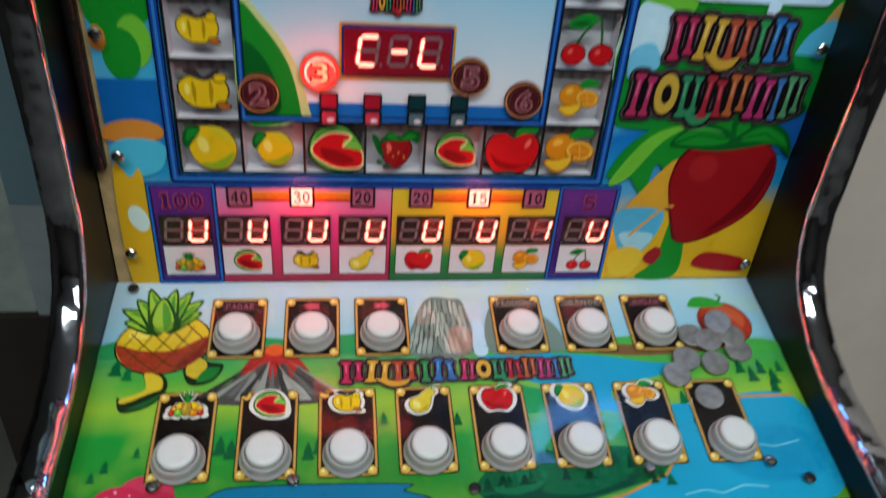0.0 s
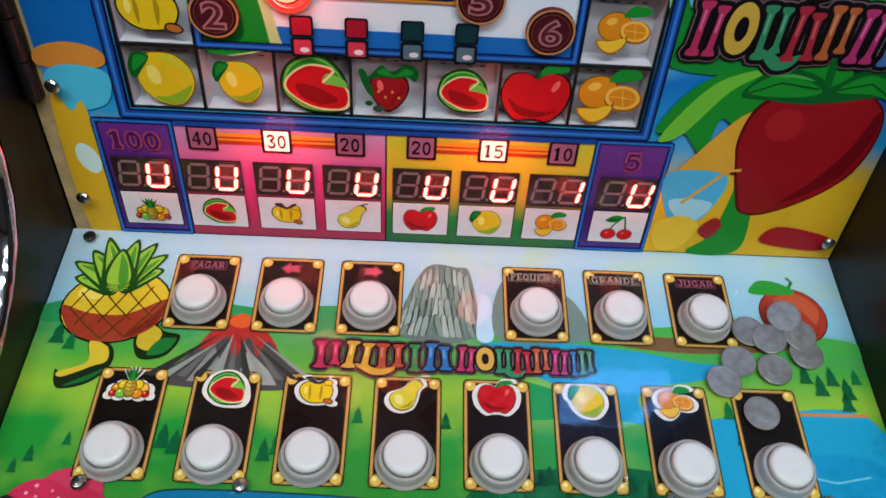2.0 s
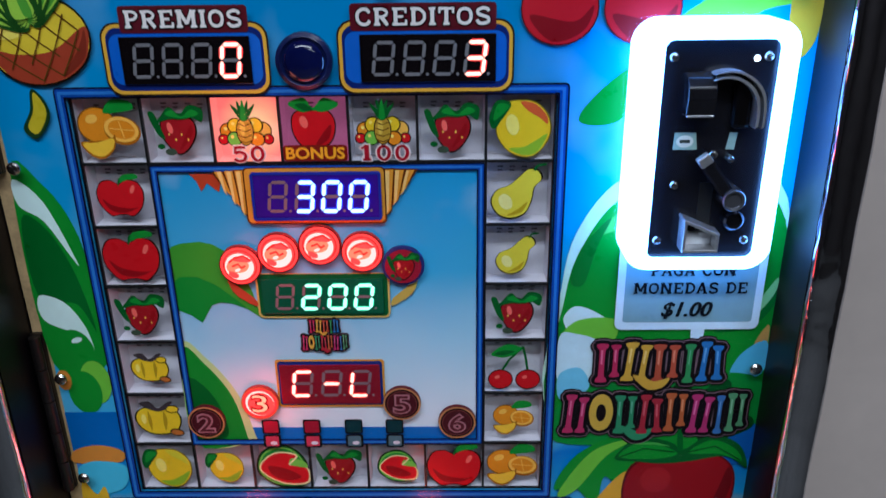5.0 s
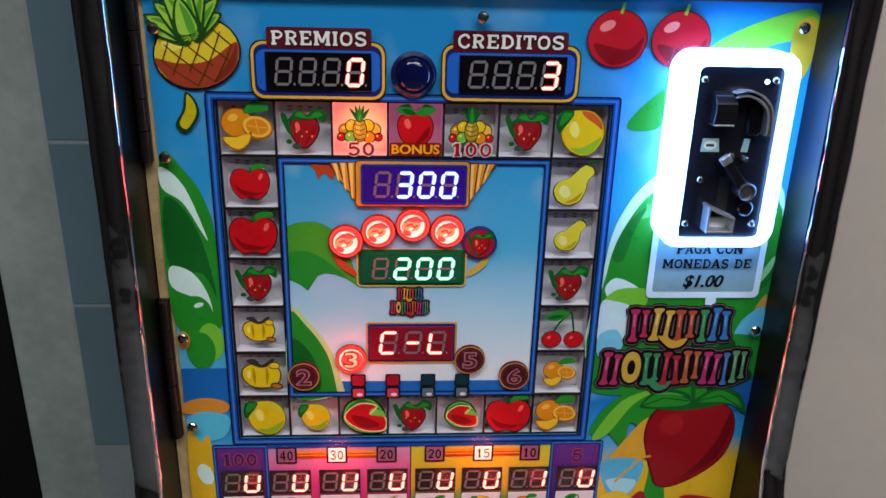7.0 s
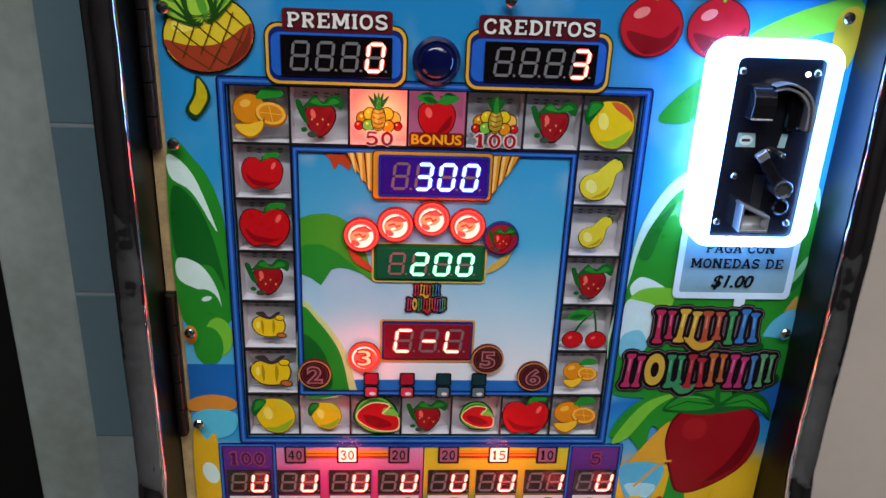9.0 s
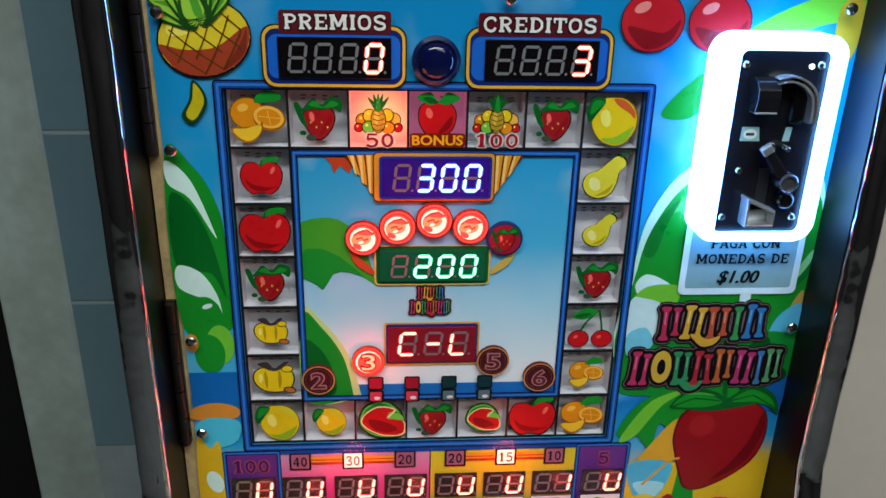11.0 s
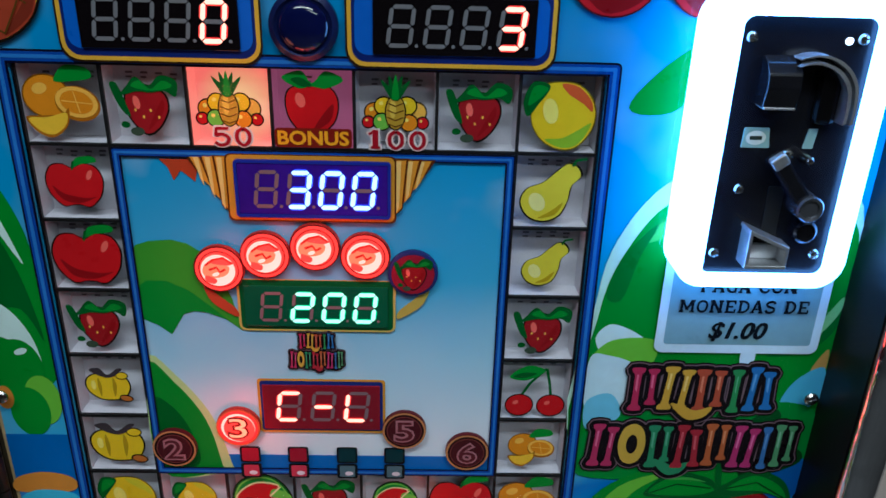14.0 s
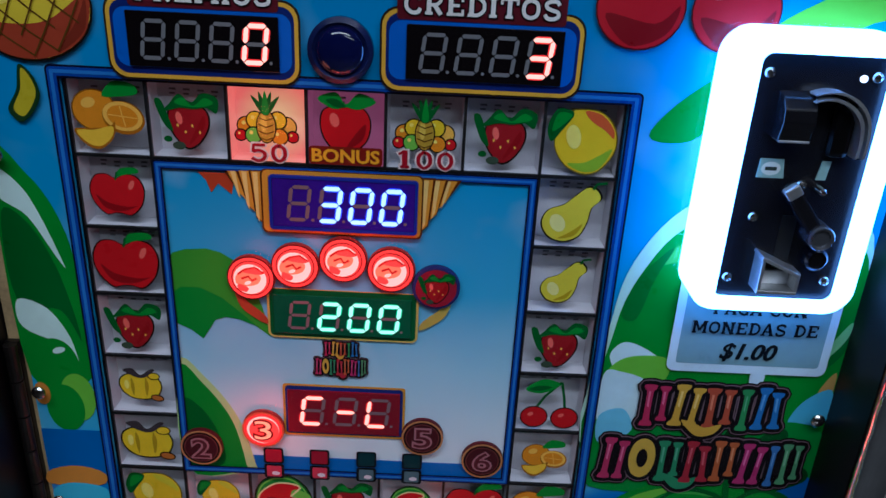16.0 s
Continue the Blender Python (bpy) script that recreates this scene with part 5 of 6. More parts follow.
# ---- payout strip ----
SX0, SX1, SZ0, SZ1 = -0.2110, 0.1280, 0.9655, 1.0520
PINK = graded("pink_strip_print", [(0.0, "8e1230"), (0.25, "c8265a"), (0.6, "d83a8a"), (1.0, "e0a0c8")], 2, 0.966, 1.06, 0.3)
YELLOW_GREEN = graded("yellow_strip_print", [(0.0, "0f4a24"), (0.3, "2a8a3a"), (0.5, "d8a82a"), (0.8, "dcc42a"), (1.0, "d8cc2a")], 2, 0.966, 1.06, 0.3)
PURPLE = graded("purple_strip_print", [(0.0, "4a1a80"), (0.5, "3a1468"), (1.0, "6a2a8a")], 2, 0.966, 1.05, 0.3)
strip = art("payout_strip", [(rrect(SX0, SZ0, SX1, SZ1, 0.003), NAVY), (rrect(SX0 + 0.003, SZ0, -0.1665, SZ1 - 0.003, 0.001), PURPLE), ([(-0.1655, SZ0 + 0.001), (-0.0419, SZ0 + 0.001), (-0.0419, SZ1 - 0.003), (-0.1655, SZ1 - 0.003)], PINK), ([(-0.0409, SZ0 + 0.001), (0.0825, SZ0 + 0.001), (0.0825, SZ1 - 0.003), (-0.0409, SZ1 - 0.003)], YELLOW_GREEN), (rrect(0.0845, SZ0, SX1 - 0.003, SZ1 - 0.003, 0.001), PURPLE)], UP, 0.0012, machine, "printed payout strip with purple, pink and yellow fields")
for x0, x1 in ((SX0, -0.1640), (0.0812, SX1)):
    border(x0, SZ0, x1, SZ1, 0.002, 0.0034, 0.0018, strip)
part("border_print", box(-0.1640, -0.0024, SZ1 - 0.0034, 0.0812, -0.0012, SZ1), ROYAL, strip)
centers = (-0.1873, -0.1460, -0.1032, -0.0618, -0.0195, 0.0217, 0.0634, 0.1065)
icons = ("mixed", "melon", "pepper", "pear", "apple", "lemon", "orange", "cherry")
for c, ch, kind in zip(centers, "UUUUUU1U", icons):
    display(c - 0.0178, 1.0012, c + 0.0178, 1.0255, " " + ch, SEG_RED, SEG_OFF_DIM, SCREEN_STRIP, machine, 0.0024, "small two-digit display with one red digit", dx=(0.03, 0.02), dz=(0.12, 0.08), wide=0.66)
    tile = art("fruit_label", [(rrect(c - 0.0178, 0.9735, c + 0.0178, 0.9995, 0.0004, 2), ink("16121a")), (rrect(c - 0.0173, 0.9740, c + 0.0173, 0.9990, 0.0003, 2), ink("dcdae0"))], UP, 0.0022, machine, "white label with small printed fruit")
    art("fruit_print", moved(fruit(kind), c, 0.9865, 0.0105), UP, 0.0026, tile)
for xs in ((-0.1483, -0.0624), (-0.0206, 0.0630)):
    art("bar_print", [([(xs[0], 1.0375), (xs[1], 1.0375), (xs[1], 1.0455), (xs[0], 1.0455)], ink("b03a1c")), ([(xs[0], 1.0400), (xs[1], 1.0400), (xs[1], 1.0455), (xs[0], 1.0455)], ink("e89a2a")), ([(xs[0], 1.0415), (xs[1], 1.0415), (xs[1], 1.0428), (xs[0], 1.0428)], ink("c0401c"))], UP, 0.0022, strip)
for x, n, on in ((-0.1483, "40", 0), (-0.1052, "30", 1), (-0.0624, "20", 0), (-0.0206, "20", 0), (0.0218, "15", 1), (0.0630, "10", 0)):
    chip = art("number_window", [(rrect(x - 0.0088, 1.0328, x + 0.0088, 1.0494, 0.001), ink("2a0e1a")), (rrect(x - 0.0072, 1.0344, x + 0.0072, 1.0482, 0.0006), LAMP_WHITE if on else ink("a8607e"))], UP, 0.0027, machine, "lit number window" if on else "unlit number window")
    slab_lettering(n, x, 1.0413, 0.0092, 0.0120, ink("4a1a10") if on else ink("140810"), UP, 0.0032, chip)
for x, n, w in ((-0.1880, "100", 0.030), (0.1055, "5", 0.010)):
    slab_lettering(n, x, 1.0375, 0.0120, w, ink("b04a62"), UP, 0.0024, strip, grow=0.08)
    slab_lettering(n, x, 1.0375, 0.0120, w, ink("4a1660"), UP, 0.0028, strip)

# ---- clear sheet over the upright front ----
bm = bmesh.new()
bm.faces.new([bm.verts.new((x, -0.0064, z)) for x, z in ((AL + 0.001, CREASE + 0.006), (RIGHT - 0.001, CREASE + 0.006), (RIGHT - 0.001, TOPZ - 0.004), (AL + 0.001, TOPZ - 0.004))])
sheet = part("clear_sheet", bm, CLEAR, machine, "clear acrylic cover sheet")
sheet.visible_shadow = False

# ---- coin acceptor ----
AX0, AX1, AZ0, AZ1 = 0.1607, 0.2252, 1.2480, 1.3785
acceptor = part("coin_acceptor", prism(rrect(AX0, AZ0, AX1, AZ1, 0.005), -0.0175, 0.0), PLATE, machine, "black coin acceptor plate inside a glowing frame")
part("light_bezel", frame_ring(rrect(AX0 - 0.0155, AZ0 - 0.0055, AX1 + 0.0085, AZ1 + 0.0110, 0.015, 8), rrect(AX0 - 0.0008, AZ0 - 0.0008, AX1 + 0.0008, AZ1 + 0.0008, 0.005, 8), -0.0020, -0.0240), BEZEL, acceptor, "frosted frame glowing cyan white")
Y = -0.0175
acx = (AX0 + AX1) / 2
BRUSHED = plain("brushed_bright_metal", "d2d4d8", 0.42, 0.9, 0.2, 70)
hood = bmesh.new()
profile = [(0.0, 0.0), (0.0, 0.010), (0.010, 0.0125), (0.0165, 0.0115), (0.0215, 0.007), (0.0235, 0.0)]
ends = [[hood.verts.new((x, Y - d, 1.3375 + z)) for z, d in profile] for x in (acx - 0.0195, acx - 0.0035)]
for e_ in ends:
    hood.faces.new(e_)
for i in range(len(profile)):
    hood.faces.new((ends[0][i], ends[0][i - 1], ends[1][i - 1], ends[1][i]))
bmesh.ops.bevel(hood, geom=list(hood.edges), offset=0.0008, segments=2, affect="EDGES", profile=0.5)
part("slot_housing", hood, PLATE, acceptor, "rounded black housing over the coin slot")
part("housing_lip", box(acx - 0.0190, Y - 0.0108, 1.3372, acx - 0.0040, Y - 0.0002, 1.3384, 0.0003), BRUSHED, acceptor)


def chute(offset, radius, w, deep, mat, label):
    """A bent strip that runs from the top of the slot over and down its far side."""
    bm, rows = bmesh.new(), []
    for i in range(17):
        a_ = radians(112 - 122 * i / 16)
        x, z = acx + 0.001 + offset + radius * math.cos(a_), 1.3400 + radius * 1.02 * math.sin(a_) - 0.006 * max(0, i - 12) / 4
        rows.append([bm.verts.new((x + dx, Y - dy, z + dz)) for dx, dy, dz in ((0, 0, 0), (w, 0, w * 0.6), (w, deep, w * 0.6), (0, deep, 0))])
    for r, q in zip(rows, rows[1:]):
        for k in range(4):
            bm.faces.new((r[k], r[(k + 1) % 4], q[(k + 1) % 4], q[k]))
    bm.faces.new(rows[0]), bm.faces.new(rows[-1])
    part("chute_lip", bm, mat, acceptor, label, smooth=False)


chute(0.0, 0.0185, 0.0016, 0.012, BRUSHED, "curved bright metal chute lip")
chute(0.0015, 0.0215, 0.0014, 0.010, BRUSHED, "curved bright metal chute lip")
part("chute_cover", box(acx + 0.0085, Y - 0.0065, 1.3290, acx + 0.0190, Y, 1.3560, 0.003), BLACK_BOARD, acceptor, "dark cover inside the chute")
part("signal_lamp", lathe([(0.0018, 0.0), (0.0018, 0.0008), (0.0012, 0.0014), (0.0002, 0.0016)], 16), glow("lit_signal_lamp", (0.75, 0.88, 1.0), 4.0), acceptor, "small lit white signal lamp", m=Matrix.Translation((AX1 - 0.0125, Y, 1.3680)) @ UP.to_3x3().to_4x4())
GREEN_STICKER = plain("pale_green_sticker", "8fb0a6", 0.5)
sticker = part("sticker", prism([(AX0 + 0.010, 1.316), (AX0 + 0.024, 1.316), (AX0 + 0.0225, 1.326), (AX0 + 0.0105, 1.326)], Y - 0.0006, Y), GREEN_STICKER, acceptor, "pale green sticker with an unreadable mark")
art("sticker_bars", [(ell(AX0 + 0.0165, 1.321, 0.005, 0.0036), ink("d6dcd2")), ([(AX0 + 0.0135, 1.3200), (AX0 + 0.0195, 1.3200), (AX0 + 0.0195, 1.3220), (AX0 + 0.0135, 1.3220)], ink("2a342c"))], UP, 0.0183, sticker)
part("sticker", prism([(AX0 + 0.0405, 1.316), (AX0 + 0.0455, 1.316), (AX0 + 0.0465, 1.326), (AX0 + 0.0420, 1.326)], Y - 0.0006, Y), GREEN_STICKER, acceptor)
lever = part("return_lever", box(-0.0042, -0.008, -0.017, 0.0042, 0.0, 0.018, 0.0018), PLATE, acceptor, "angled grey return lever", m=Matrix.Translation((acx + 0.0035, Y - 0.003, 1.3000)) @ pose(0, 0, 0, 0, -38, 0))
part("lever_tip", box(-0.0040, -0.0092, 0.012, 0.0040, -0.004, 0.0185, 0.001), BRUSHED, lever, m=WORLD[lever])
part("lever_pin", lathe([(0.0020, 0.0), (0.0020, 0.010), (0.0012, 0.0112), (0.0002, 0.0114)], 14), STEEL, acceptor, m=Matrix.Translation((acx + 0.0090, Y, 1.3125)) @ UP.to_3x3().to_4x4())
part("lever_button", lathe([(0.0068, 0.0), (0.0068, 0.0125), (0.0060, 0.0136), (0.0046, 0.0130), (0.0043, 0.0118), (0.0001, 0.0118)], 24), plain("grey_lever_knob", "6a6c74", 0.25, 0.7), lever, "round metal knob", m=Matrix.Translation((acx + 0.0130, Y, 1.2885)) @ UP.to_3x3().to_4x4())
part("lock_barrel", lathe([(0.0062, 0.0), (0.0062, 0.004), (0.0048, 0.0052), (0.0040, 0.0035), (0.0001, 0.0035)], 24), plain("dark_lock", "33343c", 0.22, 0.8), acceptor, m=Matrix.Translation((acx + 0.0175, Y, 1.2730)) @ UP.to_3x3().to_4x4())
part("guide_slot", box(acx - 0.004, Y - 0.0006, 1.262, acx + 0.004, Y + 0.001, 1.296), plain("slot_black", "040404", 0.6), acceptor)
cup = bmesh.new()
for x0, x1, z0, z1, d in ((acx - 0.014, acx + 0.0075, 1.2555, 1.2575, 0.012), (acx - 0.014, acx - 0.0120, 1.2575, 1.2745, 0.012), (acx + 0.0055, acx + 0.0075, 1.2575, 1.2680, 0.012), (acx - 0.012, acx + 0.0055, 1.2575, 1.2655, 0.003)):
    box(x0, Y - d, z0, x1, Y, z1, 0.0005, cup)
part("return_cup", cup, BRUSHED, acceptor, "polished coin return cup")
part("cup_lip", box(-0.0115, -0.013, -0.0010, 0.0115, 0.0, 0.0010, 0.0004), BRUSHED, acceptor, m=Matrix.Translation((acx - 0.004, Y, 1.2715)) @ pose(0, 0, 0, 0, 24, 0))


def screw_mesh(name, r):
    data = bpy.data.meshes.new(name)
    bm = lathe([(r, 0.0), (r * 0.98, 0.0009), (r * 0.75, 0.0019), (r * 0.3, 0.0024), (0.0001, 0.0024)], 18)
    for turn in (0, 90):
        c = box(-r * 0.62, -r * 0.11, 0.0018, r * 0.62, r * 0.11, 0.00262)
        bmesh.ops.rotate(c, verts=c.verts, cent=(0, 0, 0), matrix=Matrix.Rotation(radians(turn + 20), 3, "Z"))
        tmp = bpy.data.meshes.new("tmp")
        c.to_mesh(tmp)
        c.free()
        bm.from_mesh(tmp)
        bpy.data.meshes.remove(tmp)
    bmesh.ops.recalc_face_normals(bm, faces=bm.faces)
    bm.to_mesh(data)
    bm.free()
    data.materials.append(STEEL)
    return data


SCREW, SMALL = screw_mesh("screw", 0.0042), screw_mesh("small_screw", 0.0028)
UPR = UP.to_3x3().to_4x4()
for x, z in ((AX0 + 0.006, 1.3690), (AX1 - 0.006, 1.3690), (AX0 + 0.006, 1.2595), (AX1 - 0.006, 1.2595), (AX0 + 0.013, 1.2945), (AX0 + 0.034, 1.3130)):
    part("screw", SMALL, STEEL, acceptor, m=Matrix.Translation((x, Y, z)) @ UPR)
for x, z in ((-0.2239, 1.3047), (-0.2242, 1.1565), (-0.2237, 1.0740), (-0.2262, 0.9960), (0.0057, 1.4080), (0.2390, 1.4050), (0.2442, 1.1618), (0.2430, 0.9840), (-0.2230, 1.3960)):
    part("screw", SCREW, STEEL, machine, "bright cross-head screw", m=Matrix.Translation((x, -0.0066, z)) @ UPR)

# butt hinges on the raw door edge
for z0, z1 in ((1.300, 1.418), (1.062, 1.188)):
    hinge = part("hinge", box(LEFT + 0.0006, -0.0015, z0, LEFT + 0.0085, 0.0022, z1), DARK_STEEL, machine, "dark narrow butt hinge")
    n = 5
    for i in range(n):
        h0, h1 = z0 + (z1 - z0) * i / n + 0.0005, z0 + (z1 - z0) * (i + 1) / n - 0.0005
        part("knuckle", lathe([(0.0038, h0), (0.0038, h1)], 14), DARK_STEEL, hinge, m=Matrix.Translation((LEFT + 0.0050, -0.0040, 0)), smooth=False)

# ---- sloping button panel ----
LEN = 0.1934
land = graded("meadow_print", [(0.0, "5c9a26"), (0.07, "5a9c28"), (0.16, "2c8a2c"), (0.34, "229634"), (0.46, "92c034"), (0.56, "4caa3a"), (0.66, "46a05c"), (0.72, "8cc6da"), (1.0, "b2d4e2")], 1, -0.19, 0.01, 0.3, 0.3, "b8d848", 26.0)
bm = bmesh.new()
box(LEFT + 0.0005, -LEN, -0.004, RIGHT - 0.0005, -0.0005, 0.0, 0.0, bm)
deck = part("button_panel", bm, land, machine, "glossy printed landscape button panel", m=DOWN)
part("panel_edge", box(LEFT + 0.0005, -LEN - 0.0016, -0.0045, RIGHT - 0.0005, -LEN - 0.0001, 0.0006, 0.0004), STEEL, deck, "thin metal front edge", m=DOWN)
part("panel_board", box(LEFT + 0.001, -LEN + 0.001, -0.018, RIGHT - 0.001, -0.0005, -0.0042), BLACK_BOARD, machine, m=DOWN)

g = glossy_ink
flip = lambda pts: [(x, -s) for x, s in pts]
water, water_l = g("279fc6"), g("6fc2da")
deck_art = [
    (flip(soft([(-0.2387, 0.0569), (-0.2090, 0.0539), (-0.1791, 0.0600), (-0.1494, 0.0518), (-0.1096, 0.0559), (-0.0699, 0.0518), (-0.0302, 0.0569), (-0.0303, 0.0682), (-0.2384, 0.0703)])), g("2f9a58")),
    (flip(soft([(0.0292, 0.0682), (0.0788, 0.0662), (0.1385, 0.0580), (0.1980, 0.0600), (0.2465, 0.0641), (0.2460, 0.0764), (0.0984, 0.0805), (0.0291, 0.0774)])), g("4fae48")),
    (flip(soft([(0.0987, 0.0641), (0.1482, 0.0662), (0.1980, 0.0621), (0.2076, 0.0713), (0.1480, 0.0764), (0.1035, 0.0723)])), g("7c5a34")),
    (flip(soft([(0.0212, 0.0743), (0.0688, 0.0723), (0.1133, 0.0764), (0.1478, 0.0825), (0.1725, 0.0845), (0.1475, 0.0947), (0.1158, 0.1008), (0.1125, 0.1150), (0.1370, 0.1210), (0.1667, 0.1170), (0.2446, 0.1150), (0.2442, 0.1915), (0.0572, 0.1915), (0.0964, 0.1851), (0.1309, 0.1712), (0.1461, 0.1532), (0.1416, 0.1331), (0.1172, 0.1250), (0.0878, 0.1180), (0.0683, 0.1028), (0.0438, 0.0927), (0.0211, 0.0866)])), water),
    (flip(line([(0.2447, 0.1134), (0.1963, 0.1139), (0.1716, 0.1170)], 0.0022)), g("c88a4a")),
    (flip(line([(0.0719, 0.1911), (0.1013, 0.1841), (0.1329, 0.1712), (0.1480, 0.1532), (0.1436, 0.1331)], 0.0020)), g("c88a4a")),
    (flip(soft([(0.1657, 0.1532), (0.2054, 0.1381), (0.2436, 0.1432), (0.2425, 0.1732), (0.1943, 0.1781)])), g("2094c0")),
    (flip(line([(0.1403, 0.1861), (0.1551, 0.1831), (0.1667, 0.1861), (0.1825, 0.1811), (0.1991, 0.1831)], 0.0014)), water_l),
    (flip(line([(0.1853, 0.1532), (0.2001, 0.1512), (0.2147, 0.1542), (0.2345, 0.1502)], 0.0012)), water_l),
    (flip(soft([(0.0289, 0.1028), (0.0437, 0.0988), (0.0683, 0.1069), (0.0730, 0.1180), (0.0483, 0.1230), (0.0287, 0.1170)])), g("2a9a50")),
    # volcano
    (flip(soft([(-0.1745, 0.1059), (-0.1539, 0.0927), (-0.1403, 0.0723), (-0.1304, 0.0651), (-0.1185, 0.0651), (-0.1066, 0.0743), (-0.0936, 0.0927), (-0.0758, 0.1059), (-0.1192, 0.1109)])), g("4f4c4a")),
    (flip([(-0.1488, 0.1059), (-0.1372, 0.0825), (-0.1322, 0.0927), (-0.1271, 0.1069)]), g("8f918c")),
    (flip([(-0.1212, 0.1069), (-0.1174, 0.0845), (-0.1035, 0.0977), (-0.0975, 0.1069)]), g("a3a6a0")),
    (flip(soft([(-0.1471, 0.0845), (-0.1383, 0.0703), (-0.1304, 0.0621), (-0.1185, 0.0621), (-0.1076, 0.0723), (-0.0996, 0.0845), (-0.1075, 0.0784), (-0.1114, 0.0886), (-0.1184, 0.0764), (-0.1252, 0.0927), (-0.1293, 0.0764), (-0.1372, 0.0825)])), g("b8302a")),
    (flip(soft([(-0.1314, 0.0662), (-0.1245, 0.0600), (-0.1155, 0.0651), (-0.1234, 0.0703)])), g("e0602a")),
    # mountain and waterfall
    (flip(soft([(-0.0303, 0.0713), (-0.0262, 0.0467), (-0.0182, 0.0261), (-0.0101, 0.0183), (0.0038, 0.0199), (0.0137, 0.0251), (0.0153, 0.0713)])), g("6c8078")),
    (flip([(-0.0263, 0.0703), (-0.0222, 0.0467), (-0.0122, 0.0312), (-0.0144, 0.0703)]), g("8aa89e")),
    (flip([(-0.0085, 0.0703), (-0.0042, 0.0312), (0.0056, 0.0415), (0.0034, 0.0703)]), g("66807a")),
    (flip([(0.0074, 0.0703), (0.0087, 0.0364), (0.0141, 0.0415), (0.0133, 0.0703)]), g("9cb8b0")),
    (flip(soft([(0.0173, 0.0713), (0.0190, 0.0467), (0.0226, 0.0395), (0.0265, 0.0467), (0.0272, 0.0713)])), g("b4dcee")),
    (flip(soft([(0.0302, 0.0713), (0.0326, 0.0312), (0.0546, 0.0271), (0.0773, 0.0415), (0.0868, 0.0641), (0.0787, 0.0713)])), g("70887f")),
    # lake and hills
    (flip(soft([(0.0066, 0.1732), (0.0283, 0.1552), (0.0578, 0.1512), (0.0971, 0.1492), (0.1313, 0.1552), (0.1340, 0.1672), (0.1063, 0.1791), (0.0572, 0.1901), (0.0182, 0.1891)])), g("17643c")),
    (flip(soft([(-0.1793, 0.1796), (-0.1627, 0.1761), (-0.1481, 0.1687), (-0.1139, 0.1677), (-0.0698, 0.1687), (-0.0345, 0.1707), (-0.0385, 0.1751), (-0.0228, 0.1811), (-0.0551, 0.1841), (-0.0747, 0.1876), (-0.1284, 0.1866), (-0.1655, 0.1871), (-0.1724, 0.1831)])), g("173a3c")),
    (flip(soft([(-0.1774, 0.1799), (-0.1618, 0.1769), (-0.1481, 0.1697), (-0.1139, 0.1687), (-0.0698, 0.1696), (-0.0365, 0.1714), (-0.0404, 0.1753), (-0.0258, 0.1811), (-0.0551, 0.1833), (-0.0747, 0.1868), (-0.1284, 0.1858), (-0.1646, 0.1862), (-0.1715, 0.1826)])), g("1674a0")),
    (flip(soft([(0.0104, 0.1811), (0.0182, 0.1871), (0.0475, 0.1891), (0.0867, 0.1831), (0.1211, 0.1732), (0.1143, 0.1692), (0.0966, 0.1722), (0.0772, 0.1662), (0.0575, 0.1712), (0.0427, 0.1791), (0.0280, 0.1791)])), g("0c4630")),
    (flip(soft([(0.0203, 0.1732), (0.0331, 0.1632), (0.0527, 0.1662), (0.0476, 0.1751), (0.0329, 0.1811), (0.0183, 0.1791)])), g("1a7046")),
    (flip(soft([(0.0476, 0.1791), (0.0624, 0.1692), (0.0820, 0.1672), (0.1015, 0.1732), (0.0867, 0.1801), (0.0671, 0.1831)])), g("15623a")),
]
rnd = random.Random(5)
firs = []
for i in range(26):
    x = 0.012 + 0.0048 * i + 0.002 * rnd.random()
    base = 0.1835 - 0.028 * math.sin(math.pi * min(1, (x - 0.004) / 0.14)) * (0.35 + 0.6 * rnd.random())
    w, hh = 0.0030 + 0.002 * rnd.random(), 0.007 + 0.004 * rnd.random()
    firs.append((flip([(x - w, base), (x - w * 0.4, base - hh * 0.4), (x - w * 0.6, base - hh * 0.45), (x, base - hh), (x + w * 0.6, base - hh * 0.45), (x + w * 0.4, base - hh * 0.4), (x + w, base)]), g(("0e4a2c", "15603a", "0a3a24")[i % 3])))
ridges = []
PEAK = [(-0.031, 0.064), (-0.027, 0.046), (-0.019, 0.0265), (-0.011, 0.0190), (0.003, 0.0205), (0.012, 0.0255), (0.0155, 0.050)]


def skyline(x):
    """How far down the panel the rock begins at x."""
    for (xa, sa), (xb, sb) in zip(PEAK, PEAK[1:]):
        if xa <= x <= xb:
            return sa + (sb - sa) * (x - xa) / (xb - xa)
    return 0.066


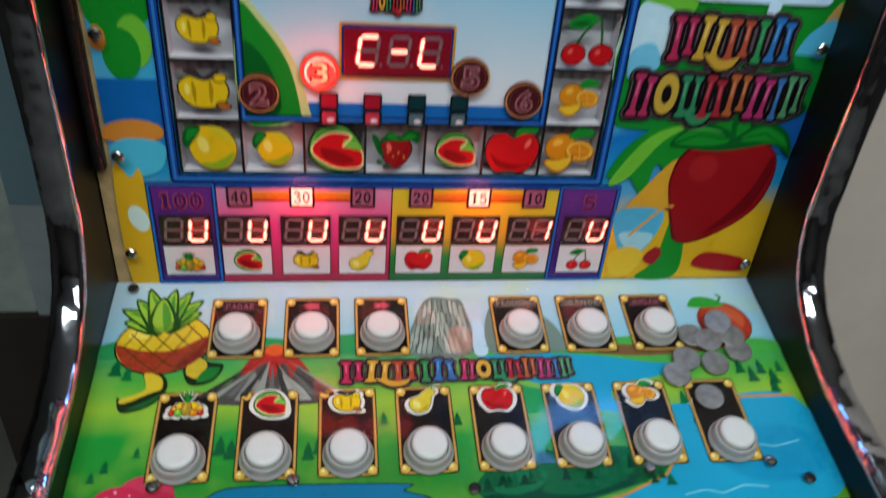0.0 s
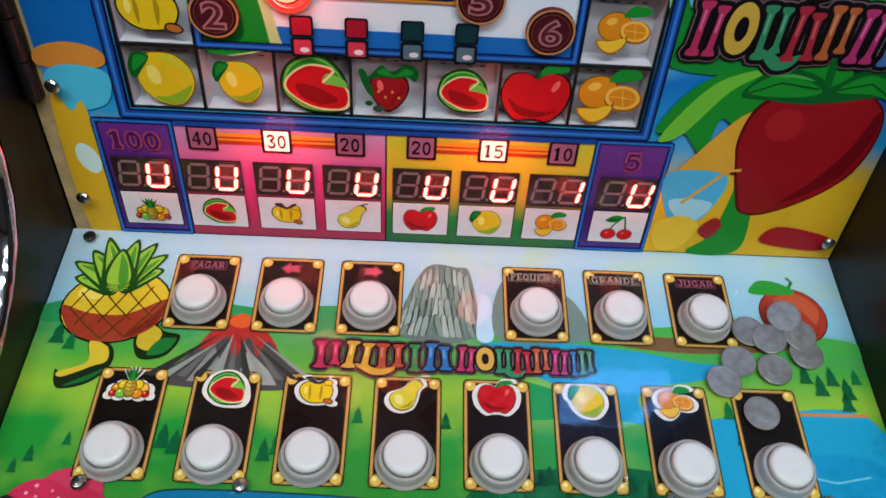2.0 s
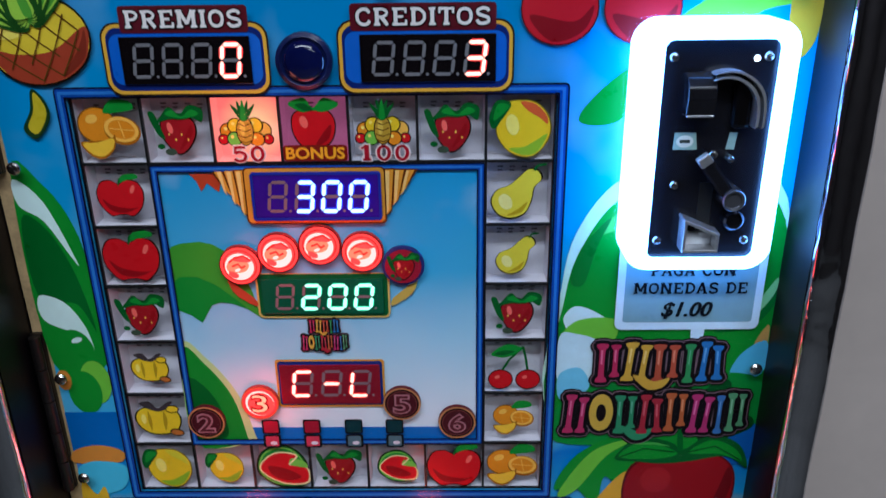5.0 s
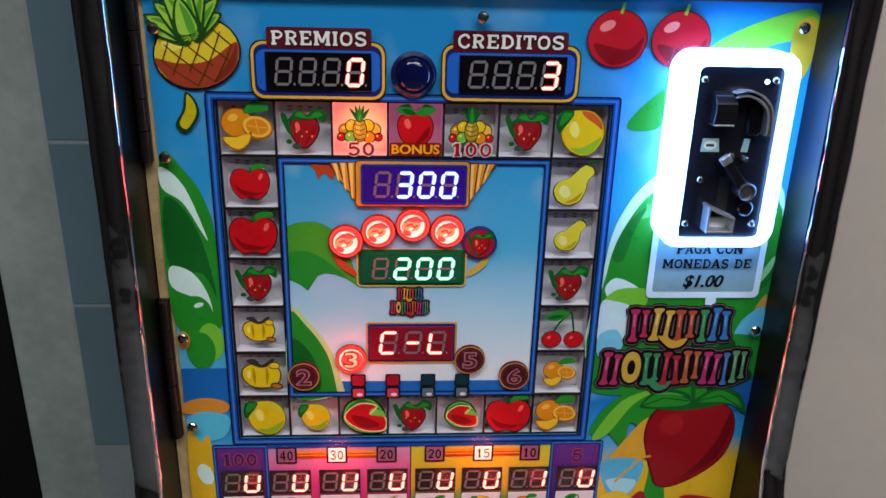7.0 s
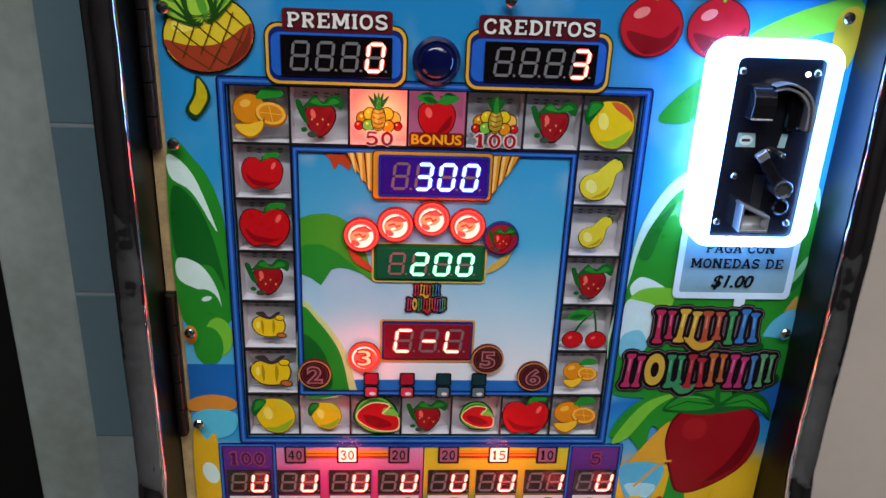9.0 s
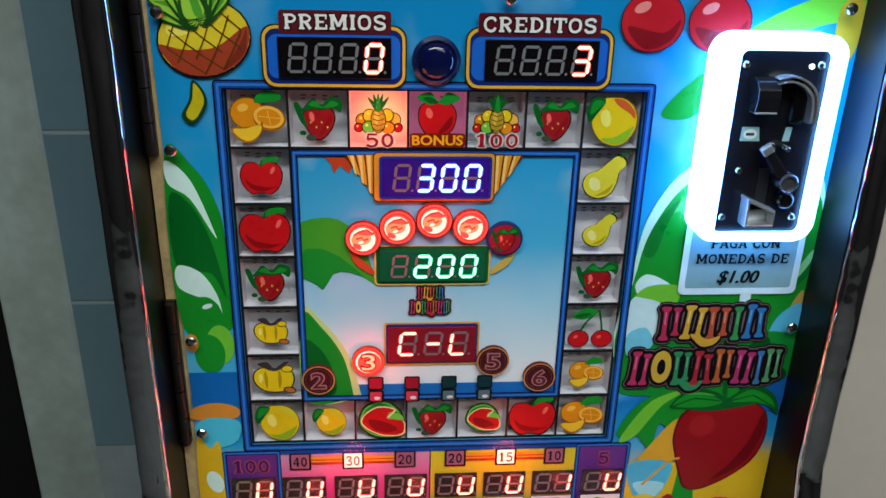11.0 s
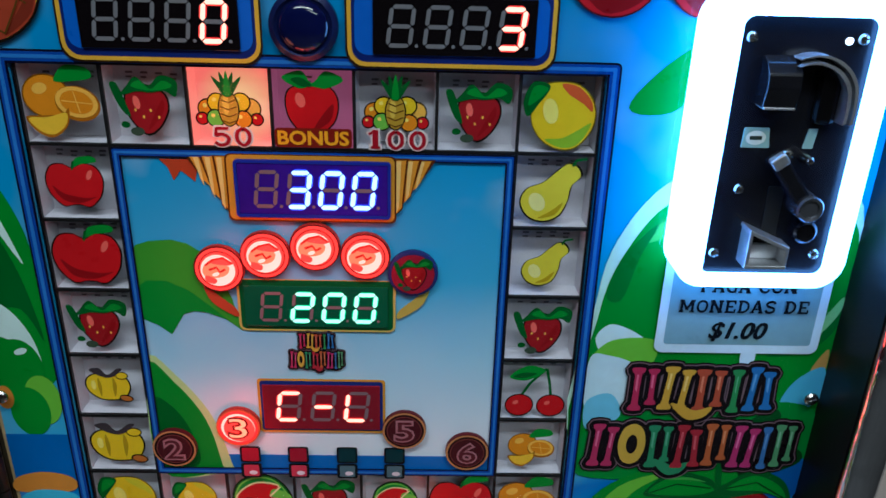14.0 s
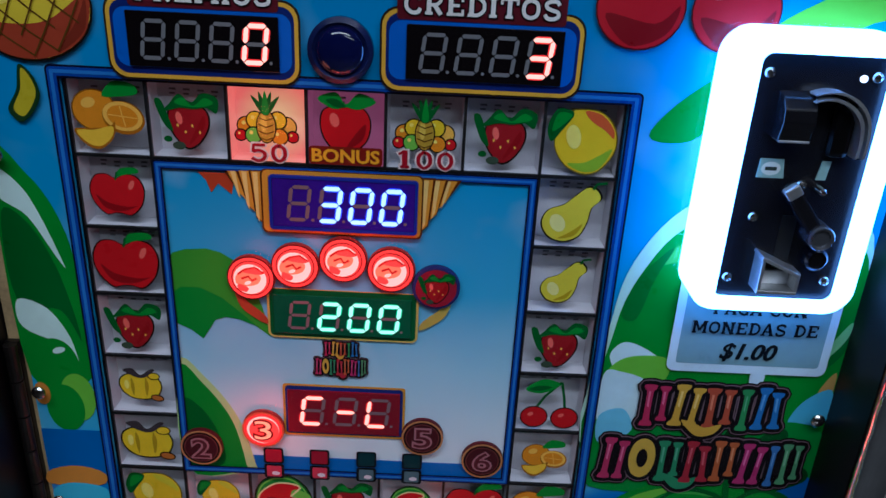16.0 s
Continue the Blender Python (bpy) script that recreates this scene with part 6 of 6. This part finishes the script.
for row in range(4):
    for i in range(11):
        x = -0.0285 + 0.0040 * i + 0.0018 * (row % 2) + 0.0008 * rnd.random()
        top = skyline(x)
        sa = top + (0.0695 - top) * row * 0.24 + 0.002 * rnd.random()
        sb = min(0.0705, sa + (0.0695 - top) * (0.34 + 0.12 * rnd.random()))
        if sb - sa < 0.003 or x > 0.0145:
            continue
        w, lean = 0.0017 + 0.0008 * rnd.random(), 0.0016 * (-1 if x > -0.006 else 1)
        rock = [(x - w * 0.7 - lean, sb), (x - w, (sa + sb) / 2), (x - w * 0.4 + lean, sa + 0.001), (x + w * 0.5 + lean, sa), (x + w, (sa + sb) / 2), (x + w * 0.8 - lean, sb)]
        face = [(px + 0.0005, ps + 0.0002) if px < x else (px - 0.0007, ps + 0.0006) for px, ps in rock]
        ridges += [(flip(soft(rock, 3)), g("35463f")), (flip(soft(face, 3)), g(("8fa79c", "a6bcb2", "6f877d", "9ab2a8", "7f978c")[(i * 2 + row * 3) % 5]))]
for i in range(11):
    f = (i - 5) / 5
    xa, xb = -0.125 + 0.009 * f, -0.125 + 0.046 * f
    ridges.append((flip([(xa, 0.074 + 0.004 * (i % 2)), (xb - 0.002, 0.103), (xb + 0.0025 + rnd.random() * 0.002, 0.104)]), g(("343634", "959d96", "666a68")[i % 3])))
trees = []
for x, s, k in [(0.1016, 0.1682, 1), (0.1086, 0.1612, 1.2), (0.1143, 0.1702, 1), (0.0969, 0.1582, 0.9), (0.1213, 0.1652, 0.9), (0.2130, 0.0876, 1), (0.2207, 0.0947, 1.1), (0.2288, 0.0886, 1), (0.2364, 0.0967, 1.1), (0.2436, 0.0886, 0.8), (0.2341, 0.1048, 1), (-0.1544, 0.1391, 1.1), (-0.1474, 0.1422, 1.1), (-0.0993, 0.1452, 1), (-0.0924, 0.1411, 1.1), (-0.0502, 0.1230, 0.8), (-0.0009, 0.1250, 0.8), (-0.2219, 0.1512, 0.7), (-0.2044, 0.1422, 0.6), (-0.2287, 0.1582, 0.6), (-0.2284, 0.0774, 1.1), (-0.2203, 0.0825, 0.9), (0.1619, 0.1129, 0.9), (0.1663, 0.1291, 0.8), (0.0290, 0.0886, 1.0)]:
    w, hh = 0.0042 * k, 0.0065 * k
    trees.append(([(x - w, -s - hh), (x - w * 0.5, -s - hh * 0.2), (x - w * 0.7, -s - hh * 0.1), (x, -s + hh), (x + w * 0.7, -s - hh * 0.1), (x + w * 0.5, -s - hh * 0.2), (x + w, -s - hh)], g("0f5f34" if rnd.random() < 0.6 else "14703a")))
deck_art += firs
art("landscape_print", deck_art, DOWN, 0.00008, deck)
for i, r_ in enumerate(ridges):
    art("ridge_print", [r_], DOWN, 0.0021 + 0.000012 * i, deck)
for t_ in trees:
    art("tree_print", [t_], DOWN, 0.0020, deck)
art("pineapple_print", moved(fruit("pineapple", g), -0.2006, -0.0573, 0.0315, 8), DOWN, 0.0004, deck)
art("leaf_print", [(flip(soft([(-0.184, 0.074), (-0.176, 0.068), (-0.168, 0.074), (-0.158, 0.077), (-0.164, 0.090), (-0.178, 0.093), (-0.184, 0.084)])), g("1c2a14")), (flip(soft([(-0.182, 0.075), (-0.176, 0.070), (-0.169, 0.076), (-0.174, 0.087), (-0.182, 0.084)])), g("d0b830")), (flip(soft([(-0.170, 0.080), (-0.160, 0.079), (-0.165, 0.088), (-0.175, 0.090)])), g("1f7a30"))], DOWN, 0.0004, deck)
art("leaf_print", [(flip(soft([(-0.2105, 0.0805), (-0.1965, 0.0845), (-0.1934, 0.0967), (-0.2030, 0.1089), (-0.2197, 0.1129), (-0.2239, 0.1008), (-0.2179, 0.1048), (-0.2062, 0.0977)])), g("1c2a14")), (flip(soft([(-0.2094, 0.0825), (-0.1985, 0.0855), (-0.1964, 0.0947), (-0.2042, 0.0988), (-0.2189, 0.1059), (-0.2219, 0.1028), (-0.2072, 0.0957)])), g("d8c030")), (flip(soft([(-0.2168, 0.1114), (-0.2041, 0.1074), (-0.1953, 0.0988), (-0.2022, 0.1028)])), g("1a6a30"))], DOWN, 0.0004, deck)
berries = [(flip(ell(-0.1951, 0.1712, 0.017, 0.013)), g("cc3a5a")), (flip(ell(-0.2102, 0.1776, 0.0165, 0.0125)), g("c82a50")), (flip(ell(-0.1901, 0.1806, 0.0170, 0.0115)), g("c02a4a"))]
for i in range(22):
    a, r = rnd.random() * 6.28, math.sqrt(rnd.random())
    c = ((-0.2102, 0.1776), (-0.1901, 0.1806), (-0.1951, 0.1732))[i % 3]
    berries.append((flip(ell(c[0] + 0.013 * r * math.cos(a), c[1] + 0.009 * r * math.sin(a), 0.0006 + 0.0005 * rnd.random(), n=8)), g("e89aac")))
art("berry_print", berries, DOWN, 0.0023, deck)
mango = [(flip(ell(0.2170, 0.0465, 0.0215, 0.0205, 8)), g("4a1410")), (flip(ell(0.2170, 0.0465, 0.0208, 0.0198, 8)), g("b03a26")), (flip(soft([(0.206, 0.036), (0.222, 0.030), (0.234, 0.040), (0.230, 0.052), (0.222, 0.042)])), g("c45a36")), (flip(soft([(0.200, 0.056), (0.214, 0.064), (0.230, 0.060), (0.218, 0.058)])), g("7e2418")), (flip(line([(0.218, 0.027), (0.222, 0.021), (0.219, 0.018)], 0.0022)), g("2f7a34")), (flip(soft([(0.192, 0.0305), (0.2, 0.021), (0.214, 0.0225), (0.222, 0.0295), (0.208, 0.0315)])), g("2f9a34"))]
art("red_fruit_print", mango, DOWN, 0.0004, deck)
wordmark(-0.0788, -0.0962, 0.0024, -0.0759, 5, DOWN, 0.0026, deck, g)
wordmark(0.0052, -0.0952, 0.0866, -0.0769, 8, DOWN, 0.0026, deck, g, swash=3)

# ---- button cards and push buttons ----
RING_MAT = bpy.data.materials.new("clear_grey_button_ring")
RING_MAT.use_nodes = True
rb = RING_MAT.node_tree.nodes["Principled BSDF"]
rb.inputs["Base Color"].default_value = (0.80, 0.78, 0.76, 1)
rb.inputs["Roughness"].default_value = 0.2
rb.inputs["Transmission Weight"].default_value = 0.6
rb.inputs["IOR"].default_value = 1.45


def mesh_of(name, bm, mat):
    data = bpy.data.meshes.new(name)
    bmesh.ops.recalc_face_normals(bm, faces=bm.faces)
    bm.to_mesh(data)
    bm.free()
    data.materials.append(mat)
    for p in data.polygons:
        p.use_smooth = True
    return data


RING = mesh_of("ring", lathe([(0.0164, 0.0), (0.0164, 0.0010), (0.0160, 0.0019), (0.0151, 0.0024), (0.0149, 0.0040), (0.0145, 0.0078), (0.0139, 0.0090), (0.0128, 0.0092), (0.0121, 0.0084), (0.0118, 0.0060)], 40), RING_MAT)
CAP = mesh_of("cap", lathe([(0.0115, 0.0050), (0.0115, 0.0108), (0.0110, 0.0120), (0.0092, 0.0127), (0.0045, 0.0124), (0.0002, 0.0122)], 40), CAP_WHITE)


def card(cx, s0, s1, w, by, mark, label):
    shapes = [(rrect(cx - w / 2, -s1, cx + w / 2, -s0, 0.0028), g("1a120c")), (rrect(cx - w / 2 + 0.0007, -s1 + 0.0007, cx + w / 2 - 0.0007, -s0 - 0.0007, 0.0024), g("c89a50")), (rrect(cx - w / 2 + 0.0022, -s1 + 0.0022, cx + w / 2 - 0.0022, -s0 - 0.0022, 0.0008), g("5a3a1a")), (rrect(cx - w / 2 + 0.0028, -s1 + 0.0028, cx + w / 2 - 0.0028, -s0 - 0.0028, 0.0006), g("15100e"))]
    for dx in (-1, 1):
        for sy in (s0 + 0.0042, s1 - 0.0042):
            x = cx + dx * (w / 2 - 0.0042)
            shapes += [(ell(x, -sy, 0.0036, n=16), g("6a4412")), (ell(x, -sy, 0.0031, n=16), g("e0b850")), (ell(x - 0.0006, -sy + 0.0008, 0.0013, n=10), g("f6e2a0"))]
    ob = art("button_card", shapes, DOWN, 0.0026, machine, label)
    if mark in ("mixed", "melon", "pepper", "pear", "apple", "lemon", "orange"):
        shapes = fruit(mark, g)
        white = g("e8e4dc")
        halo = [([(cx + (x - cx) * 1.12, z) for x, z in o], white) for o, _ in moved(shapes, cx, -s0 - 0.0115, 0.0122)]
        art("sticker_edge", halo, DOWN, 0.0034, ob)
        art("fruit_print", moved(shapes, cx, -s0 - 0.0115, 0.0108), DOWN, 0.0060 if mark == "mixed" else 0.0048, ob)
    elif mark == "arrow":
        d = -1 if cx < -0.08 else 1
        for k, mat, up in ((1.0, "7a2a3a", 0.0040), (0.78, "c05062", 0.0043)):
            art("arrow_print", [([(cx + d * k * px, -s0 - 0.0085 + k * pz) for px, pz in ((0.0075, 0.0), (0.0012, 0.0052), (0.0012, 0.0028), (-0.0065, 0.0030), (-0.0050, 0.0), (-0.0065, -0.0030), (0.0012, -0.0028), (0.0012, -0.0052))], g(mat))], DOWN, up, ob)
    elif mark:
        red = mark in ("PAGAR", "JUGAR")
        wide = w * {"PAGAR": 0.54, "JUGAR": 0.60}.get(mark, 0.76)
        art("word_plate", [(rrect(cx - wide / 2 - 0.0010, -s0 - 0.0113, cx + wide / 2 + 0.0010, -s0 - 0.0050, 0.0008), g("84485a" if red else "8a7c72")), (rrect(cx - wide / 2 - 0.0006, -s0 - 0.0109, cx + wide / 2 + 0.0006, -s0 - 0.0054, 0.0006), g("2a1418" if red else "241c18"))], DOWN, 0.0036, ob)
        slab_lettering(mark.replace("Ñ", "N"), cx, -s0 - 0.0081, 0.0048, wide - 0.0006, g("9a5666" if red else "9a8e84"), DOWN, 0.0043, ob)
        if "Ñ" in mark:
            art("tilde_print", [([(cx + 0.0048, -s0 - 0.0050), (cx + 0.0078, -s0 - 0.0050), (cx + 0.0078, -s0 - 0.0055), (cx + 0.0048, -s0 - 0.0055)], g("9a8e84"))], DOWN, 0.0044, ob)
    button = new("push_button")
    button.parent, button.matrix_parent_inverse, button.matrix_basis = machine, WORLD[machine].inverted(), on_slope(cx, by, 0.0034)
    WORLD[button] = button.matrix_basis.copy()
    part("ring", RING, RING_MAT, button, m=WORLD[button])
    part("cap", CAP, CAP_WHITE, button, m=WORLD[button])
    tagged(button, "round white push button in a clear ring")


for x, mk in zip((-0.1510, -0.0987, -0.0483, 0.0538, 0.1056, 0.1577), ("PAGAR", "arrow", "arrow", "PEQUEÑO", "GRANDE", "JUGAR")):
    card(x, 0.0181, 0.0727, 0.0398, 0.0542, mk, "black and gold card round a button")
for x, mk in zip((-0.1780, -0.1254, -0.0741, -0.0228, 0.0281, 0.0794, 0.1312, 0.1839), ("mixed", "melon", "pepper", "pear", "apple", "lemon", "orange", "")):
    card(x, 0.0990, 0.1649, 0.0386, 0.1505, mk, "black and gold card with a printed fruit and a button")

for x, s in ((-0.1908, 0.1674), (-0.1078, 0.1665), (0.1207, 0.1681), (0.2053, 0.1667)):
    part("screw", SCREW, STEEL, machine, "bright cross-head screw", m=on_slope(x, s, 0.0037))
for x, s in ((0.0041, 0.1774), (-0.2243, 0.1791), (0.2275, 0.1801), (-0.2282, 0.0095)):
    part("screw_cap", lathe([(0.0038, 0.0), (0.0038, 0.0012), (0.0024, 0.0018), (0.0001, 0.0018)], 18), plain("dark_screw_cap", "262420", 0.4, 0.4), machine, m=on_slope(x, s, 0.0037))

# clear sheet over the deck
bm = bmesh.new()
bm.faces.new([bm.verts.new((x, y, 0.0036)) for x, y in ((LEFT + 0.001, -LEN), (RIGHT - 0.001, -LEN), (RIGHT - 0.001, -0.007), (LEFT + 0.001, -0.007))])
cover = part("clear_sheet", bm, DECK_CLEAR, machine, "clear acrylic sheet over the button panel", m=DOWN)
cover.visible_shadow = False

# ---- lower door ----
FY = -0.1860
z_front = CREASE - SLOPE * LEN / H
door_mat = graded("door_print", [(0.0, "160822"), (0.6, "100f30"), (0.86, "101c46"), (1.0, "122a58")], 2, 0.81, 0.925, 0.25)
part("front_rail", box(LEFT + 0.001, FY, z_front - 0.016, RIGHT - 0.001, FY + 0.02, z_front - 0.0055), BLACK_BOARD, machine)
door = part("lower_door", box(LEFT + 0.001, FY + 0.001, 0.06, RIGHT - 0.001, FY + 0.018, z_front - 0.0175, 0.001), door_mat, machine, "blue printed lower door")
FRONT = Matrix.Translation((0, FY + 0.0008, 0)) @ UP
art("blue_door_print", [(rrect(LEFT + 0.003, 0.82, -0.190, z_front - 0.019, 0.001), ink("2a86b4"))], FRONT, 0.0, door)
art("purple_door_print", [(rrect(0.235, 0.80, RIGHT - 0.003, z_front - 0.030, 0.001), ink("6a1a8a"))], FRONT, 0.0, door)
part("lit_panel", prism(soft([(0.128, 0.81), (0.135, 0.868), (0.150, 0.886), (0.20, 0.889), (0.222, 0.882), (0.230, 0.86), (0.232, 0.81)]), FY - 0.003, FY), TRAY_LIGHT, door, "glowing violet white lamp panel")
part("tray_mouth", prism(rrect(-0.06, 0.72, 0.10, 0.845, 0.01), FY - 0.0015, FY + 0.0005), plain("mouth_black", "060508", 0.4), door)
for x0, x1, n in ((-0.205, -0.098, 6), (0.106, 0.228, 5)):
    hinge = part("hinge", box(x0, FY - 0.0018, z_front - 0.030, x1, FY - 0.0002, z_front - 0.010, 0.0003), DARK_STEEL, machine, "worn steel hinge with rolled knuckles")
    for i in range(n):
        a, b = x0 + (x1 - x0) * i / n + 0.0006, x0 + (x1 - x0) * (i + 1) / n - 0.0006
        k = lathe([(0.0046, a), (0.0046, b)], 16)
        part("knuckle", k, HINGE_STEEL if i % 2 == 0 else DARK_STEEL, hinge, m=Matrix.Translation((0, FY - 0.0062, z_front - 0.0175)) @ pose(0, 0, 0, 0, 90, 0))
for x, z in ((-0.231, 0.901), (0.238, 0.905), (0.14, 0.889), (0.19, 0.891)):
    part("screw", SMALL, DARK_STEEL, door, m=Matrix.Translation((x, FY + 0.0008, z)) @ UPR)

# ---- coins left lying on the panel ----
COIN_MAT = plain("worn_coin_metal", "a29e98", 0.34, 0.55, 0.3, 160, 0.3, "807c76")
COIN = bpy.data.meshes.new("coin")
cb = lathe([(0.0098, 0.0), (0.0102, 0.0003), (0.0102, 0.0013), (0.0098, 0.0016), (0.0091, 0.0016), (0.0089, 0.0013), (0.0052, 0.0013), (0.0050, 0.00145), (0.0001, 0.00145)], 36)
bmesh.ops.recalc_face_normals(cb, faces=cb.faces)
cb.to_mesh(COIN)
cb.free()
COIN.materials.append(COIN_MAT)
pile = [(0.1837, 0.0616, 0), (0.1729, 0.0828, 0), (0.1938, 0.0873, 0), (0.1616, 0.0964, 0), (0.2158, 0.0761, 0), (0.1943, 0.0677, 1), (0.2138, 0.0640, 1), (0.2064, 0.0521, 2), (0.1794, 0.1158, 0)]
for i, (x, s, level) in enumerate(pile):
    c = new("coin", COIN)
    tilt = (level * 3.5 * (1 if i % 2 else -1), level * 3, i * 40)
    c.matrix_basis = on_slope(x, s, 0.0038 + 0.0019 * level) @ pose(0, 0, 0, *tilt)
    tagged(c, "worn silver coin lying on the printed button panel", "coin", "coins on the button panel")

# ---- small lamps added in front of lit windows and digits, imitating their spill ----
spill = [("red", (1.0, 0.10, 0.07), 0.052, -0.1052, 1.0413), ("red", (1.0, 0.12, 0.05), 0.052, 0.0218, 1.0413), ("red", (1.0, 0.06, 0.05), 0.040, -0.0913, 1.1351), ("amber", (1.0, 0.25, 0.12), 0.022, -0.082, 1.3260)]
spill += [("red", (1.0, 0.06, 0.05), 0.032, x, z) for x, z in ((-0.0937, 1.2384), (-0.0686, 1.2469), (-0.0419, 1.2520), (-0.0151, 1.2471))]
for n, col, watts, x, z in spill:
    lamp(n + "_lamp_spill", "POINT", watts, col, Matrix.Translation((x, -0.020, z)), 0.012)
for i in range(8):
    lamp("red_digit_spill", "POINT", 0.009, (1.0, 0.06, 0.04), Matrix.Translation((centers[i] + 0.008, -0.012, 1.011)), 0.008)
